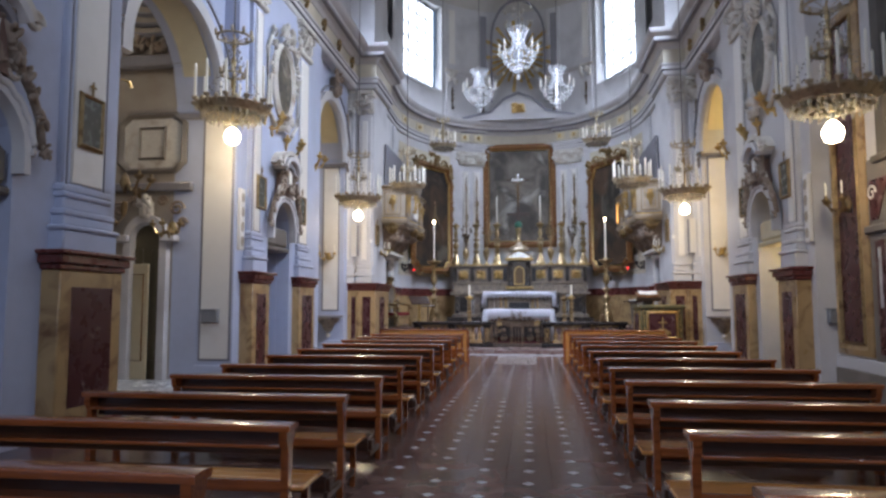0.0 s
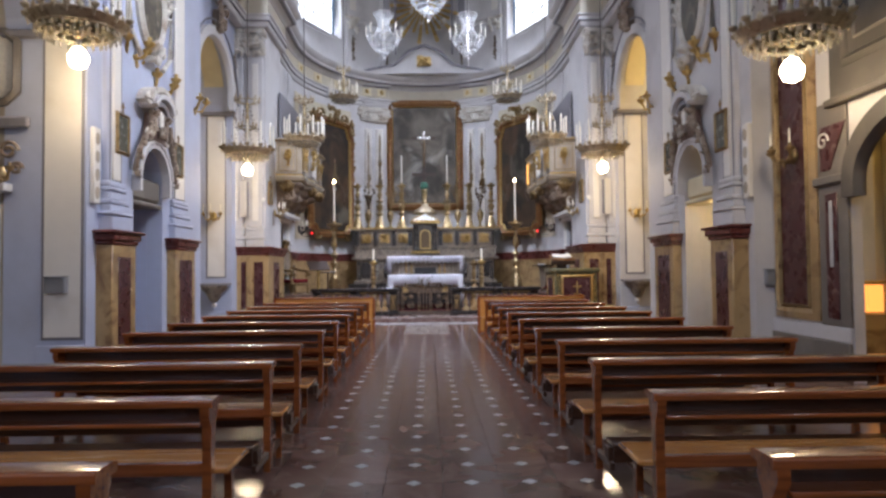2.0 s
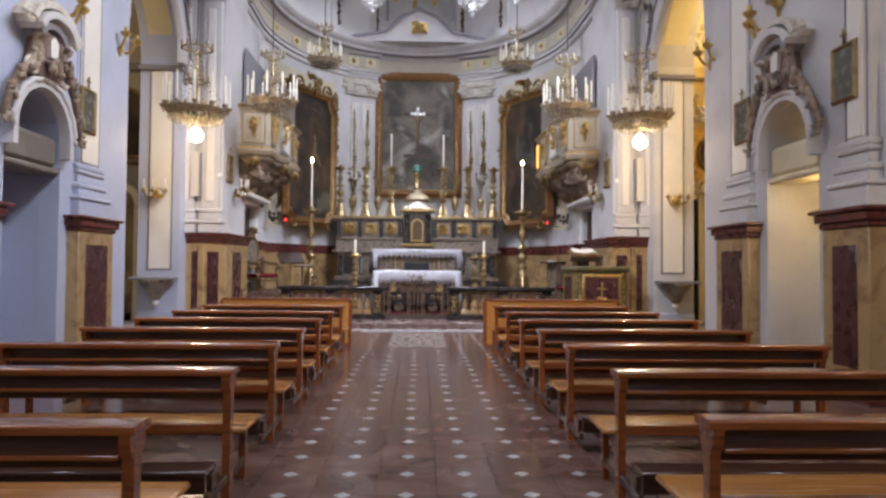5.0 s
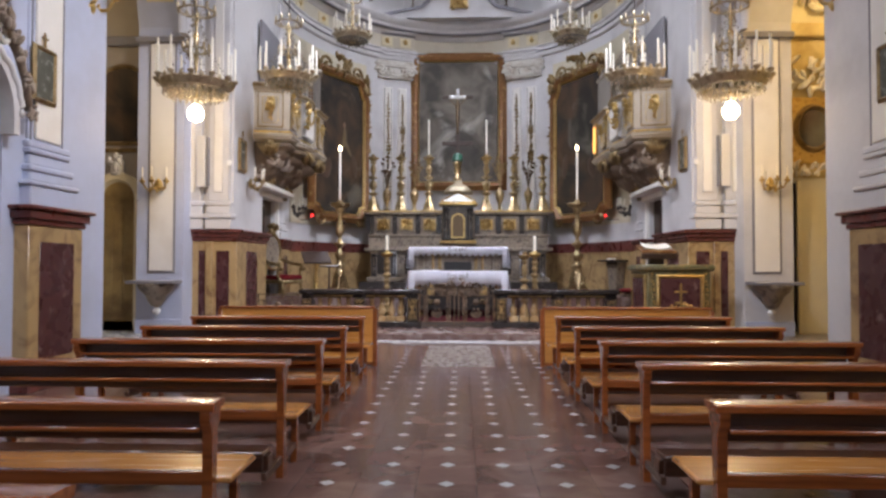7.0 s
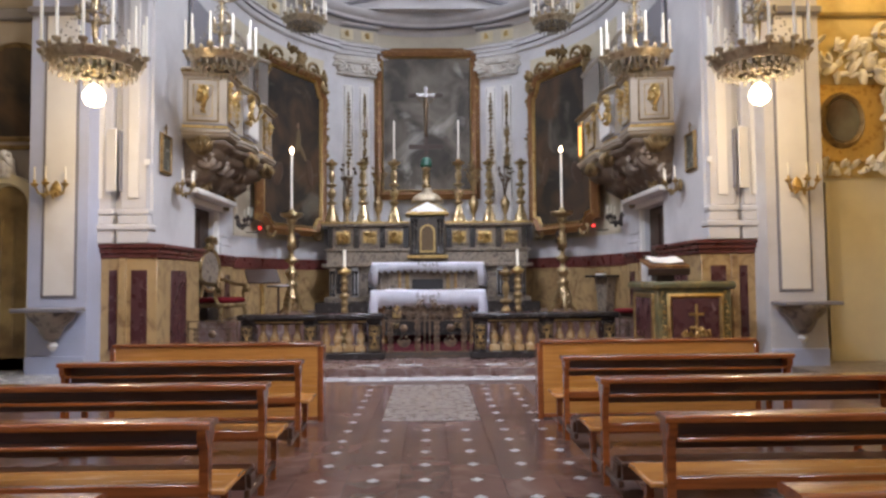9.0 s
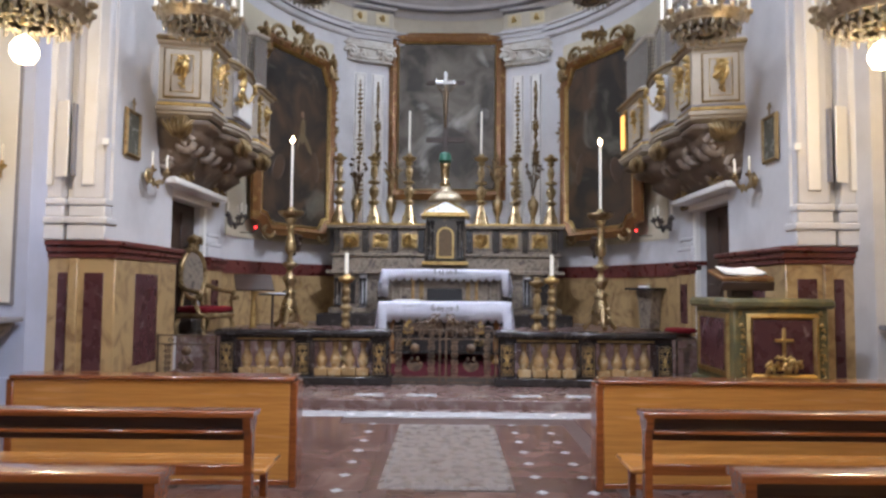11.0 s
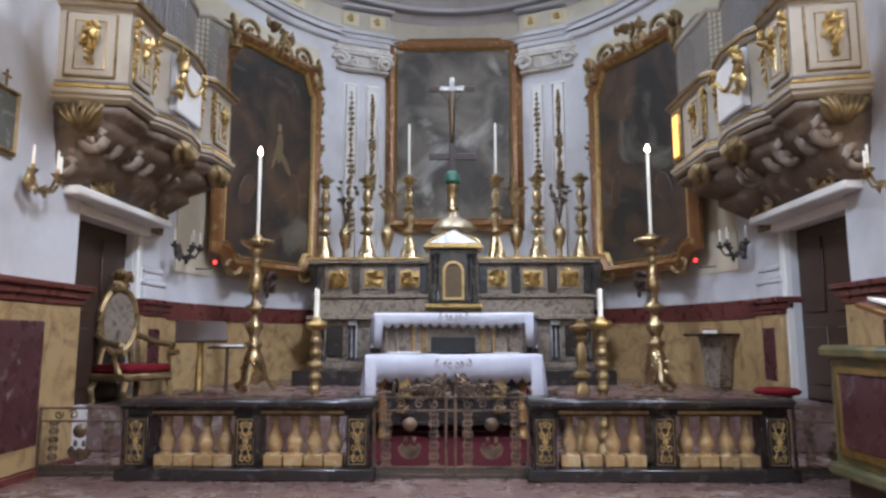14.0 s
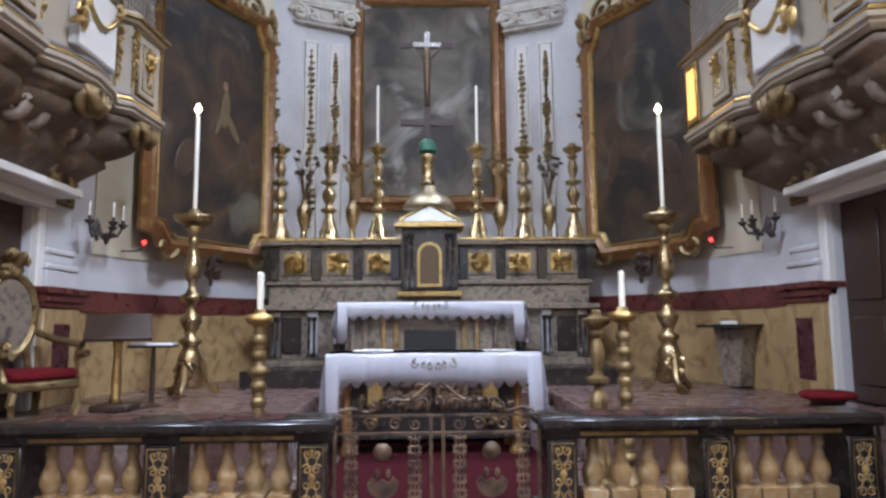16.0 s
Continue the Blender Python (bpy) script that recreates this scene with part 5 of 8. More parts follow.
for k in (-1, 1):
    part("gilt_block", box(k * 0.7 - 0.1, k * 0.7 + 0.1, -0.0, 0.098, 0.6, 0.9, 0.02), GOLD, table, "bright gilt block")
    for yy in (0.15, 0.78):
        part("leg", lathe([(0.1, 0), (0.1, 0.06), (0.06, 0.12), (0.09, 0.4), (0.05, 0.7), (0.09, 0.86), (0.09, 0.898)], 10, m=pose(k * 1.05, yy, 0)), FRAME_WOOD, table)
scalloped_cloth("altar_cloth", AX - 1.3, AX + 1.34, 24.12, 25.1, 1.352, 0.33, 1.2, "white linen altar cloth with a scalloped hem on the front table")
scalloped_cloth("mensa_cloth", AX - 1.48, AX + 1.5, 26.55, 27.5, 2.06, 0.2, 0.62, "white linen altar cloth with a scalloped hem on the high altar")
smallbox("mensa_slab", altar, GREY_MARBLE, -1.45, 1.45, 26.57 - 28.2, 27.5 - 28.2, 1.925 - PLAT_Z, 2.05 - PLAT_Z)
ob = thing("missal", AX - 0.75, 24.4, 1.363, "closed white missal lying on the altar cloth", "book")
part("cover", box(-0.25, 0.25, 0, 0.3, 0, 0.025, 0.006), PAPER, ob)
ob = thing("altar_card", AX + 0.85, 24.4, 1.363, "flat sheet lying on the altar cloth", "paper")
part("sheet", box(-0.2, 0.2, 0, 0.28, 0, 0.012, 0.003), PAPER, ob)
ob = tagged(new("carpet_strip"), "deep red carpet on the altar steps", "carpet")
part("landing_carpet", box(X(-1, 1.2), X(1, 1.2), 22.1, 25.03, STEP_Z, STEP_Z + 0.012, 0.004), CARPET, ob)
for i in range(3):
    z = STEP_Z + 0.203 * (i + 1)
    bm = bmesh.new()
    box(X(-1, 1.2), X(1, 1.2), 25.035 + 0.3 * i, 25.05 + 0.3 * i, z - 0.2, z + 0.012, 0.003, bm)
    box(X(-1, 1.2), X(1, 1.2), 25.05 + 0.3 * i, 25.335 + 0.3 * i + (0.9 if i == 2 else 0), z, z + 0.012, 0.003, bm)
    part("step_carpet", bm, CARPET, ob)

# ---- great standing candelabra ----
for s in (-1, 1):
    ob = thing("floor_candlestick", s * 3.37, 25.37, PLAT_Z, "tall brass floor candlestick with one burning white candle", "candlestick", "floor candlesticks")
    part("stem", lathe([(0.12, 0.12), (0.2, 0.16), (0.19, 0.3), (0.15, 0.45), (0.17, 0.52), (0.13, 0.62), (0.1, 0.7), (0.15, 0.76), (0.15, 0.8), (0.07, 0.84), (0.1, 0.95), (0.15, 1.04), (0.155, 1.1), (0.07, 1.17), (0.06, 1.28), (0.1, 1.32), (0.17, 1.36), (0.17, 1.4), (0.08, 1.44), (0.05, 1.52), (0.06, 1.6), (0.11, 1.66), (0.125, 1.74), (0.11, 1.86), (0.07, 2.02), (0.06, 2.12), (0.09, 2.16), (0.06, 2.2), (0.08, 2.28), (0.13, 2.36), (0.1, 2.4), (0.06, 2.56), (0.08, 2.6), (0.05, 2.64), (0.0, 2.64)], 18), BRASS, ob, smooth=True)
    part("candle", lathe([(0.03, 2.62), (0.03, 4.0), (0.012, 4.04)], 10), WAX, ob, "white wax candle")
    part("flame", lathe([(0.0, 4.04), (0.035, 4.08), (0.045, 4.11), (0.012, 4.18), (0.0, 4.2)], 8), FLAME, ob)
    part("leaf_collar", leafy(bmesh.new(), 0, -0.13, 0.38, 0.11, 0.1, 22, 3), BRASS, ob)
    part("drip_pan", lathe([(0.1, 2.38), (0.24, 2.45), (0.28, 2.5), (0.28, 2.54), (0.12, 2.56)], 20), BRASS, ob, smooth=True)
    for k in range(3):
        a = k * 2.094 + 0.5
        c, s_ = math.cos(a), math.sin(a)
        part("foot", tube([(0.08 * c, 0.08 * s_, 0.62), (0.2 * c, 0.2 * s_, 0.4), (0.22 * c, 0.22 * s_, 0.2), (0.38 * c, 0.38 * s_, 0.05), (0.4 * c, 0.4 * s_, 0.12)], 0.05, 7), BRASS, ob)
for x, y in ((-1.68, 22.4), (1.86, 22.5)):
    ob = thing("knopped_candlestick", x, y, STEP_Z, "gilt candlestick of stacked turned knops with a short white candle", "candlestick", "knopped candlesticks")
    prof = [(0.2, 0), (0.2, 0.05), (0.12, 0.12), (0.07, 0.2)]
    for q in range(9):
        z = 0.22 + q * 0.145
        w = 0.105 if q % 3 == 0 else 0.082
        prof += [(0.05, z), (w * 0.8, z + 0.025), (w, z + 0.065), (w * 0.8, z + 0.105), (0.05, z + 0.125), (0.066, z + 0.135)]
    bm = lathe(prof + [(0.05, 1.55), (0.06, 1.58)], 14)
    part("stem", bm, OLD_GOLD, ob, smooth=True)
    part("drip_pan", lathe([(0.06, 1.58), (0.13, 1.62), (0.14, 1.68), (0.06, 1.7), (0.05, 1.74)], 14), GOLD, ob, smooth=True)
    part("candle", lathe([(0.033, 1.74), (0.033, 2.08), (0.012, 2.1)], 10), WAX, ob)
candlestick(1.62, 22.6, STEP_Z, 1.72, "slim dark gilt processional candlestick", "knopped candlesticks", 0, False, 0.14, OLD_GOLD)

# ---- balustrade ----
def baluster():
    return lathe([(0.075, 0), (0.075, 0.11), (0.05, 0.12), (0.065, 0.15), (0.088, 0.22), (0.08, 0.28), (0.045, 0.36), (0.036, 0.42), (0.05, 0.44), (0.05, 0.47), (0.042, 0.48), (0.06, 0.52)], 14)


def balustrade(x0, x1, posts, label):
    y0, y1 = 21.32, 21.72
    ob = tagged(new("balustrade"), label, "balustrade", "communion rail")
    part("base", box(x0 - 0.05, x1 + 0.05, y0 - 0.04, y1 + 0.04, STEP_Z, 0.25, 0.015), DARK_MARBLE, ob)
    part("frieze", box(x0 + 0.02, x1 - 0.02, y0 + 0.05, y1 - 0.05, 0.78, 0.86, 0.006), DARK_MARBLE, ob)
    part("top_slab", box(x0 - 0.04, x1 + 0.04, y0 - 0.05, y1 + 0.05, 0.862, 0.965, 0.03), DARK_MARBLE, ob, "black marble top rail")
    for i, (pa, pb) in enumerate(zip(posts, posts[1:])):
        part("gilt_inlay", box(pa + 0.15, pb - 0.15, y0 + 0.044, y0 + 0.051, 0.805, 0.835, 0.002), INLAY, ob)
        n = 4
        for k in range(n):
            bx = pa + 0.16 + (pb - pa - 0.32) * (k + 0.5) / n
            b = part("baluster", baluster(), AMBER, ob, "turned amber marble baluster" if k == 0 and i == 0 else "", smooth=True)
            b.location = (bx, (y0 + y1) / 2, 0.252)
            part("foot_block", box(bx - 0.1, bx + 0.1, (y0 + y1) / 2 - 0.1, (y0 + y1) / 2 + 0.1, 0.2515, 0.37, 0.006), AMBER, ob)
        for k in range(3):
            xa = pa + 0.2 + (pb - pa - 0.4) * k / 3
            part("top_inlay", box(xa, xa + (pb - pa - 0.4) / 3 - 0.06, y0 + 0.06, y1 - 0.06, 0.965, 0.968), RED_MARBLE, ob)
    for p in posts:
        post = part("post", box(p - 0.12, p + 0.12, y0 + 0.02, y1 - 0.02, 0.25, 0.779, 0.008), DARK_MARBLE, ob)
        bm = bmesh.new()
        for q in range(4):
            for k in (-1, 1):
                tube([(p + k * 0.038 + px, y0 + 0.016, pz) for px, _, pz in scroll(0, 0.345 + 0.117 * q, 0.042, 1.3, 0.5 + 1.6 * (q % 2), hand=k)], 0.0065, 4, bm)
        fr = [(p - 0.09, 0.29), (p + 0.09, 0.29), (p + 0.09, 0.75), (p - 0.09, 0.75)]
        tube([(a, y0 + 0.016, c) for a, c in fr], 0.008, 4, bm, closed=True)
        tube([(p - 0.06, y0 + 0.014, 0.33), (p, y0 + 0.014, 0.52), (p + 0.06, y0 + 0.014, 0.33)], 0.008, 4, bm)
        tube([(p - 0.06, y0 + 0.014, 0.71), (p, y0 + 0.014, 0.52), (p + 0.06, y0 + 0.014, 0.71)], 0.008, 4, bm)
        blob(0.035, bm, pose(p, y0 + 0.014, 0.52) @ Matrix.Diagonal((1, 0.4, 1, 1)))
        part("gilt_scroll", bm, INLAY, post, "yellow inlaid scroll ornament")
    return ob


balustrade(-3.5, -0.85, [-3.36, -2.18, -0.99], "black marble communion rail with amber balusters and gilt inlay")
balustrade(0.84, 3.56, [0.99, 2.24, 3.42], "black marble communion rail with amber balusters and gilt inlay")


def iron_gate(x0, x1, y, z0, z1, label, crest):
    """A gate of bars, pierced rosettes and scrolls; each leaf carries a disc over a two-lobed bowl."""
    ob = thing("iron_gate", (x0 + x1) / 2, y, z0, label, "gate", "iron gates")
    w, h = (x1 - x0) / 2, z1 - z0
    stiles = (-1, -0.06, 0.06, 1) if crest else (-1, 1)
    for sx in stiles:
        part("stile", box(sx * w - 0.014, sx * w + 0.014, -0.014, 0.014, 0.0, h, 0.004), GATE_METAL, ob)
    for z in (0.04, 0.12, h - 0.15, h - 0.012):
        part("rail", box(-w, w, -0.011, 0.011, z - 0.011, z + 0.011, 0.003), GATE_METAL, ob)
    part("kick_plate", box(-w + 0.016, w - 0.016, -0.004, 0.004, 0.0, 0.118), IRON, ob)
    for l in (-1, 1) if crest else (0,):
        cx, half = l * w * 0.53, (w * 0.47 if crest else w)
        for gx in (-0.66, 0.66):
            for gz in (0.2, 0.32, 0.44, 0.56, 0.68):
                z = 0.12 + (h - 0.27) * (gz - 0.14) / 0.62
                rose = tube(ring_pts(0.034, 10), 0.009, 4, m=pose(cx + gx * half, 0, z, 90), closed=True)
                for q in range(4):
                    a = q * math.pi / 2 + 0.785
                    blob(0.022, rose, pose(cx + gx * half + 0.055 * math.cos(a), 0, z + 0.055 * math.sin(a)) @ Matrix.Diagonal((1, 0.4, 1, 1)))
                part("rosette", rose, GATE_METAL, ob)
            part("bar", tube([(cx + gx * half, 0, 0.04), (cx + gx * half, 0, h - 0.15)], 0.008, 5), GATE_METAL, ob)
        for k in (-1, 1):
            part("scroll", tube([(cx + k * 0.1 + px, 0, pz) for px, _, pz in scroll(0, h - 0.08, 0.055, 1.3, 0.6, hand=k)], 0.01, 5), GATE_METAL, ob)
            part("scroll", tube([(cx + k * 0.26 + px, 0, pz) for px, _, pz in scroll(0, h - 0.08, 0.05, 1.3, 2.6, hand=k)], 0.01, 5), GATE_METAL, ob)
        if crest:
            rise = [(l * w * (0.96 - 0.9 * u), 0, h + 0.02 + 0.2 * u * u + 0.025 * math.sin(u * 14)) for u in [q / 14 for q in range(15)]]
            part("crest_branch", leafy(tube(rise, 0.016, 6), l * w * 0.4, 0, h + 0.09, 0.3, 0.04, 30, 4 + l), GATE_METAL, ob, "crest of leafy metalwork")
            part("crest_scroll", tube([(l * 0.13 + px, 0, pz) for px, _, pz in scroll(0, h + 0.2, 0.075, 1.3, 2.5, hand=l)], 0.012, 5), GATE_METAL, ob)
        part("disc", lathe([(0.0, -0.02), (0.07, -0.018), (0.075, 0.0), (0.07, 0.018), (0.0, 0.02)], 16, m=pose(cx, -0.02, h * 0.66, 90)), GATE_METAL, ob, "dull bronze disc", smooth=True)
        bm = bmesh.new()
        bowl = [(0.125 * math.cos(math.pi * (1 + i / 10)), 0.12 * math.sin(math.pi * (1 + i / 10))) for i in range(11)] + [(0.085, 0.05), (0.05, 0.0), (0.0, 0.03), (-0.05, 0.0), (-0.085, 0.05)]
        prism([(cx + a, h * 0.38 + b_) for a, b_ in bowl], 0.03, bm, pose(0, 0.0, 0))
        for k in (-1, 1):
            blob(0.03, bm, pose(cx + k * 0.045, -0.02, h * 0.38 + 0.075) @ Matrix.Diagonal((0.8, 0.5, 1.4, 1)))
        part("bowl", bm, GATE_METAL, ob, "dull bronze bowl with two buds")
    return ob


iron_gate(-0.83, 0.82, 21.45, STEP_Z, 0.98, "double bronze-brown metal gate with scrolls, rosettes and bowls", True)
iron_gate(-4.5, -3.58, 21.5, STEP_Z, 0.86, "bronze-brown metal side gate with rosettes and a bowl", False)
iron_gate(3.66, 4.55, 21.5, STEP_Z, 0.86, "bronze-brown metal side gate with rosettes and a bowl", False)

# ---- choir balconies and side doors of the presbytery ----
def choir_front(s):
    """Plan of the balcony front, from the pier to the apse: (distance from axis, y)."""
    e = 0.75 if s > 0 else 0.1
    return [(4.75, 21.5), (4.4, 21.55), (3.93, 21.65), (3.93, 22.25), (4.08, 22.4), (3.92, 22.7), (3.84, 23.15), (3.9, 23.6), (4.05, 24.0), (3.88, 24.15), (3.84, 24.8 + e), (4.2, 25.05 + e), (4.75, 25.15 + e)]


for s in (-1, 1):
    ob = tagged(new("choir_balcony"), "cream and gilt bowed choir balcony on carved brackets with lattice", "balcony", "choir balconies")
    pts = [(X(s, d), y) for d, y in choir_front(s)]
    if s > 0:
        pts = pts[::-1]
    # the way runs so that its right side faces the nave axis

    def run(name, sec, material, label=""):
        return part(name, sweep(sec, pts), material, ob, label)

    run("parapet", [(-0.12, 4.52), (0.0, 4.52), (0.0, 5.55), (-0.12, 5.55)], DULL_CREAM, "cream panelled parapet")
    run("floor_moulding", [(-0.3, 4.32), (-0.06, 4.32), (0.0, 4.36), (0.05, 4.4), (0.05, 4.43), (0.085, 4.45), (0.09, 4.5), (0.02, 4.53), (-0.3, 4.53)], DULL_CREAM)
    run("gilt_line", [(0.0, 4.54), (0.035, 4.54), (0.035, 4.58), (0.0, 4.58)], GOLD)
    run("base_line", [(0.0, 4.6), (0.022, 4.6), (0.022, 4.625), (0.0, 4.625)], GREY_LINE)
    run("rail", [(-0.2, 5.55), (0.06, 5.55), (0.1, 5.62), (0.06, 5.7), (-0.2, 5.7)], DULL_CREAM)
    run("gilt_rail_line", [(0.06, 5.58), (0.12, 5.6), (0.12, 5.65), (0.06, 5.66)], OLD_GOLD)
    # soffit
    bm = bmesh.new()
    vs = [bm.verts.new((x, y, 4.34)) for x, y in pts] + [bm.verts.new((X(s, 4.97), y, 4.34)) for y in ((25.3, 21.5) if s < 0 else (21.5, 25.9))]
    bm.faces.new(vs)
    bmesh.ops.solidify(bm, geom=bm.faces[:], thickness=0.12)
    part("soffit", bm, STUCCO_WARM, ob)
    # panels, drops and garlands on the parapet
    segs = [((3.93, 21.7), (3.93, 22.2), "gilt"), ((4.68, 21.51), (4.03, 21.63), "gilt"), ((3.835, 22.66), (3.845, 23.62), "plain"), ((3.875, 24.2), (3.845, 24.78), "gilt"), ((3.9, 24.87 + (0.75 if s > 0 else 0.1)), (4.18, 25.04 + (0.75 if s > 0 else 0.1)), "gilt")]
    for (d0, y0), (d1, y1), kind in segs:
        a, b_ = Vector((X(s, d0), y0)), Vector((X(s, d1), y1))
        mid, ln = (a + b_) / 2, (b_ - a).length
        rz = math.degrees(math.atan2(b_.y - a.y, b_.x - a.x)) + (0 if s < 0 else 180)
        m = pose(mid.x, mid.y, 0, 0, 0, rz)
        # outward is the local -y
        pn = part("panel_frame", join(None, box(-ln / 2 + 0.04, ln / 2 - 0.04, -0.03, 0.02 if kind == "gilt" else 0.07, 4.66, 5.48, 0.012), m), OLD_GOLD if kind == "gilt" else PLASTER, ob)
        part("panel", join(None, box(-ln / 2 + 0.065, ln / 2 - 0.065, -0.042, -0.031, 4.685, 5.455, 0.006), m), DULL_CREAM if kind == "gilt" else PANEL_WHITE, pn)
        bm = bmesh.new()
        if kind == "gilt":
            tube([(a_, -0.045, c_) for a_, c_ in ((-ln * 0.26, 4.76), (ln * 0.26, 4.76), (ln * 0.26, 5.36), (-ln * 0.26, 5.36))], 0.012, 5, bm, closed=True)
            leafy(bm, 0, -0.05, 5.18, ln * 0.13, 0.13, 22, int(y0 * 3))
            leafy(bm, 0, -0.05, 4.94, ln * 0.06, 0.1, 10, int(y0 * 5))
            tube([(0, -0.045, 5.3), (0, -0.045, 4.82)], 0.014, 5, bm)
        else:
            tube([(ln * (-0.4 + 0.08 * i), -0.06, 5.3 - 0.25 * math.sin(math.pi * i / 10)) for i in range(11)], 0.03, 6, bm)
            leafy(bm, -s * ln * -0.46, -0.06, 5.15, 0.1, 0.3, 26, 4)
            leafy(bm, s * ln * -0.44, -0.06, 5.4, 0.07, 0.08, 8, 7)
        join(None, bm, m)
        part("gilt_ornament", bm, GOLD, pn, "carved gilt ornament")
    for d, y in ((3.92, 21.68), (3.92, 22.22), (4.02, 23.98), (3.88, 24.12)):
        bm = tube([(X(s, d - 0.03), y, 5.45), (X(s, d - 0.03), y, 4.7)], 0.012, 5)
        for q in range(9):
            leafy(bm, X(s, d - 0.03), y, 5.42 - 0.082 * q, 0.05 - 0.003 * q, 0.045, 4, q, (-s, 0))
        part("gilt_drop", bm, GOLD, ob)
    # gilt shells under the rim, each a fan of ribs on a rounded body
    for d, y, w in ((3.9, 21.98, 0.26), (3.84, 23.15, 0.28), (3.84, 24.5, 0.26)):
        bm = bmesh.new()
        bmesh.ops.create_icosphere(bm, subdivisions=2, radius=1, matrix=Matrix.Translation((X(s, d + 0.06), y, 4.2)) @ Matrix.Diagonal((0.13, w * 0.8, 0.2, 1)))
        for q in range(7):
            u = (q - 3) / 3
            tube([(X(s, d - 0.02), y + u * w * 0.25, 4.02), (X(s, d - 0.09), y + u * w * 0.7, 4.17), (X(s, d - 0.06), y + u * w, 4.33 - 0.05 * abs(u))], 0.03, 5, bm)
        if y < 22:   # the end shell faces the nave
            join(None, bm, pose(X(s, 4.36), 21.5, 0, 0, 0, 90 * s) @ pose(-X(s, d), -y, 0))
        part("gilt_shell", bm, OLD_GOLD, ob, "dull gilt carved shell below the rim", smooth=True)
    # swelling carved underside, drawn in towards the wall
    bm = bmesh.new()
    prev = None
    levels = [(0.97, 4.325), (1.02, 4.27), (0.98, 4.21), (0.86, 4.17), (0.88, 4.10), (0.80, 3.98), (0.63, 3.87), (0.6, 3.82), (0.61, 3.74), (0.48, 3.6), (0.33, 3.44), (0.28, 3.435), (0.05, 3.435)]
    for f, z in levels:
        row = [bm.verts.new((X(s, 4.96 + (d - 4.96) * f * (1 + 0.03 * math.sin(y * 9))), 23.0 + (y - 23.0) * ((0.42 + 0.58 * min(f, 1.0)) if y > 23 else (0.86 + 0.14 * f)), z)) for d, y in choir_front(s)]
        if prev:
            for i in range(len(row) - 1):
                bm.faces.new((prev[i], prev[i + 1], row[i + 1], row[i]))
        prev = row
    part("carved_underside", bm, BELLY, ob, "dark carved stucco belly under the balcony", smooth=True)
    for y in (21.85, 22.7, 23.55):
        bm = bmesh.new()
        for yy in (y - 0.16, y + 0.16):
            tube([(X(s, 4.3) + px, yy, pz) for px, _, pz in scroll(0, 3.98, 0.21, 1.6, 1.0)], 0.06, 7, bm)
            tube([(X(s, 4.62) + px, yy, pz) for px, _, pz in scroll(0, 3.66, 0.17, 1.4, 1.0)], 0.05, 7, bm)
        for q in range(5):
            bmesh.ops.create_icosphere(bm, subdivisions=2, radius=0.13, matrix=pose(X(s, 4.22 + 0.11 * q), y, 4.06 - 0.12 * q, 0, s * 40, 0) @ Matrix.Diagonal((0.8, 1.3, 0.6, 1)))
        part("console", bm, STUCCO_WARM, ob, "brown carved stucco scroll bracket", smooth=True)
    # lattice above the parapet
    scr = [(d + 0.08, y) for d, y in choir_front(s)][2:-2]
    bm = bmesh.new()
    for (d0, y0), (d1, y1) in zip(scr, scr[1:]):
        n = max(3, int(math.hypot(d1 - d0, y1 - y0) / 0.07))
        for k in range(n):
            f = k / n
            x, y = X(s, d0 + (d1 - d0) * f), y0 + (y1 - y0) * f
            h = 6.75 + 0.18 * math.sin((y - 21.3) * 2.2)
            tube([(x, y, 5.7), (x, y, h)], 0.011, 4, bm)
    for z in [5.78 + 0.09 * k for k in range(10)]:
        tube([(X(s, d), y, z) for d, y in scr], 0.009, 4, bm)
    part("lattice", bm, mat("lattice_wood", (0.26, 0.23, 0.20), 0.6, var=0.2, scale=9), ob, "grey wooden lattice screen")["kind"] = "stuff"
    part("lattice_top_rail", tube([(X(s, d), y, 6.75 + 0.18 * math.sin((y - 21.3) * 2.2)) for d, y in scr], 0.05, 6), DULL_CREAM, ob)
    # organ pipes or back wall behind the lattice
    smallbox("back_panel", ob, GREY_LINE, X(s, 4.6), X(s, 4.66), 21.7, 25.0, 4.4, 7.2)
    if s > 0:
        w = thing("lit_window_panel", X(s, 3.82), 25.3, 0, "small glowing amber panel at the end of the balcony", "panel", rz=-88)
        part("frame", box(-0.17, 0.17, -0.05, 0.0, 4.6, 5.5, 0.01), GOLD, w)
        part("lit_pane", box(-0.11, 0.11, -0.06, -0.051, 4.68, 5.4), WARM_PANE, w)

    # side door under the balcony
    dr = tagged(new("side_door"), "dark wooden sacristy door in a white stone frame", "door", "side doors")
    smallbox("door_leaf", dr, DARK_WOOD, X(s, 5.06), X(s, 5.1), 22.42, 24.08, PLAT_Z, 3.2, 0.01, "dark brown panelled leaf")
    for y in (22.85, 23.65):
        for z0, z1 in ((0.95, 1.75), (1.95, 3.0)):
            smallbox("door_panel", dr, DARK_WOOD, X(s, 5.03), X(s, 5.059), y - 0.28, y + 0.28, z0, z1, 0.012)
    for y in (22.28, 24.06):
        smallbox("jamb", dr, PANEL_WHITE, X(s, 5.3), X(s, 4.86), y, y + 0.16, PLAT_Z, 3.18, 0.015)
    smallbox("lintel", dr, PANEL_WHITE, X(s, 5.3), X(s, 4.8), 22.2, 24.3, 3.181, 3.32, 0.015)
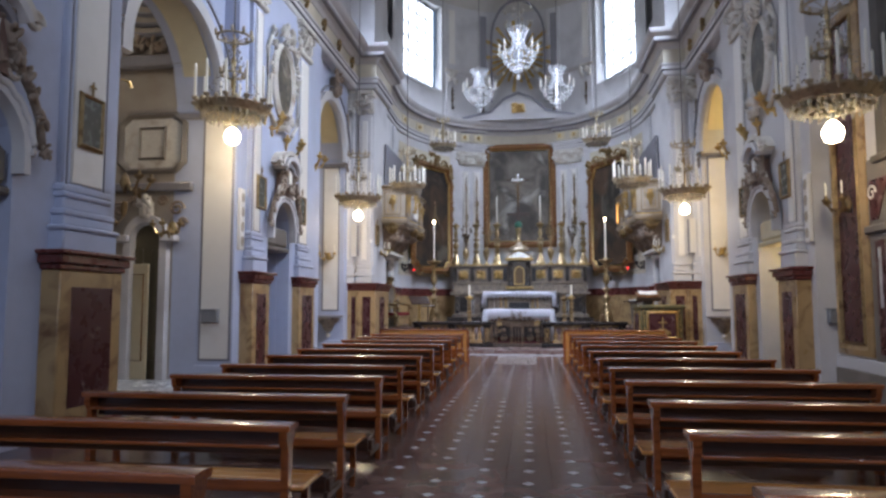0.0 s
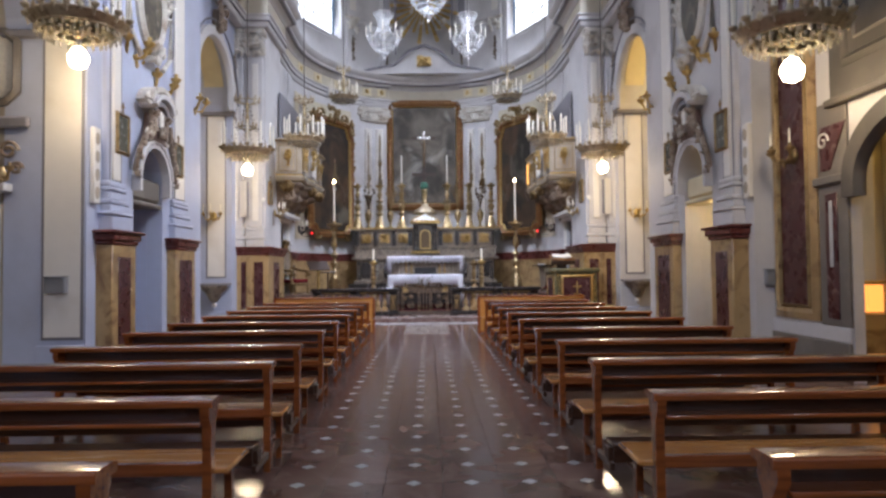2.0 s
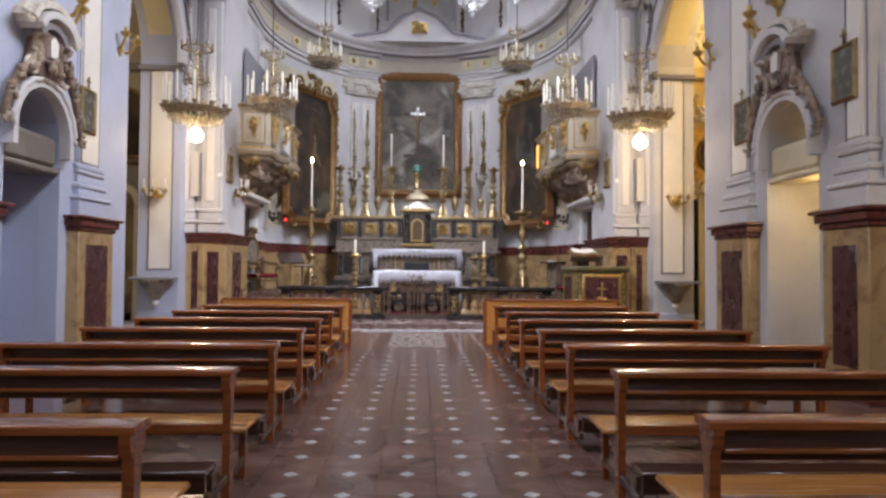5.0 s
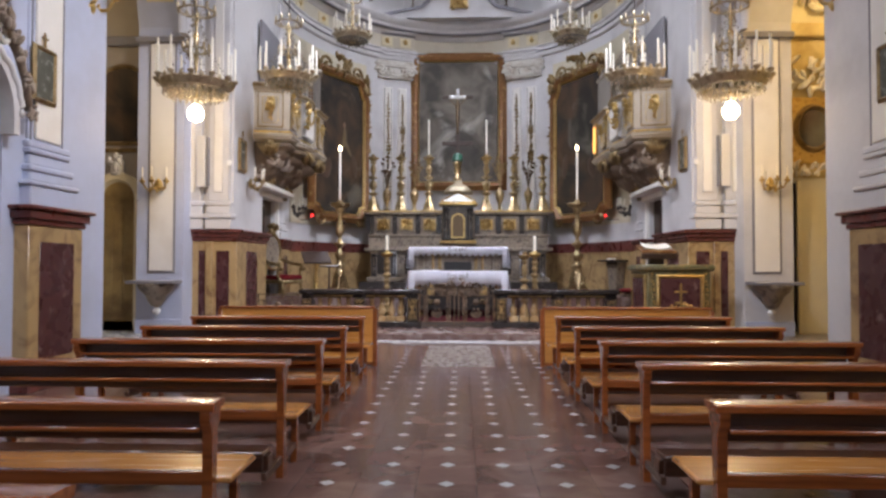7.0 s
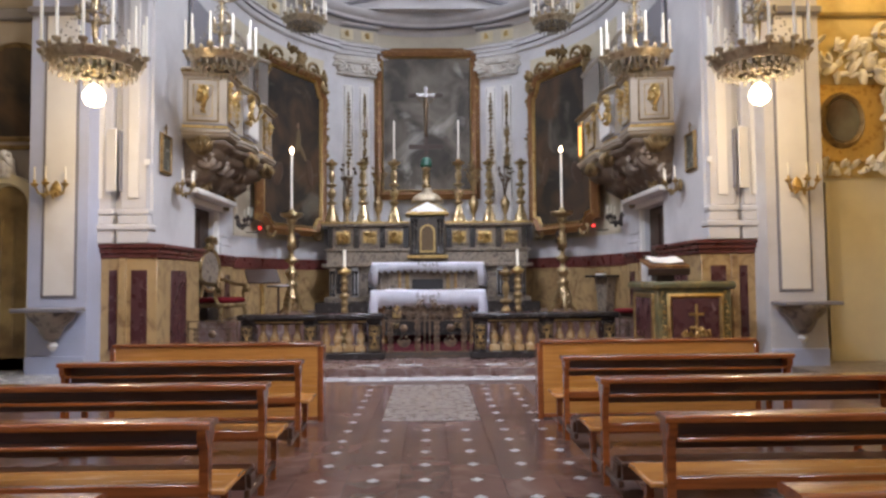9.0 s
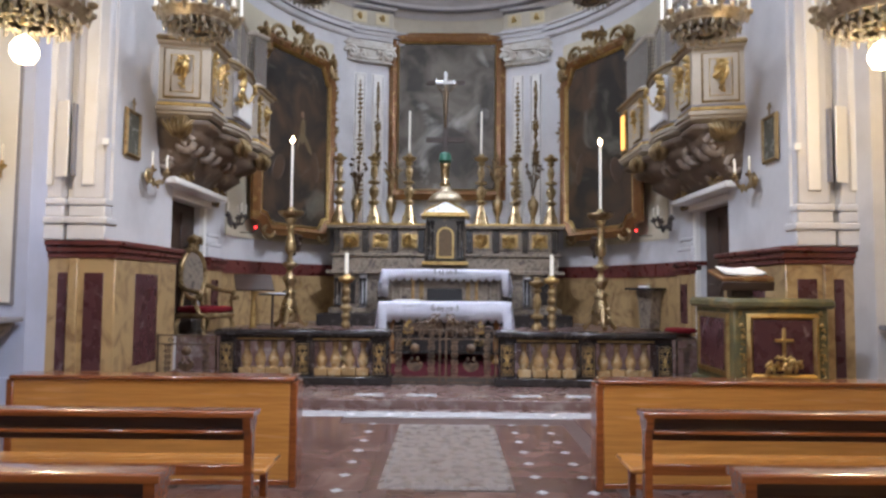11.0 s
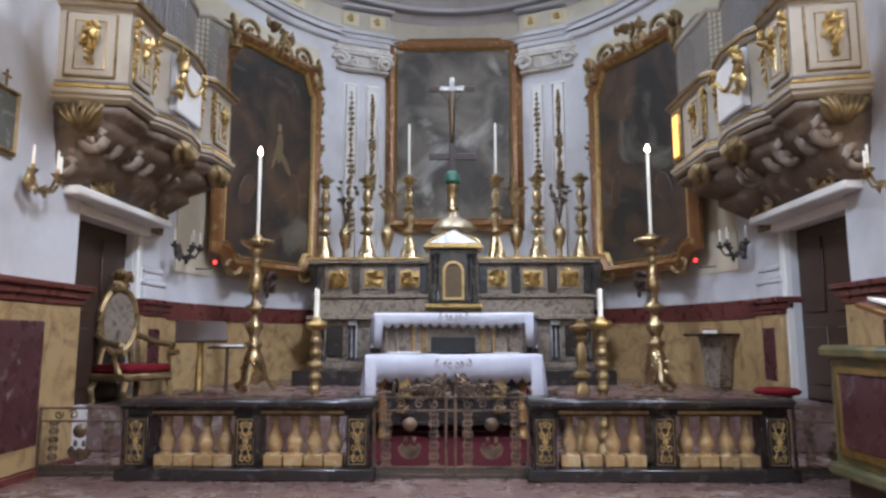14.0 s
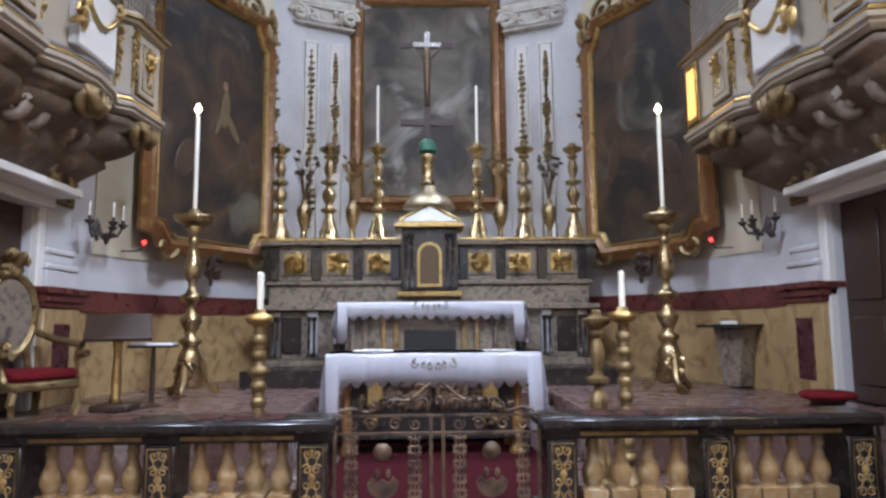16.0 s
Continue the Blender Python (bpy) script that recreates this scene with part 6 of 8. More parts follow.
    smallbox("shelf", dr, PANEL_WHITE, X(s, 5.0), X(s, 4.5), 21.8, 24.35, 3.32, 3.43, 0.02, "white stone shelf over the door")
    bm = bmesh.new()
    leafy(bm, X(s, 4.6), 22.3, 3.52, 0.3, 0.09, 16, 3, (-s, 0))
    leafy(bm, X(s, 4.6), 24.0, 3.52, 0.3, 0.09, 16, 5, (-s, 0))
    part("gilt_leaves", bm, OLD_GOLD, dr)

# ---- wall fittings ----
def station(s, y, z, d, facing):
    """A small framed picture hung on a pilaster."""
    ob = thing("framed_picture", X(s, d), y, z, "small dark glazed picture in a thin gilt frame with cross", "picture", "stations of the cross", rz=-90 * s if facing == "nave" else 0)
    part("picture", box(-0.19, 0.19, -0.02, 0.0, 0, 0.62), SLATE, ob)
    frame_run([(-0.2, -0.01), (0.2, -0.01), (0.2, 0.63), (-0.2, 0.63)], 0.06, 0.05, OLD_GOLD, ob)
    bm = box(-0.012, 0.012, -0.03, -0.01, 0.66, 0.84, 0.003)
    box(-0.06, 0.06, -0.03, -0.01, 0.76, 0.785, 0.003, bm)
    part("cross", bm, OLD_GOLD, ob)


for s in (-1, 1):
    for y, d in (((6.68 if s < 0 else 5.7), 5.12), (11.97, 5.1), (14.65, 5.18)):
        station(s, y, 3.55, d, "nave")
    station(s, 20.65, 3.55, 4.7, "nave")
    station(s, 24.5, 3.3, 4.84, "nave")


def sconce(x, y, z, rz, arms, label, candle=True, size=1.0, material=None):
    ob = thing("wall_sconce", x, y, z, label, "sconce", "wall sconces", rz=rz)
    bm = lathe([(0.0, -0.12), (0.06, -0.06), (0.09, 0.0), (0.06, 0.08), (0.0, 0.14)], 10, m=pose(0, -0.01, 0) @ Matrix.Diagonal((size, 0.5, size, 1)))
    part("backplate", bm, material or GOLD, ob, smooth=True)
    for k in range(arms):
        a = (k - (arms - 1) / 2) * 0.9
        e = Vector((math.sin(a) * 0.28 * size, -math.cos(a) * 0.28 * size, 0.1 * size))
        bm = tube([(0, -0.03, 0), (e.x * 0.4, e.y * 0.4, -0.09 * size), (e.x * 0.8, e.y * 0.8, -0.07 * size), (e.x, e.y, 0.04 * size)], 0.016 * size, 6)
        lathe([(0.02, 0.02), (0.05, 0.05), (0.055, 0.07), (0.02, 0.08), (0.02, 0.12)], 10, bm, pose(e.x, e.y, 0) @ Matrix.Diagonal((size, size, size, 1)))
        leafy(bm, e.x * 0.5, e.y * 0.5, -0.09 * size, 0.05 * size, 0.04 * size, 4, k)
        arm = part("arm", bm, material or GOLD, ob)
        if candle:
            part("candle", lathe([(0.014, 0.12 * size), (0.014, 0.12 * size + 0.2), (0.004, 0.13 * size + 0.2)], 8, m=pose(e.x, e.y, 0)), WAX, arm)
    return ob


for s in (-1, 1):
    rz = -90 * s
    sconce(X(s, 5.5), 12.75, 5.55, rz, 3, "gilt rococo wall sconce with three curling arms", False, 1.9)
    sconce(X(s, 5.5), 14.0, 5.25, rz, 3, "gilt rococo wall sconce with three curling arms", False, 1.9)
    sconce(X(s, 5.5), 15.9, 5.35, rz, 2, "gilt rococo wall sconce with curling arms", False, 1.7)
    sconce(X(s, 6.05), 19.68, 3.1, 0, 3, "gilt wall sconce with three candle arms on the chapel pier", True, 1.1)
    sconce(X(s, 4.66), 21.1, 3.3, rz, 3, "brass wall sconce with white candles on the pier", True, 1.1, BRASS)
    sconce(X(s, 4.72), 25.15, 3.05, rz, 4, "dark metal wall sconce with several arms", True, 1.2, IRON)
    if s < 0:
        sconce(X(s, 6.1), 10.38, 2.95, 0, 3, "dull brass wall sconce on the chapel pier", False, 1.2, BRASS)
    sconce(X(s, 5.04 if s < 0 else 5.46), 7.3 if s < 0 else 10.4, 3.2 if s < 0 else 3.15, rz, 2 if s < 0 else 3, "thin dark metal wall sconce with a candle", s > 0, 1.2, OLD_GOLD)

# cartouches over the wall niches, oval portraits
for s in (-1, 1):
    for yc in (13.37, 4.95 if s < 0 else 3.0):
        face = BAY if yc > 9 or s < 0 else WALL
        up = Matrix(((1, 0, 0, 0), (0, 0, 1, 0), (0, 1, 0, 0), (0, 0, 0, 1)))
        ob = thing("niche_cartouche", X(s, face), yc, 0, "brown-red tapered cartouche with curved pediment and leaves over a niche", "ornament", "niche cartouches", rz=-90 * s)
        arch = [(-0.72, 3.0)] + [(-0.72 * math.cos(math.pi * i / 12), 3.25 + 0.72 * math.sin(math.pi * i / 12)) for i in range(13)] + [(0.72, 3.0)]
        part("arch_moulding", sweep([(0, -0.16), (0.1, -0.16), (0.1, 0.0), (0, 0.0)], arch, m=up), PLASTER, ob)
        lip = [(-(0.73 + 0.025 * abs(math.sin(i * 0.785))) * math.cos(math.pi * i / 40), -0.16, 3.22 + (0.74 + 0.03 * abs(math.sin(i * 0.785))) * math.sin(math.pi * i / 40)) for i in range(41)]
        part("scalloped_edge", tube(lip, 0.042, 7), PLASTER, ob, "white scalloped stucco edge of the niche", smooth=True)
        part("tower", prism([(-0.36, 3.98), (0.36, 3.98), (0.27, 4.25), (0.2, 4.62), (-0.2, 4.62), (-0.27, 4.25)], 0.2), TOWER_RED, ob, "tapered brown-red body")
        part("tablet", prism([(-0.08, 4.28), (0.08, 4.28), (0.1, 4.5), (0, 4.57), (-0.1, 4.5)], 0.05, m=pose(0, -0.2, 0)), PANEL_WHITE, ob)
        part("tablet_leaf", leafy(bmesh.new(), 0, -0.24, 4.14, 0.16, 0.08, 14, 5), STUCCO_WARM, ob)
        for k in (-1, 1):
            side = [(k * 0.25, -0.16, 4.58), (k * 0.3, -0.2, 4.4), (k * 0.37, -0.2, 4.22), (k * 0.5, -0.2, 4.06), (k * 0.66, -0.18, 3.9), (k * 0.82, -0.16, 3.64), (k * 0.9, -0.14, 3.32)]
            part("side_scroll", tube(side, 0.065, 7, taper=0.7), STUCCO_WARM, ob, "brown curling edge", smooth=True)
            for q, (x, y, z) in enumerate(side):
                part("carved_leaf", leafy(bmesh.new(), x, y - 0.02, z, 0.07, 0.09, 7, q + 3), STUCCO_WARM, ob)
            part("volute", tube([(k * 0.4 + px, -0.18, pz) for px, _, pz in scroll(0, 4.06, 0.13, 1.5, hand=k)], 0.035, 6), STUCCO, ob)
        for r, z, o, m_ in ((0.46, 4.5, 0.34, PLASTER), (0.33, 4.47, 0.26, GREY_LINE), (0.57, 4.54, 0.3, STUCCO)):
            curve = [(-r * 1.06 * math.cos(math.pi * (0.1 + 0.8 * i / 12)), z + r * 0.85 * math.sin(math.pi * (0.1 + 0.8 * i / 12))) for i in range(13)]
            part("curved_pediment", sweep([(0, -o), (0.09, -o), (0.11, -o * 0.7), (0.11, 0.0), (0, 0.0)], curve, m=up), m_, ob)
        for k in (-1, 1):
            part("pediment_curl", tube([(k * 0.58 + px, -0.24, pz) for px, _, pz in scroll(0, 4.68, 0.12, 1.4, hand=k)], 0.04, 6), STUCCO, ob)
        # same hood twice: west shade and east warm light put into the colour
        hood = CHAPEL_STONE if s < 0 else PLASTER_CREAM
        part("niche_hood", box(-0.63, 0.63, 0.03, 0.48, 2.86, 3.3, 0.06), hood, ob, "hood inside the niche, coloured for its side's light")
        part("hood_rim", box(-0.645, 0.645, 0.0, 0.48, 2.76, 2.858, 0.03), hood, ob)
        oval = thing("oval_portrait", X(s, face), yc, 6.65, "dark oval portrait in a white stucco frame with foliage", "painting", "oval portraits", rz=-90 * s)
        pts = [(0.52 * math.cos(2 * math.pi * i / 28), 0.8 * math.sin(2 * math.pi * i / 28)) for i in range(28)]
        part("canvas", prism(pts, 0.05), PAINT_SMALL, oval)
        frame_run([(x * 1.08, z * 1.06) for x, z in pts], 0.14, 0.13, STUCCO, oval)
        bm = leafy(bmesh.new(), 0, -0.12, 1.05, 0.34, 0.2, 26, 2)
        for k in (-1, 1):
            leafy(bm, k * 0.72, -0.06, 0.4, 0.1, 0.6, 24, 5 + k)
            tube([(k * 0.62, -0.04, 1.0), (k * 0.95, -0.05, 0.5), (k * 0.9, -0.05, -0.8), (k * 0.5, -0.06, -1.15)], 0.05, 6, bm)
        leafy(bm, 0, -0.12, -1.0, 0.3, 0.16, 18, 4)
        part("carved_foliage", bm, STUCCO, oval)
    # arch mouldings with gilt keystones
    for a, b_, z0, spring, rise in (ARCH_NEAR[s], ARCH_FAR):
        r, mid = (b_ - a) / 2, (a + b_) / 2
        arch = [(-r, spring - 0.2)] + [(-r * math.cos(math.pi * i / 20), spring + rise * math.sin(math.pi * i / 20)) for i in range(21)] + [(r, spring - 0.2)]
        ob = thing("arch_moulding", X(s, WALL), mid, 0, "white plaster arch moulding with a carved keystone", "moulding", "chapel arches", rz=-90 * s)
        bm = sweep([(-0.02, -0.12), (0.22, -0.12), (0.28, -0.04), (0.28, 0.02), (-0.02, 0.02)], arch, m=Matrix(((1, 0, 0, 0), (0, 0, 1, 0), (0, 1, 0, 0), (0, 0, 0, 1))))
        part("archivolt", bm, PLASTER if spring > 3 else DARK_STONE, ob)
        if spring < 3:
            continue
        part("keystone", leafy(box(-0.16, 0.16, -0.26, 0.0, spring + rise - 0.08, spring + rise + 0.5, 0.05), 0, -0.22, spring + rise + 0.35, 0.3, 0.3, 26, 8), STUCCO_WARM, ob, "carved keystone")
        for k in (-1, 1):
            bx = k * (r * 0.9 + 0.26)
            bm = tube([(bx, -0.04, spring + 1.5), (bx, -0.04, spring - 0.6)], 0.022, 5)
            for q in range(22):
                leafy(bm, bx, -0.03, spring + 1.45 - 0.095 * q, 0.035 + 0.05 * abs(math.sin(q * 0.62)), 0.06, 5, q)
            part("foliage_drop", bm, STUCCO_WARM, ob, "carved brown foliage drop")
        soffit = [(-(r - 0.012) * math.cos(math.pi * (0.06 + 0.88 * i / 18)), spring + (rise - 0.012) * math.sin(math.pi * (0.06 + 0.88 * i / 18))) for i in range(19)]
        part("soffit_panel", sweep([(0.0, 0.2), (0.02, 0.2), (0.02, 0.75), (0.0, 0.75)], soffit, m=Matrix(((1, 0, 0, 0), (0, 0, 1, 0), (0, 1, 0, 0), (0, 0, 0, 1)))), PLASTER_CREAM, ob, "cream panel under the arch")
        archivolt_line = [(x * 1.12, spring + (z - spring) * 1.1) for x, z in arch[1:-1]]
        part("outer_bead", tube([(x, -0.13, z) for x, z in archivolt_line], 0.025, 6), GREY_LINE, ob)
        smallb = bmesh.new()
        for k in (-1, 1):
            box(k * r - 0.1, k * r + 0.1, -0.05, 0.98, spring - 0.32, spring - 0.2, 0.02, smallb)
        part("impost", smallb, GREY_LINE, ob)
    # jamb panels and brackets on the far chapel pier
    for y, lab in ((ARCH_FAR[1], "far"), (ARCH_NEAR[s][1], "near"))[:2 if s < 0 else 1]:
        ob = thing("jamb_panel", X(s, WALL), y, 0, "tall cream painted panel with a grey border on the pier", "panel", "pier panels")
        a, b_ = sorted((s * 0.16, s * 0.72) if lab == "far" else (s * -0.28, s * 0.36))
        zb = 1.35 if lab == "far" else 0.5
        part("border", box(a, b_, -0.02, 0.01, zb, 6.0, 0.006), GREY_LINE, ob)
        part("panel", box(a + 0.04, b_ - 0.04, -0.032, -0.021, zb + 0.04, 5.96, 0.006), PANEL_WHITE, ob)
        part("skirting", box(*(sorted((0.0, s * 0.95)) if lab == "far" else sorted((s * -0.31, s * 0.43))), -0.05, 0.0, 0, 0.42, 0.012), PLASTER_BLUE_CAST, ob)
    br = thing("stone_bowl_bracket", X(s, 6.0), ARCH_FAR[1] - 0.02, 1.0, "brown stone bowl bracket on the chapel pier", "bracket", "bowl brackets")
    part("bowl", lathe([(0.0, -0.34), (0.1, -0.3), (0.16, -0.2), (0.2, -0.1), (0.32, 0.02), (0.36, 0.1), (0.36, 0.14)], 18, m=pose(0, -0.16, 0)), GREY_MARBLE, br, smooth=True)
    part("shelf", box(-0.46, 0.46, -0.5, -0.02, 0.14, 0.2, 0.012), GREY_LINE, br)
    part("finial", lathe([(0.0, -0.5), (0.05, -0.46), (0.08, -0.4), (0.05, -0.34)], 10, m=pose(0, -0.12, 0)), PANEL_WHITE, br)
    bx = thing("offering_box", X(s, 5.65 if s < 0 else 5.95), (ARCH_NEAR[s][1] - 0.12) if s < 0 else 13.1, 1.22 if s < 0 else 1.25, "small grey metal offering box fixed to the wall", "box", "offering boxes", rz=0 if s < 0 else -90)
    part("body", box(-0.16, 0.16, -0.02, 0.12, 0, 0.24, 0.015), PLASTIC, bx)
    part("lid", box(-0.175, 0.175, -0.04, 0.13, 0.241, 0.262, 0.008), PLASTIC, bx)
bx = thing("offering_box", X(1, 5.4), 11.25, 1.22, "small grey metal offering box fixed to the wall", "box", "offering boxes", rz=-90)
part("body", box(-0.16, 0.16, -0.02, 0.12, 0, 0.24, 0.015), PLASTIC, bx)
part("lid", box(-0.175, 0.175, -0.04, 0.13, 0.241, 0.262, 0.008), PLASTIC, bx)

# red marble panels with gilt frame on the east wall
ob = tagged(thing("trim_marble", X(1, WALL), 10.53, 0, "tall red marble panel in a yellow marble frame", "panel", rz=-90), kind="structure")
part("panel", box(-0.37, 0.37, -0.03, 0.0, 0.95, 6.2, 0.008), RED_MARBLE, ob)
frame_run([(-0.48, 0.84), (0.48, 0.84), (0.48, 6.3), (-0.48, 6.3)], 0.2, 0.08, YELLOW_MARBLE, ob)
frame_run([(-0.385, 0.935), (0.385, 0.935), (0.385, 6.2), (-0.385, 6.2)], 0.035, 0.09, OLD_GOLD, ob, "inner_slip")
part("skirting", box(-0.72, 1.25, -0.06, 0.0, 0.0, 0.5, 0.012), CHAPEL_STONE, ob)
part("plinth_course", box(-0.72, 1.25, -0.04, 0.0, 0.5, 0.7, 0.01), PLASTER, ob)
ob = tagged(thing("trim_marble_strip", X(1, WALL), 9.62, 0, "narrow red marble strips on a grey pilaster beside the chapel arch", "panel", rz=-90), kind="structure")
part("grey_facing", box(-0.29, 0.36, -0.035, 0.0, 0.701, 3.75, 0.006), CHAPEL_STONE, ob)
part("panel", box(-0.12, 0.14, -0.05, -0.036, 0.8, 2.5, 0.006), RED_MARBLE, ob)
part("inner_strip", box(-0.03, 0.05, -0.058, -0.051, 1.5, 2.4, 0.003), WHITE_MARBLE, ob)
part("impost", box(-0.34, 0.4, -0.1, 0.0, 2.62, 2.74, 0.02), CHAPEL_STONE, ob)
part("spandrel_panel", prism([(-0.2, 2.82), (0.0, 2.82), (0.22, 3.2), (0.36, 3.42), (-0.2, 3.42)], 0.05), RED_MARBLE, ob, "red marble spandrel panel")
part("spandrel_scroll", tube([(-0.12 + px, -0.06, pz) for px, _, pz in scroll(0, 3.22, 0.13, 1.3)], 0.016, 5), PANEL_WHITE, ob)
ob = tagged(thing("trim_chapel_facing", X(1, WALL), 7.95, 0, "dark grey stone facing over the low chapel arch", "panel", rz=-90), kind="structure")
part("facing", box(-1.65, 1.85, -0.03, 0.0, 3.76, 8.4, 0.008), DARK_STONE, ob)
part("course", box(-1.67, 1.87, -0.12, 0.0, 3.65, 3.758, 0.02), DARK_STONE, ob)
frame_run([(-1.3, 4.2), (1.4, 4.2), (1.4, 7.6), (-1.3, 7.6)], 0.14, 0.09, DARK_STONE, ob, "panel_moulding")
frame_run([(-1.1, 4.45), (1.2, 4.45), (1.2, 7.35), (-1.1, 7.35)], 0.05, 0.06, CHAPEL_STONE, ob, "inner_moulding")
# pale tablets with oval medallions beside the pilasters
for s in (-1, 1):
    ob = thing("medallion_tablet", X(s, 5.2), 11.28, 2.62, "pale upright tablet with four grey oval medallions", "tablet", "medallion tablets", rz=-90 * s)
    part("board", box(-0.1, 0.1, -0.04, 0.03, 0, 1.2, 0.01), PANEL_WHITE, ob)
    for q in range(4):
        part("medallion", lathe([(0.0, 0.0), (0.066, 0.0), (0.06, 0.012), (0.0, 0.016)], 14, m=pose(0, -0.04, 0.17 + 0.285 * q, 90) @ Matrix.Diagonal((1, 1.5, 1, 1))), DULL_CREAM, ob)
# lit lamp inside the east niche
ob = thing("niche_lamp", X(1, 5.74), 12.78, 2.52, "small lit lamp hidden in the wall niche", "lamp")
part("bulb", blob(0.05, None, None, 2), BULB, ob, smooth=True)
part("holder", lathe([(0.03, 0.045), (0.035, 0.09), (0.03, 0.235)], 10), PLASTIC, ob)
d = bpy.data.lights.new("niche_lamp_light", "POINT")
d.energy, d.color, d.shadow_soft_size = 16, (1.0, 0.74, 0.36), 0.06
new("niche_lamp_light", d).location = (X(1, 5.66), 12.9, 2.48)
# small boards and switches on the great piers
for s in (-1, 1):
    ob = thing("wall_board", X(s, 5.27), 20.05, 3.1, "thin slanted white notice board standing off the pier", "board", "pier boards", rz=0)
    part("board", join(None, box(-0.1, 0.1, -0.12, -0.09, 0, 1.05, 0.006), pose(0, 0, 0, 0, 0, s * 20)), PANEL_WHITE, ob)
    part("edge", box(s * -0.09 - 0.02, s * -0.09 + 0.02, -0.08, 0.0, 0.02, 1.03, 0.006), GREY_LINE, ob)
    ob = thing("switch_box", X(s, 4.74), 20.04, 3.55, "small white plastic switch box", "switch", "switch boxes")
    part("body", box(-0.045, 0.045, -0.05, 0.0, 0, 0.1, 0.006), PAPER, ob)

# ---- chandeliers ----
def crystal_chandelier(x, y, z, r, label, group, top, n=10, bulb=True, power=0.0, crystal=0.5):
    """A hanging candle crown: gilt ring with prisms, sockets, white candles, upper crowns, stem, chain to the ceiling."""
    ob = thing("chandelier", x, y, z, label, "chandelier", group)
    bm = bmesh.new()
    tube(ring_pts(r, 28), 0.03 * r / 0.6, 6, bm, closed=True)
    lathe([(r * 1.0, 0.02), (r * 1.03, -0.02), (r * 0.98, -0.1 * r), (r * 0.9, -0.2 * r), (r * 0.87, -0.2 * r), (r * 0.95, -0.1 * r), (r * 0.98, 0.0), (r * 1.0, 0.02)], 36, bm)
    tube(ring_pts(r * 0.885, 28, -0.21 * r), 0.02, 6, bm, closed=True)
    tube(ring_pts(r * 0.5, 20, -0.36 * r), 0.016, 6, bm, closed=True)
    for k in range(n * 2):
        a = 2 * math.pi * k / (n * 2)
        c, s_ = math.cos(a), math.sin(a)
        if k % 2:
            tube([(r * 0.9 * c, r * 0.9 * s_, -0.2 * r), (r * 0.75 * c, r * 0.75 * s_, -0.3 * r), (r * 0.5 * c, r * 0.5 * s_, -0.36 * r)], 0.007, 4, bm)
        blob(0.03 + 0.025 * r, bm, pose(r * 1.04 * c, r * 1.04 * s_, 0.03, 0, 0, math.degrees(a)) @ Matrix.Diagonal((0.5, 1, 1.5, 1)))
    part("ring", bm, PALE_GILT, ob, "gilt openwork ring")
    bm = bmesh.new()
    for k in range(n * 4):
        a = 2 * math.pi * k / (n * 4)
        rr = r * (0.9 if k % 2 else 0.7)
        h = (-0.2 if k % 2 else -0.3) * r - 0.02
        lathe([(0.0, h - 0.1), (0.02, h - 0.06), (0.011, h), (0.0, h + 0.02)], 5, bm, pose(rr * math.cos(a), rr * math.sin(a), 0))
    for k in range(12):
        a = 2 * math.pi * k / 12
        for q in range(1, 11):
            u = q / 11
            rr = r * (0.95 * (1 - u) ** 1.6 + 0.1)
            blob(0.016, bm, pose(rr * math.cos(a), rr * math.sin(a), 2.1 * r * u), 1)
    for rr, h, m_ in ((0.8, -0.27, 30), (0.66, -0.32, 26), (0.5, -0.38, 20), (0.32, -0.41, 14)):
        for k in range(m_):
            a = 2 * math.pi * k / m_
            blob(0.032, bm, pose(r * rr * math.cos(a), r * rr * math.sin(a), r * h), 1)
    part("glass_drop", bm, CRYSTAL_WARM, ob, "hanging cut-glass drops")["kind"] = "stuff"
    for k in range(n):
        a = 2 * math.pi * (k + 0.5) / n
        c, s_ = math.cos(a) * r * 1.1, math.sin(a) * r * 1.1
        bm = tube([(c * 0.86, s_ * 0.86, -0.02), (c * 0.95, s_ * 0.95, -0.08), (c, s_, 0.02)], 0.014, 5)
        lathe([(0.02, 0.02), (0.055, 0.05), (0.06, 0.08), (0.03, 0.1)], 8, bm, pose(c, s_, 0))
        arm = part("candle_arm", bm, PALE_GILT, ob)
        part("candle", lathe([(0.023, 0.1), (0.021, 0.1 + 0.85 * r + 0.04), (0.007, 0.13 + 0.85 * r + 0.04)], 8, m=pose(c, s_, 0)), WAX, arm)
    bm = bmesh.new()
    for rr, zz in ((0.36 * r, 1.0 * r), (0.5 * r, 2.15 * r)):
        tube(ring_pts(rr, 16, zz), 0.022, 5, bm, closed=True)
        for k in range(10):
            a = 2 * math.pi * k / 10
            blob(0.045, bm, pose(rr * 1.06 * math.cos(a), rr * 1.06 * math.sin(a), zz + 0.05) @ Matrix.Diagonal((0.7, 0.7, 1.9, 1)))
            tube([(rr * math.cos(a), rr * math.sin(a), zz), (0.04 * math.cos(a), 0.04 * math.sin(a), zz - 0.12 * r)], 0.007, 4, bm)
    part("upper_crown", bm, PALE_GILT, ob, "small gilt leaf crowns on the stem")
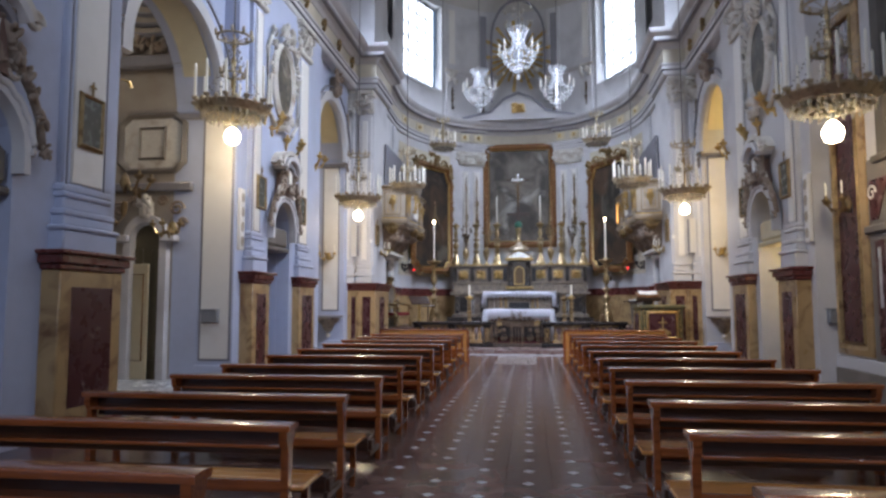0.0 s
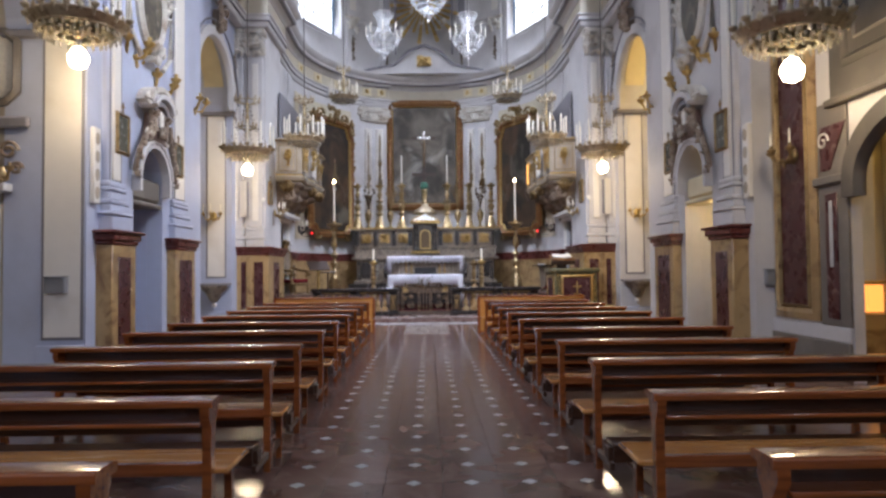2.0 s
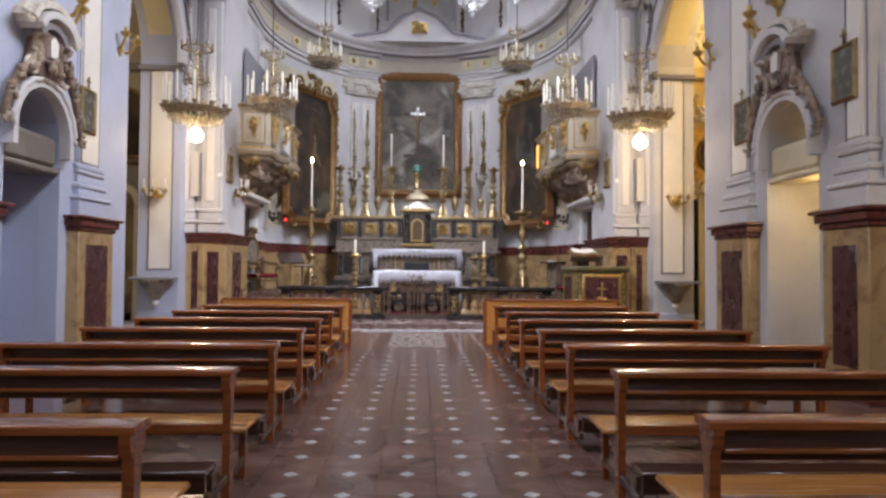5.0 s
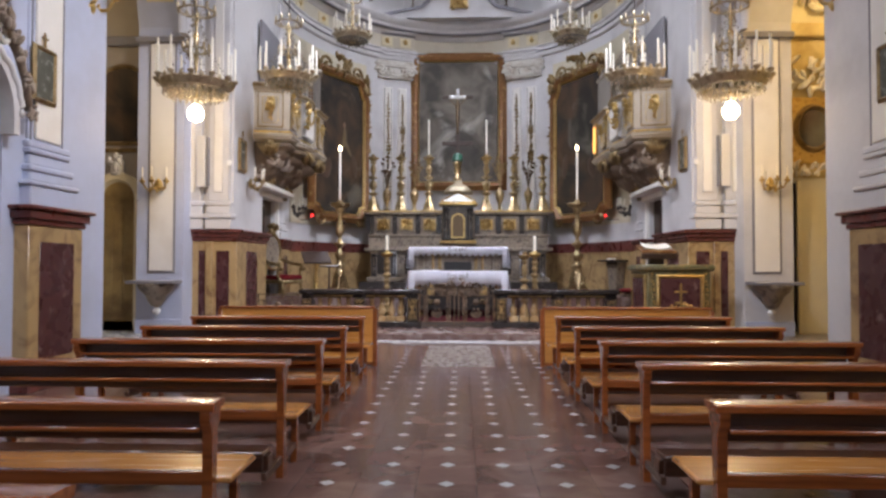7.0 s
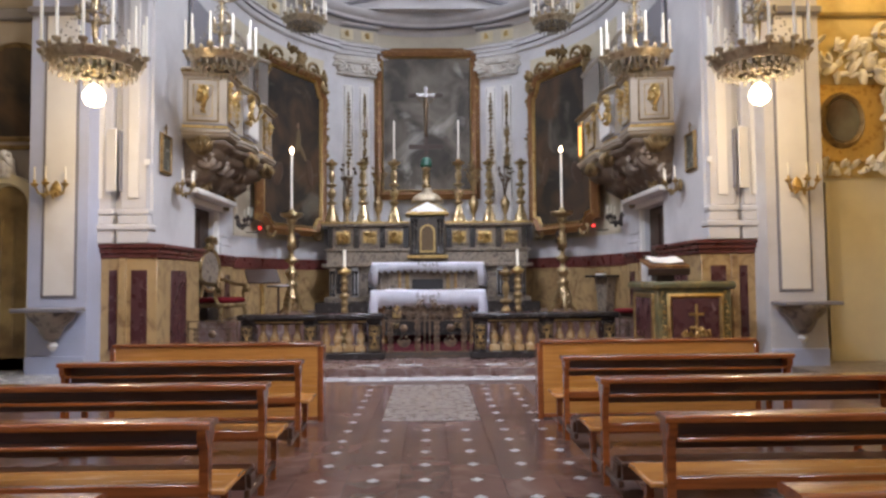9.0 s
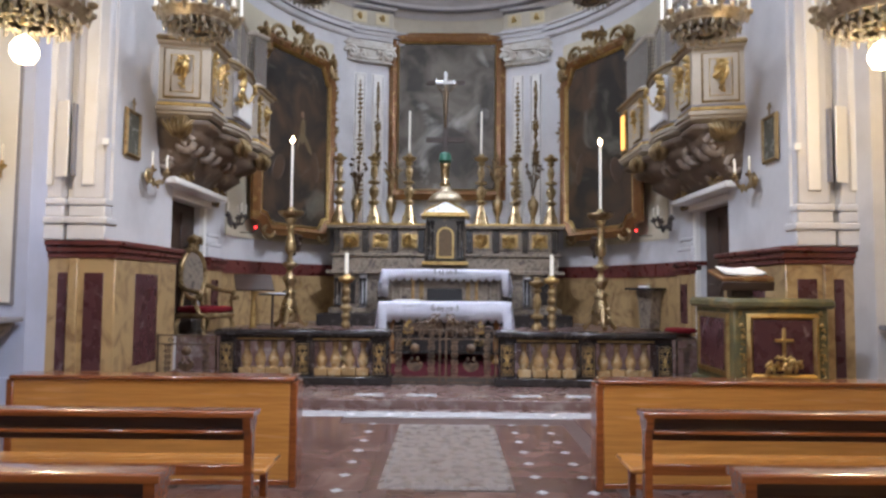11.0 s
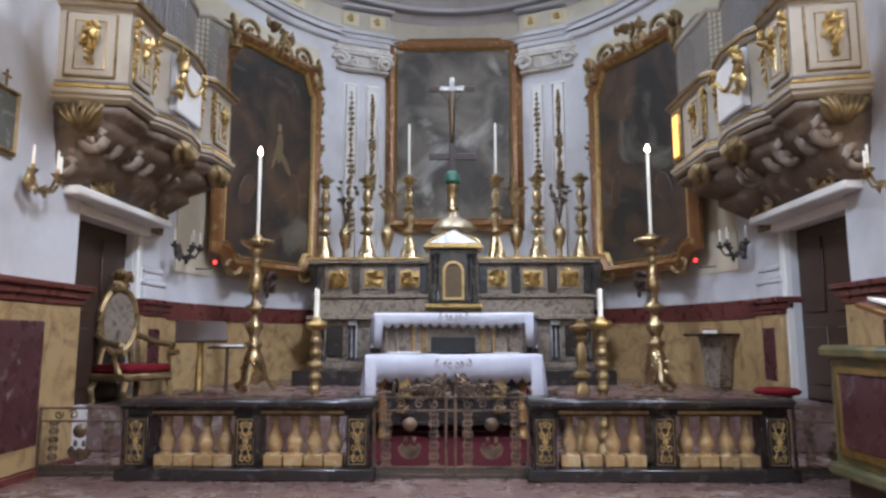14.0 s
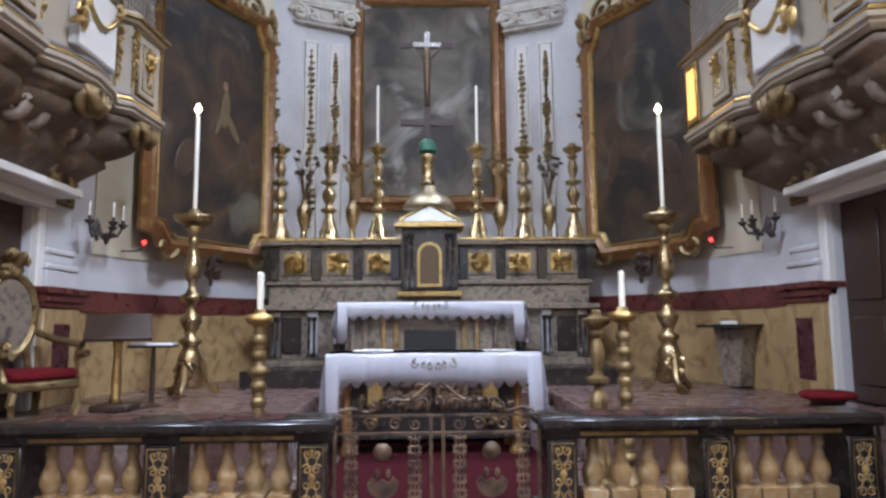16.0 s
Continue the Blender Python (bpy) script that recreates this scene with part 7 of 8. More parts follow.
    part("stem", lathe([(0.0, -0.42 * r), (0.07, -0.38 * r), (0.03, -0.2 * r), (0.045, 0.1), (0.02, 0.3 * r), (0.05, 0.8 * r), (0.02, 1.0 * r), (0.055, 1.4 * r), (0.02, 1.6 * r), (0.04, 1.9 * r), (0.02, 2.1 * r), (0.0, 2.5 * r)], 10), BRASS, ob, smooth=True)
    part("chain", tube([(0, 0, 2.25 * r), (0, 0, top - z)], 0.013, 5), IRON, ob)
    if bulb:
        part("lamp_holder", lathe([(0.02, -0.4 * r), (0.035, -0.45 * r), (0.03, -0.6 * r)], 8), PAPER, ob)
        part("bulb", lathe([(0.03, -0.6 * r), (0.08, -0.66 * r), (0.135, -0.8 * r), (0.14, -0.92 * r), (0.1, -1.06 * r), (0.0, -1.12 * r)], 14), BULB, ob, "glowing bare bulb", smooth=True)
        d = bpy.data.lights.new("bulb_light", "POINT")
        d.energy, d.color, d.shadow_soft_size = power, (1.0, 0.77, 0.48), 0.1
        l = new("bulb_light", d)
        l.location = (x, y, z - 0.9 * r - 0.22)
    return ob


BIG = "gilt crystal chandelier with white candles and a lit bulb beneath"
for s in (-1, 1):
    if s < 0:
        crystal_chandelier(X(s, 4.93), 10.25, 5.12, 0.61, BIG, "nave chandeliers", 17.1, 12, True, 48)
    else:
        crystal_chandelier(X(s, 4.65), 8.95, 4.52, 0.62, BIG, "nave chandeliers", 17.35, 12, True, 52)
    crystal_chandelier(X(s, 4.67), 18.1, 4.7, 0.6, BIG, "nave chandeliers", 17.4, 12, True, 92)
for s in (-1, 1):
    crystal_chandelier(X(s, 3.58), 20.2, 5.42, 0.52, "gilt crystal chandelier with unlit white candles before the chancel", "chancel chandeliers", 18.2, 10, False)
    crystal_chandelier(X(s, 2.95), 24.4, 7.75, 0.46, "crystal chandelier with white candles in the presbytery", "chancel chandeliers", 18.5, 9, False)


def cut_glass_chandelier(x, y, z, r, h, label, top):
    """A waisted chandelier all of cut glass: a tall flared crown of strings over a basket."""
    ob = thing("glass_chandelier", x, y, z, label, "chandelier", "glass chandeliers")
    bm = bmesh.new()
    for k in range(18):
        a = 2 * math.pi * k / 18
        for q in range(12):
            u = q / 11
            rr = r * (0.62 - 0.28 * math.sin(math.pi * u)) if u > 0.05 else r * 0.62
            blob(0.03, bm, pose(rr * math.cos(a), rr * math.sin(a), h * (0.35 + 0.65 * u)), 1)
        for q in range(6):
            u = q / 5
            rr = r * math.cos(u * 1.35)
            blob(0.035, bm, pose(rr * math.cos(a), rr * math.sin(a), h * (0.3 - 0.5 * u)), 1)
    part("glass_string", bm, CRYSTAL, ob, "strings of cut-glass beads")["kind"] = "stuff"
    bm = bmesh.new()
    for rr, zz in ((r, 0.3 * h), (0.62 * r, h), (0.36 * r, 0.68 * h), (0.6 * r, 0.0)):
        tube(ring_pts(rr, 18, zz), 0.014, 5, bm, closed=True)
    tube([(0, 0, -0.25 * h), (0, 0, h)], 0.015, 5, bm)
    part("frame", bm, SILVER, ob)
    for k in range(8):
        a = 2 * math.pi * k / 8
        c, s_ = r * 1.15 * math.cos(a), r * 1.15 * math.sin(a)
        bm = tube([(c * 0.8, s_ * 0.8, 0.28 * h), (c, s_, 0.25 * h), (c, s_, 0.34 * h)], 0.012, 5)
        part("candle_arm", bm, SILVER, ob)
        part("candle", lathe([(0.018, 0.34 * h), (0.018, 0.62 * h), (0.005, 0.64 * h)], 7, m=pose(c, s_, 0)), WAX, ob)
    part("drop", lathe([(0.0, -0.42 * h), (0.05, -0.34 * h), (0.02, -0.25 * h)], 8), CRYSTAL, ob)
    part("chain", tube([(0, 0, h), (0, 0, top - z)], 0.012, 5), IRON, ob)


GL = "waisted cut-glass chandelier with white candles hanging before the apse"
cut_glass_chandelier(CX - 1.35, 22.2, 8.8, 0.5, 1.1, GL, 18.95)
cut_glass_chandelier(CX + 1.4, 22.3, 8.8, 0.5, 1.1, GL, 18.92)
cut_glass_chandelier(CX + 0.1, 19.4, 9.0, 0.52, 1.15, GL, 19.02)

# thin brass lamp hanging in the west chapel, with its bracket
ob = thing("hanging_lamp", -6.3, 8.9, 2.9, "slim gilt hanging lamp with glass cups on a long rod", "lamp")
part("rod", tube([(0, 0, 0.5), (0, 0, 2.4), (0.3, 0, 2.3)], 0.02, 6), GOLD, ob)
part("hanger_bracket", tube([(0.3, 0, 2.3), (0.33, 0.02, 2.2)], 0.03, 6), GOLD, ob)
bm = lathe([(0.0, -0.2), (0.06, -0.1), (0.12, 0.0), (0.05, 0.1), (0.08, 0.3), (0.03, 0.5)], 12)
for k in range(5):
    a = k * 1.257
    tube([(0, 0, 0.05), (0.2 * math.cos(a), 0.2 * math.sin(a), -0.02), (0.3 * math.cos(a), 0.3 * math.sin(a), 0.12)], 0.012, 5, bm)
    lathe([(0.03, 0.12), (0.045, 0.2), (0.045, 0.32)], 8, bm, pose(0.3 * math.cos(a), 0.3 * math.sin(a), 0))
part("lamp_body", bm, OLD_GOLD, ob)

# ---- ambo, lectern, throne, console ----
ob = thing("ambo", 4.3, 19.57, 0, "green and gilt wooden ambo with red panels and gilt cross", "ambo")
GREEN = mat("green_paint", (0.10, 0.095, 0.045), 0.4, var=0.2, scale=8, bump=0.08, second=(0.22, 0.16, 0.06), sec_scale=5)
part("plinth", box(-0.52, 0.6, 0.06, 1.2, 0, 0.3, 0.02), DARK_WOOD, ob)
part("base", box(-0.64, 0.7, -0.04, 1.34, 0.3, 0.42, 0.03), GREEN, ob)
part("body", box(-0.57, 0.63, 0.0, 1.28, 0.42, 1.40, 0.012), GREEN, ob)
part("top_moulding", box(-0.65, 0.71, -0.07, 1.36, 1.40, 1.53, 0.04), GREEN, ob)
part("front_panel", box(-0.34, 0.42, -0.03, -0.001, 0.58, 1.26, 0.008), RED_MARBLE, ob, "brown-red marbled panel")
part("side_panel", box(-0.60, -0.571, 0.22, 1.08, 0.58, 1.26, 0.008), RED_MARBLE, ob, "brown-red marbled panel")
m_side = Matrix(((0, -1, 0, -0.572), (-1, 0, 0, 0.65), (0, 0, 1, 0), (0, 0, 0, 1)))
frame_run([(-0.38, 0.54), (0.46, 0.54), (0.46, 1.3), (-0.38, 1.3)], 0.08, 0.05, GOLD, ob, "gilt_frame")
bm = sweep([(-0.04, 0), (0.04, 0), (0.03, 0.04), (-0.03, 0.04)], [(0.18, 0.54), (1.12, 0.54), (1.12, 1.3), (0.18, 1.3)], closed=True, m=Matrix(((0, 0, -1, -0.572), (1, 0, 0, 0), (0, 1, 0, 0), (0, 0, 0, 1))))
part("gilt_frame", bm, GOLD, ob)
bm = box(0.02, 0.06, -0.06, -0.031, 0.7, 1.16, 0.006)
box(-0.08, 0.16, -0.06, -0.031, 0.98, 1.02, 0.006, bm)
part("gilt_cross", bm, GOLD, ob)
part("gilt_mound", leafy(leafy(bmesh.new(), 0.04, -0.03, 0.68, 0.22, 0.06, 20, 3), 0.04, -0.04, 0.74, 0.12, 0.05, 12, 6), GOLD, ob, "cluster of gilt leaves")
for x in (-0.48, 0.54):
    bm = bmesh.new()
    for q in range(9):
        leafy(bm, x, -0.01, 0.52 + 0.1 * q, 0.03, 0.04, 3, q)
    part("gilt_drop", bm, GOLD, ob)
lec = thing("ambo_lectern", 4.0, 20.0, 1.53, "dark slanted book rest with an open missal on the ambo", "lectern")
part("foot", box(-0.14, 0.14, -0.1, 0.1, 0, 0.22, 0.02), DARK_WOOD, lec)
part("rest", join(None, box(-0.34, 0.34, -0.26, 0.26, 0.0, 0.05, 0.01), pose(0, 0, 0.28, 14)), FRAME_WOOD, lec)
part("side_board", join(None, box(-0.35, 0.35, -0.27, -0.24, -0.12, 0.0, 0.01), pose(0, 0, 0.28, 14)), DARK_WOOD, lec)
bk = thing("open_book", 4.0, 20.0, 1.86, "open white book lying on the book rest", "book")
for k in (-1, 1):
    part("page_block", join(None, box(min(0, k * 0.27), max(0, k * 0.27), -0.2, 0.2, 0.0, 0.03, 0.008), pose(0, 0, 0.0, 14, k * -7)), PAPER, bk)

ob = thing("lectern", -3.74, 24.0, PLAT_Z, "dark wooden lectern on a gilt column", "lectern")
part("base", box(-0.22, 0.22, -0.2, 0.2, 0, 0.08, 0.02), DARK_WOOD, ob)
part("column", lathe([(0.08, 0.08), (0.05, 0.15), (0.06, 0.4), (0.04, 0.6), (0.06, 0.8), (0.05, 0.86)], 12), GOLD, ob, smooth=True)
part("rest", join(None, box(-0.36, 0.36, -0.28, 0.28, 0, 0.05, 0.01), pose(0, 0, 0.95, 32, 0, 24)), DARK_WOOD, ob)
ob = thing("white_sheet", -3.46, 24.35, PLAT_Z, "low stand with a white folded sheet beside the lectern", "stand")
part("board", join(None, box(-0.26, 0.26, -0.2, 0.2, 0.72, 0.75, 0.008), pose(0, 0, 0, 0, 0, 10)), DARK_WOOD, ob)
part("sheet", join(None, box(-0.24, 0.24, -0.19, 0.19, 0.751, 0.77, 0.006), pose(0, 0, 0, 0, 0, 10)), CLOTH, ob)
part("leg", lathe([(0.14, 0), (0.03, 0.05), (0.025, 0.72)], 10), DARK_WOOD, ob)

# throne with an oval back
ob = thing("throne", -4.5, 23.5, PLAT_Z, "old gilt armchair with an oval back and carved arms", "armchair", rz=66)
part("seat", box(-0.38, 0.38, -0.36, 0.36, 0.40, 0.52, 0.04), VELVET, ob, "red velvet seat")
part("seat_frame", box(-0.4, 0.4, -0.38, 0.38, 0.30, 0.40, 0.03), OLD_GOLD, ob)
pts = [(0.3 * math.cos(2 * math.pi * i / 24), 1.12 + 0.46 * math.sin(2 * math.pi * i / 24)) for i in range(24)]
part("back_panel", prism([(x * 0.85, 1.12 + (z - 1.12) * 0.88) for x, z in pts], 0.06, m=pose(0, 0.38, 0)), GREY_MARBLE, ob, "dull upholstered oval back")
part("back_frame", tube([(x, 0.34, z) for x, z in pts], 0.05, 6, closed=True), OLD_GOLD, ob)
part("crest", leafy(bmesh.new(), 0, 0.34, 1.68, 0.16, 0.12, 18, 4), OLD_GOLD, ob)
for k in (-1, 1):
    part("arm", tube([(k * 0.33, 0.32, 0.92), (k * 0.42, 0.05, 0.82), (k * 0.44, -0.3, 0.78)] + [(k * 0.44, -0.32 + 0.08 * math.sin(q), 0.72 + 0.06 * math.cos(q)) for q in (0.4, 1.6, 2.8, 4.0)], 0.045, 7), OLD_GOLD, ob)
    part("arm_post", tube([(k * 0.42, -0.26, 0.4), (k * 0.46, -0.2, 0.6), (k * 0.43, -0.28, 0.78)], 0.04, 6), OLD_GOLD, ob)
    part("back_post", tube([(k * 0.28, 0.34, 0.42), (k * 0.22, 0.34, 0.74)], 0.04, 6), OLD_GOLD, ob)
    for yy in (-0.3, 0.3):
        part("leg", tube([(k * 0.34, yy, 0.32), (k * 0.39, yy * 1.08, 0.18), (k * 0.35, yy * 1.1, 0.0)], 0.045, 6), OLD_GOLD, ob)

ob = thing("wall_console", X(1, 4.55), 25.9, 1.62, "grey stone console shelf on the apse wall with books on it", "shelf", rz=-68)
part("shelf", box(-0.42, 0.42, -0.42, 0.1, 0, 0.05, 0.01), DARK_MARBLE, ob)
bm = prism([(-0.3, 0.0), (0.3, 0.0), (0.24, -0.2), (0.16, -0.85), (-0.16, -0.85), (-0.24, -0.2)], 0.26, m=pose(0, 0.06, -0.001))
part("console", bm, GREY_MARBLE, ob)
for k in range(2):
    bk = thing("book", X(1, 4.32) + 0.05 * k, 25.7 + 0.14 * k, 1.67 + 0.05 * k, "old brown book lying on the console shelf", "book", "console books", rz=68)
    part("cover", box(-0.16, 0.16, -0.11, 0.11, 0, 0.05, 0.008), FRAME_WOOD if k else PAPER, bk)
ob = thing("stool", 4.35, 23.3, PLAT_Z, "very low stool with a flat round red cushion", "stool")
part("cushion", lathe([(0.0, 0.12), (0.26, 0.12), (0.3, 0.16), (0.26, 0.2), (0.0, 0.21)], 20), VELVET, ob, smooth=True)
part("legs_frame", lathe([(0.22, 0), (0.22, 0.04), (0.16, 0.06), (0.2, 0.12)], 14), DARK_WOOD, ob)

# ---- west chapels ----
# far west chapel: arched painting over an arched doorway, on the wall that faces the nave's entrance
yw = 20.24
ob = thing("arched_painting", -7.0, yw, 0, "dark round-headed painting in a thin gilt frame", "painting")
ol = [(-0.62, 4.05), (0.62, 4.05), (0.62, 5.05)] + [(0.62 * math.cos(math.pi * i / 12), 5.05 + 0.62 * math.sin(math.pi * i / 12)) for i in range(1, 12)] + [(-0.62, 5.05)]
part("canvas", prism(ol, 0.04), PAINT_DARK, ob)
frame_run(ol, 0.1, 0.08, OLD_GOLD, ob)


def arched_door(x, y, w, spring, label, leaf_mat, frame_mat, key=True):
    ob = thing("arched_doorway", x, y, 0, label, "doorway", "chapel doorways")
    ol = [(-w, 0.0), (w, 0.0), (w, spring)] + [(w * math.cos(math.pi * i / 12), spring + w * math.sin(math.pi * i / 12)) for i in range(1, 12)] + [(-w, spring)]
    part("door_leaf", prism(ol, 0.03), leaf_mat, ob)
    arch = [(-w, 0.0)] + [(-w * math.cos(math.pi * i / 14), spring + w * math.sin(math.pi * i / 14)) for i in range(15)] + [(w, 0.0)]
    mm = Matrix(((1, 0, 0, 0), (0, 0, 1, 0), (0, 1, 0, 0), (0, 0, 0, 1)))
    part("arch_frame", sweep([(-0.03, -0.16), (0.12, -0.16), (0.16, -0.08), (0.16, 0.0), (-0.03, 0.0)], [(a, b_) for a, b_ in arch[::1]], m=mm), frame_mat, ob)
    for k in (-1, 1):
        part("capital", box(k * (w + 0.06) - 0.15, k * (w + 0.06) + 0.15, -0.22, 0.0, spring - 0.08, spring + 0.06, 0.02), frame_mat, ob)
        part("door_panel", box(k * w * 0.5 - w * 0.3, k * w * 0.5 + w * 0.3, -0.05, -0.031, 0.5, spring - 0.2, 0.02), leaf_mat, ob)
    if not key:
        return ob
    part("keystone", leafy(box(-0.1, 0.1, -0.24, 0.0, spring + w - 0.04, spring + w + 0.3, 0.03), 0, -0.2, spring + w + 0.2, 0.12, 0.12, 10, 3), STUCCO, ob)
    return ob


OCHRE = mat("ochre_paint", (0.30, 0.21, 0.085), 0.5, var=0.15, scale=5, bump=0.06, second=(0.16, 0.10, 0.04), sec_scale=2)
arched_door(-7.05, yw, 0.5, 2.9, "ochre arched doorway with a panelled door in the chapel", OCHRE, PLASTER_CREAM)
ob = thing("chapel_cornice", -7.7, yw, 0, "grey moulded string course on the chapel wall", "moulding")
part("upper_course", box(-1.3, 1.6, -0.1, 0, 6.1, 6.3, 0.03), GREY_LINE, ob)
part("lower_course", box(-1.3, 1.6, -0.06, 0, 3.86, 3.94, 0.02), OLD_GOLD, ob)
part("dado", box(-1.3, 1.6, -0.03, 0, 0, 0.35, 0.01), GREY_LINE, ob)

# near west chapel
yn = 11.1 - 0.01
ob = thing("octagon_picture", -6.88, yn, 4.73, "grey relief panel in an eight-sided stone frame", "panel")
ol = [(-0.66, -0.38), (-0.48, -0.55), (0.48, -0.55), (0.66, -0.38), (0.66, 0.38), (0.48, 0.55), (-0.48, 0.55), (-0.66, 0.38)]
part("panel", prism([(x * 0.9, z * 0.9) for x, z in ol], 0.03), STUCCO, ob)
frame_run(ol, 0.12, 0.12, CHAPEL_STONE, ob)
frame_run([(-0.26, -0.3), (0.26, -0.3), (0.26, 0.3), (-0.26, 0.3)], 0.06, 0.08, CHAPEL_STONE, ob, "inner_frame")
# the leaf's dark colour stands for the shade in the open doorway
arched_door(-6.9, yn, 0.42, 2.85, "arched chapel doorway with painted-in dark shade and yellow panelled door", mat("door_shadow", (0.12, 0.10, 0.06), 0.6, var=0.3, scale=4), PLASTER)
ob = thing("painted_door", -7.02, yn - 0.02, 0, "cream and brown painted door leaf standing ajar", "door", rz=-12)
part("leaf", box(-0.26, 0.24, -0.09, -0.05, 0.15, 2.35, 0.008), PLASTER_CREAM, ob)
frame_run([(-0.16, 0.5), (0.14, 0.5), (0.14, 2.15), (-0.16, 2.15)], 0.035, 0.12, FRAME_WOOD, ob, "door_moulding")
ob = thing("scroll_spandrel", -6.9, yn, 0.22, "brown scrolled stucco over the chapel door", "ornament")
for k in (-1, 1):
    for cx, cz, r in ((0.6, 3.2, 0.15), (0.3, 3.35, 0.1), (0.72, 2.92, 0.1)):
        bm = bmesh.new()
        tube([(k * cx + px, -0.08, pz) for px, _, pz in scroll(0, cz, r, 1.5, hand=k)], 0.03, 6, bm)
        part("scroll", bm, STUCCO_WARM, ob)
part("upper_course", box(-2.2, 0.9, -0.12, 0, 3.55, 3.72, 0.03), GREY_LINE, ob)
part("cornice", box(-2.2, 0.9, -0.2, 0, 6.0, 6.25, 0.04), GREY_LINE, ob)
ob = thing("arch_roses", -7.0, yn, 7.3, "ringed stucco dome edge with brown garland", "ornament")
bm = bmesh.new()
for r in (0.5, 0.8, 1.1, 1.4):
    tube([(r * math.cos(math.pi * i / 16), -0.06, 0.6 + r * math.sin(math.pi * i / 16) * 0.7) for i in range(33)], 0.05, 6, bm, closed=True)
part("ringed_moulding", bm, GREY_LINE, ob)
part("garland", leafy(bmesh.new(), 0, -0.1, -0.55, 1.3, 0.15, 50, 3), STUCCO_WARM, ob)

# steps of the side chapels
for s in (-1, 1):
    for a, b_ in (ARCH_NEAR[s][:2], ARCH_FAR[:2]):
        bm = box(min(X(s, WALL + 0.3), X(s, 9.2)), max(X(s, WALL + 0.3), X(s, 9.2)), a - 0.3, b_ + 0.5, -0.011, 0.14, 0.012)
        tagged(part("step", bm, WHITE_MARBLE if s < 0 else GREY_MARBLE), "low marble chapel step", "step", "chapel steps", "structure")

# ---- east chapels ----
# cream stucco with the chapel's yellow light put into its colour
CREAM_LIT = mat("warm_lit_cream", (0.62, 0.48, 0.22), 0.55, var=0.12, scale=6, bump=0.2, bscale=20, second=(0.45, 0.32, 0.12), sec_scale=2)
IVORY = mat("ivory_stucco", (0.72, 0.66, 0.54), 0.6, var=0.12, scale=12, bump=0.4, bscale=20)
ob = thing("oval_relic_frame", 7.25, yw, 0, "gold framed oval dark portrait among white stucco scrolls", "picture")
part("gold_board", box(-0.75, 0.75, -0.05, 0, 3.55, 4.95, 0.03), GOLD, ob)
pts = [(0.3 * math.cos(2 * math.pi * i / 24), 4.3 + 0.38 * math.sin(2 * math.pi * i / 24)) for i in range(24)]
part("portrait", prism(pts, 0.08), PAINT_DARK, ob)
frame_run([(x * 1.15, 4.3 + (z - 4.3) * 1.15) for x, z in pts], 0.12, 0.14, OLD_GOLD, ob)
bm = leafy(bmesh.new(), -0.85, -0.1, 4.2, 0.18, 0.9, 60, 4)
leafy(bm, 0.9, -0.1, 4.2, 0.18, 0.9, 60, 5)
leafy(bm, 0, -0.1, 5.35, 0.8, 0.35, 70, 6)
leafy(bm, 0, -0.1, 3.5, 0.8, 0.12, 40, 7)
for k in (-1, 1):
    for cz in (3.5, 5.1, 5.75):
        tube([(k * 0.75 + px, -0.16, pz) for px, _, pz in scroll(0, cz, 0.26, 1.4, hand=k)], 0.06, 6, bm)
part("stucco_relief", bm, IVORY, ob, "white stucco clouds and scrolls")
ob = thing("chapel_altar_wall", 7.4, yw, 0, "cream stucco chapel wall with panels and cornice", "moulding")
part("upper_course", box(-1.7, 1.7, -0.14, 0, 6.15, 6.45, 0.04), CREAM_LIT, ob)
part("backing", box(-1.7, 1.7, -0.02, 0, 3.3, 6.14, 0.005), CREAM_LIT, ob)
bm = leafy(bmesh.new(), 0, -0.06, 7.1, 1.2, 0.35, 60, 8)
for k in (-1, 0, 1):
    tube([(k * 0.8 + px, -0.1, pz) for px, _, pz in scroll(0, 6.9, 0.32, 1.4)], 0.06, 6, bm)
part("stucco_vault_scrolls", bm, IVORY, ob)
ob = thing("curtained_doorway", 6.75, yw, 0.14, "doorway with a dark red curtain beside a cream wall", "doorway")
# black sheet on the wall stands for the doorway's inner shade
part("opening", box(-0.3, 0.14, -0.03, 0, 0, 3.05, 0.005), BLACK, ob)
bm = bmesh.new()
prev = None
for i in range(25):
    x = -0.26 + 0.36 * i / 24
    row = (bm.verts.new((x, -0.06 - 0.025 * math.sin(i * 1.6), 0.02)), bm.verts.new((x, -0.05 - 0.02 * math.sin(i * 1.6), 3.0)))
    if prev:
        bm.faces.new((prev[0], row[0], row[1], prev[1]))
    prev = row
bmesh.ops.solidify(bm, geom=bm.faces[:], thickness=0.008)
part("curtain", bm, CURTAIN, ob, "dark red curtain", smooth=True)
part("jamb", box(0.14, 0.2, -0.1, 0, 0, 3.08, 0.01), PLASTER_CREAM, ob)
part("jamb", box(-0.38, -0.3, -0.1, 0, 0, 3.08, 0.01), PLASTER_CREAM, ob)
# near east chapel; the altar front's lamp light is put in as its own glow
ob = thing("lit_shrine", 8.0, 10.19, 0.14, "small chapel altar with an amber lit front", "altar")
part("altar_block", box(-0.8, 0.8, -0.6, 0, 0, 1.0, 0.02), YELLOW_MARBLE, ob)
part("lit_front", box(-0.45, 0.45, -0.62, -0.601, 0.35, 0.85), WARM_PANE, ob, "altar front with its amber light put in as glow")
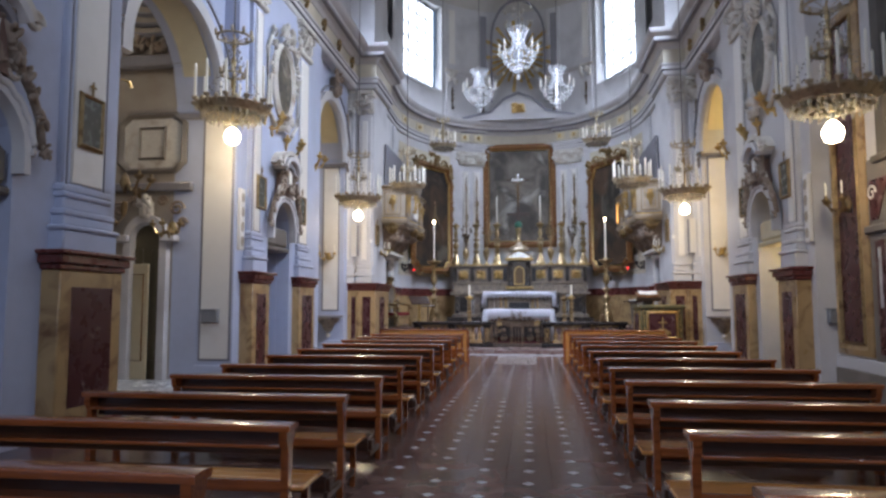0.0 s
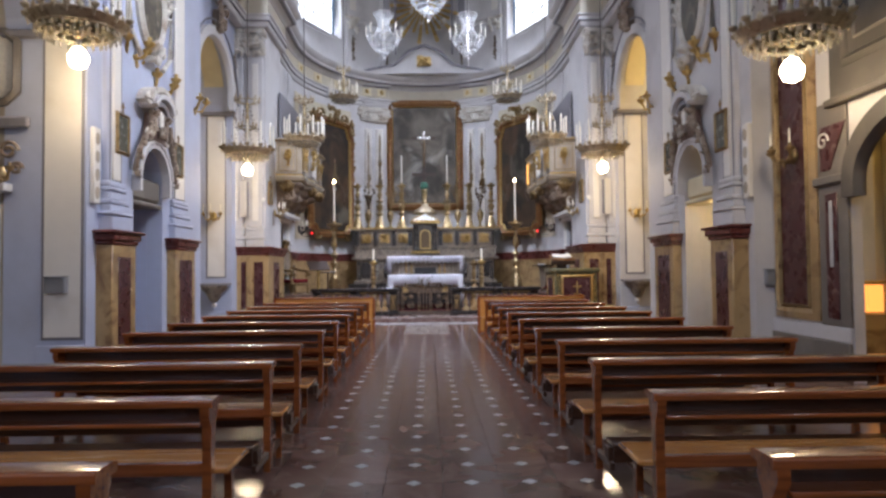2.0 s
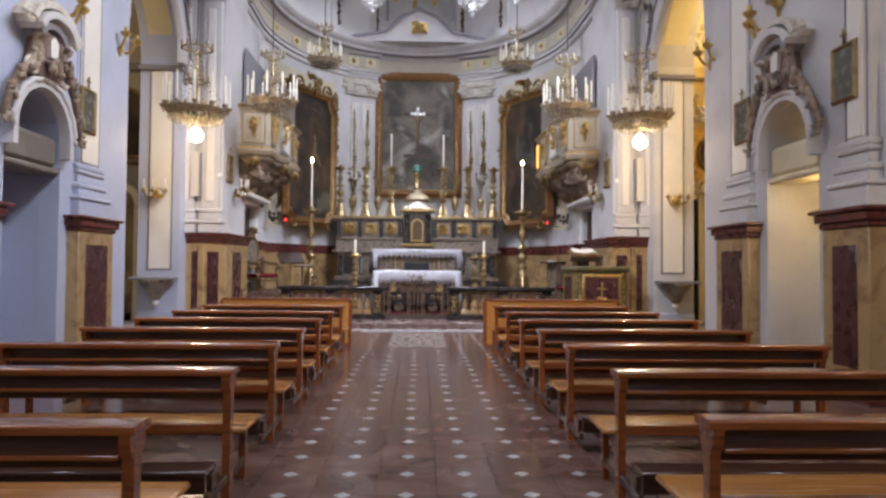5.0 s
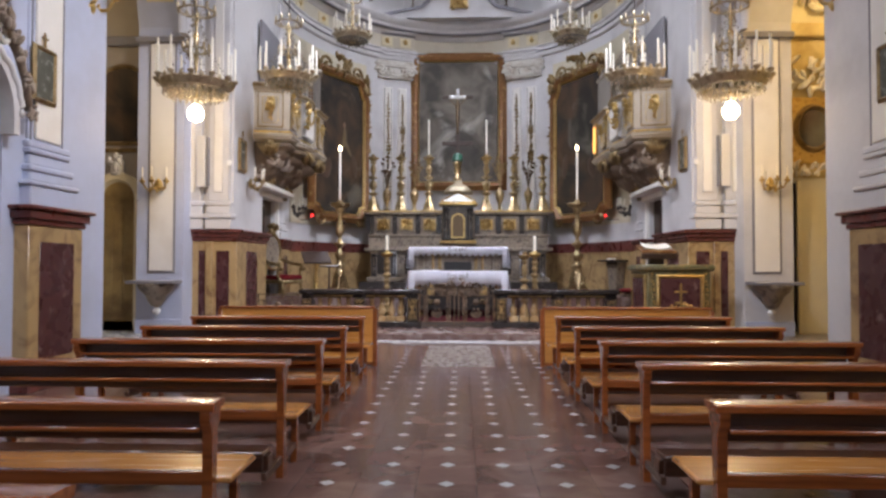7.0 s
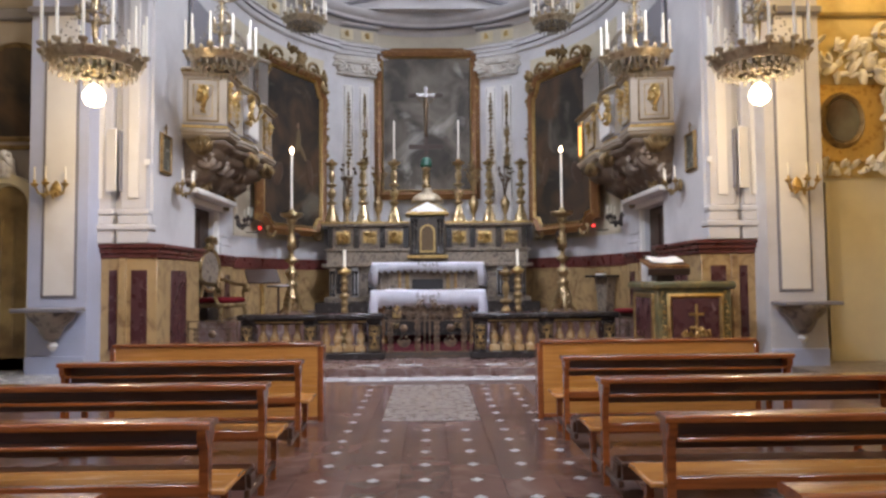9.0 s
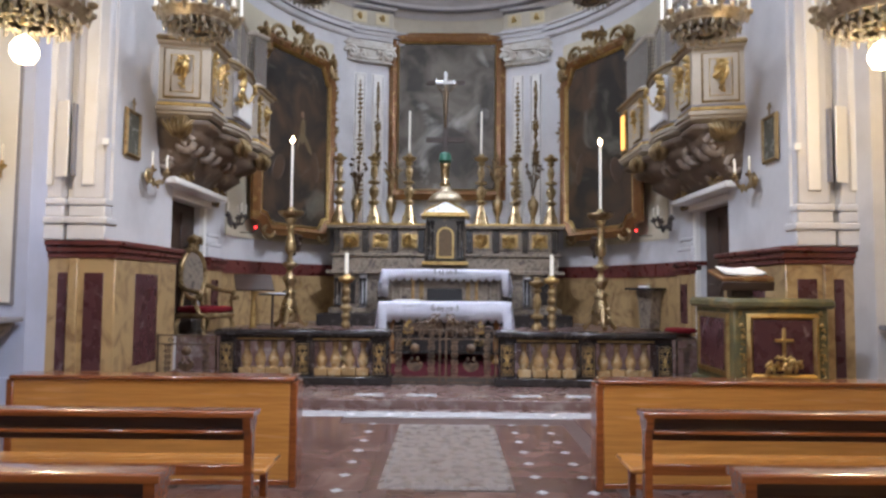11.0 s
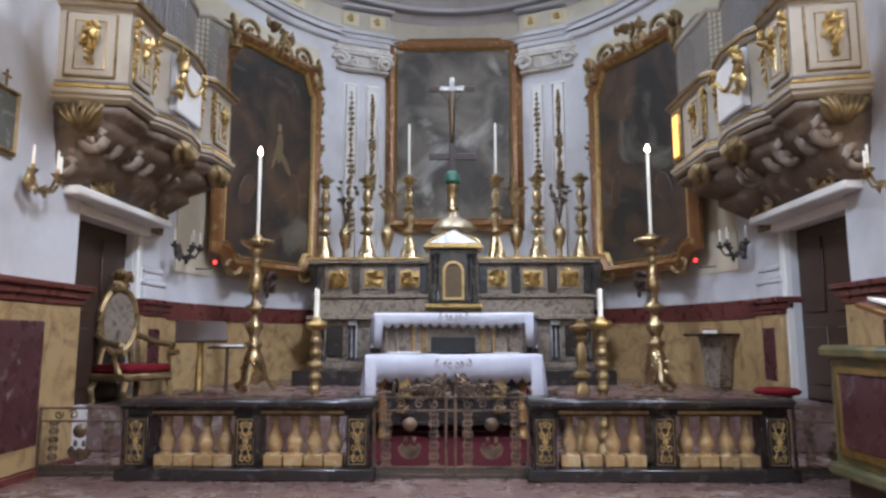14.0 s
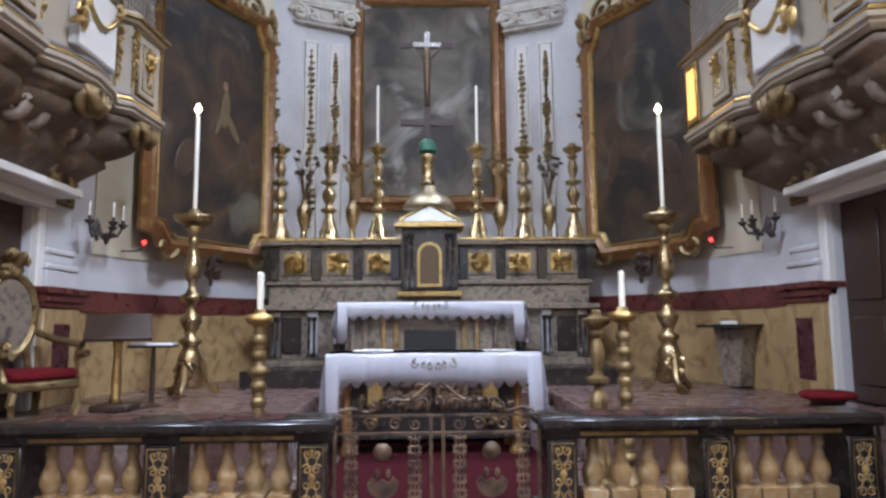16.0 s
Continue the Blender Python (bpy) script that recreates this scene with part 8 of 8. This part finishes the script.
part("gilt_back", leafy(box(-0.7, 0.7, -0.15, 0, 1.0, 3.6, 0.05), 0, -0.15, 2.6, 0.7, 1.0, 60, 9), GOLD, ob)
part("pilaster", box(-1.3, -0.95, -0.2, 0, 0, 3.4, 0.02), PLASTER_CREAM, ob)
frame_run([(-1.22, 0.6), (-1.03, 0.6), (-1.03, 3.0), (-1.22, 3.0)], 0.04, 0.22, FRAME_WOOD, ob, "gilt_frame")
ob = thing("votive_light_box", 6.42, 10.19, 0.14, "small glowing amber votive light stand", "lamp")
part("lit_glass", box(-0.12, 0.12, -0.2, -0.06, 0.72, 1.1, 0.01), VOTIVE_GLOW, ob)
part("stand", box(-0.18, 0.18, -0.22, 0.0, 0.0, 0.699, 0.02), YELLOW_MARBLE, ob)
part("hood", box(-0.18, 0.18, -0.22, 0.0, 1.121, 1.16, 0.01), GOLD, ob)
# lamps for the east chapels' amber light; their hanging bulbs are added
for x, y, z, p in ((7.4, 18.2, 7.6, 170), (7.7, 8.2, 5.2, 130)):
    d = bpy.data.lights.new("chapel_fill", "POINT")
    d.energy, d.color, d.shadow_soft_size = p, (1.0, 0.72, 0.30), 0.15
    new("chapel_fill", d).location = (x, y, z)
    ob = thing("chapel_lamp_bulb", x, y, z + 0.2, "added bare bulb that lights the side chapel", "lamp", "chapel bulbs")
    part("bulb", lathe([(0.02, 0.1), (0.05, 0.04), (0.06, -0.02), (0.0, -0.09)], 12), BULB, ob, smooth=True)
    part("cord", tube([(0, 0, 0.1), (0, 0, 9.0 - z - 0.2)], 0.008, 5), IRON, ob)
# added, unseen lamp that brightens the far west chapel
d = bpy.data.lights.new("chapel_fill", "POINT")
d.energy, d.color, d.shadow_soft_size = 35, (1.0, 0.78, 0.42), 0.15
new("chapel_fill", d).location = (-7.6, 18.0, 6.6)
# added bulb, out of view, in place of the near west chapel's daylight
d = bpy.data.lights.new("chapel_fill", "POINT")
d.energy, d.color, d.shadow_soft_size = 55, (1.0, 0.9, 0.76), 0.15
new("chapel_fill", d).location = (-7.3, 8.2, 7.3)
ob = thing("chapel_lamp_bulb", -7.3, 8.2, 7.5, "added bare bulb that lights the side chapel", "lamp", "chapel bulbs")
part("bulb", lathe([(0.02, 0.1), (0.05, 0.04), (0.06, -0.02), (0.0, -0.09)], 12), BULB, ob, smooth=True)
part("cord", tube([(0, 0, 0.1), (0, 0, 1.5)], 0.008, 5), IRON, ob)
ob = thing("chapel_lamp_bulb", -7.6, 18.0, 6.8, "added bare bulb that lights the side chapel", "lamp", "chapel bulbs")
part("bulb", lathe([(0.02, 0.1), (0.05, 0.04), (0.06, -0.02), (0.0, -0.09)], 12), BULB, ob, smooth=True)
part("cord", tube([(0, 0, 0.1), (0, 0, 2.2)], 0.008, 5), IRON, ob)

# ---- floor pieces ----
TX, TY = 0.4135, 0.436
GX0, GY0 = -0.82, 11.22 - 31 * 0.436
COLS = [GX0 - TX * 0.5 + TX * k for k in range(-1, 6)]


def shared(me, x, y, z, name, parent):
    ob = new(name, me)
    ob.location = (x, y, z)
    ob.parent = parent
    return ob


tile_me = finish(box(-TX / 2 + 0.002, TX / 2 - 0.002, -TY / 2 + 0.002, TY / 2 - 0.002, -0.01, 0.0, 0.0015), False)
tile_me.materials.append(TILE)
bm = bmesh.new()
dd = 0.054
top = [bm.verts.new((a * dd, b_ * dd, 0.0015)) for a, b_ in ((1, 0), (0, 1), (-1, 0), (0, -1))]
low = [bm.verts.new((a * dd * 1.03, b_ * dd * 1.03, -0.008)) for a, b_ in ((1, 0), (0, 1), (-1, 0), (0, -1))]
bm.faces.new(top)
for i in range(4):
    bm.faces.new((top[i], top[(i + 1) % 4], low[(i + 1) % 4], low[i]))
dia_me = finish(bm, False)
dia_me.materials.append(WHITE_MARBLE)
rows = int((19.4 - GY0) / TY)
for r in range(rows):
    y = GY0 + TY * (r + 0.5)
    if y < 0.6:
        continue
    for c in range(-1, 6):
        x = GX0 + TX * (c + 0.5) - TX
        if 16.5 < y < 19.1 and -0.5 < x < 0.62:
            continue
        shared(tile_me, x + TX / 2, y, random.uniform(-0.0008, 0.0008), "tile", floor)
for r in range(rows + 1):
    y = GY0 + TY * r
    if y < 0.6:
        continue
    for c in range(-1, 6):
        x = GX0 + TX * c
        if 16.4 < y < 19.15 and -0.6 < x < 0.75 or not -1.1 < x < 1.3:
            continue
        shared(dia_me, x, y, 0.001, "diamond_inlay", floor)
# the rest of the nave floor as larger slabs
me_v, me_f = [], []


def slab(x0, x1, y0, y1, z=-0.001):
    k = len(me_v)
    g = 0.002
    me_v.extend(((x0 + g, y0 + g, z), (x1 - g, y0 + g, z), (x1 - g, y1 - g, z), (x0 + g, y1 - g, z), (x0, y0, z - 0.01), (x1, y0, z - 0.01), (x1, y1, z - 0.01), (x0, y1, z - 0.01)))
    me_f.extend(tuple(k + i for i in f) for f in ((0, 1, 2, 3), (0, 4, 5, 1), (1, 5, 6, 2), (2, 6, 7, 3), (3, 7, 4, 0)))


edge_l, edge_r = GX0 - TX * 1.0, GX0 + TX * 6.0
y = FLOOR_BACK
while y < 19.4:
    for k in range(6):
        slab(edge_l - 0.72 * (k + 1), edge_l - 0.72 * k, y, y + 0.72)
        slab(edge_r + 0.72 * k, edge_r + 0.72 * (k + 1), y, y + 0.72)
    if y < 0.6:
        for k in range(3):
            slab(edge_l + (edge_r - edge_l) * k / 3, edge_l + (edge_r - edge_l) * (k + 1) / 3, y, min(y + 0.72, 0.62))
    y += 0.72
me = bpy.data.meshes.new("mesh")
me.from_pydata(me_v, [], me_f)
me.materials.append(TILE_STUFF)
fld = new("floor_slabs", me)
fld.parent = floor
fld["kind"] = "stuff"
ob = tagged(new("floor_tomb_slab"), "pale worn inlaid marble tomb slab set in the aisle floor", "slab", kind="structure")
part("slab", box(-0.5, 0.62, 16.5, 19.05, -0.012, 0.001, 0.002), SLAB_MARBLE, ob)
fr = tube([(-0.45, 16.55, 0), (0.57, 16.55, 0), (0.57, 19.0, 0), (-0.45, 19.0, 0)], 0.004, 4, closed=True)
part("border_line", fr, WHITE_MARBLE, ob)
setting("floor_white_strip", box(-5.4, 5.6, 19.5, 19.86, -0.011, 0.002, 0.002), WHITE_MARBLE, "white marble strip across the floor before the step")
setting("floor_red_strip", box(-5.4, 5.6, 19.86, 20.05, -0.011, 0.0, 0.001), STEP_MARBLE, "red marble strip at the foot of the step")
for i in range(12):
    x = -4.2 + i * 0.74
    ob = tagged(new("step_inlay"), "pale marble inlay in the red step", "inlay", "step inlays", "structure")
    part("inlay", box(x, x + 0.42, 20.35, 20.55, STEP_Z - 0.003, STEP_Z + 0.002, 0.001), WHITE_MARBLE if i % 3 else SLAB_MARBLE, ob)
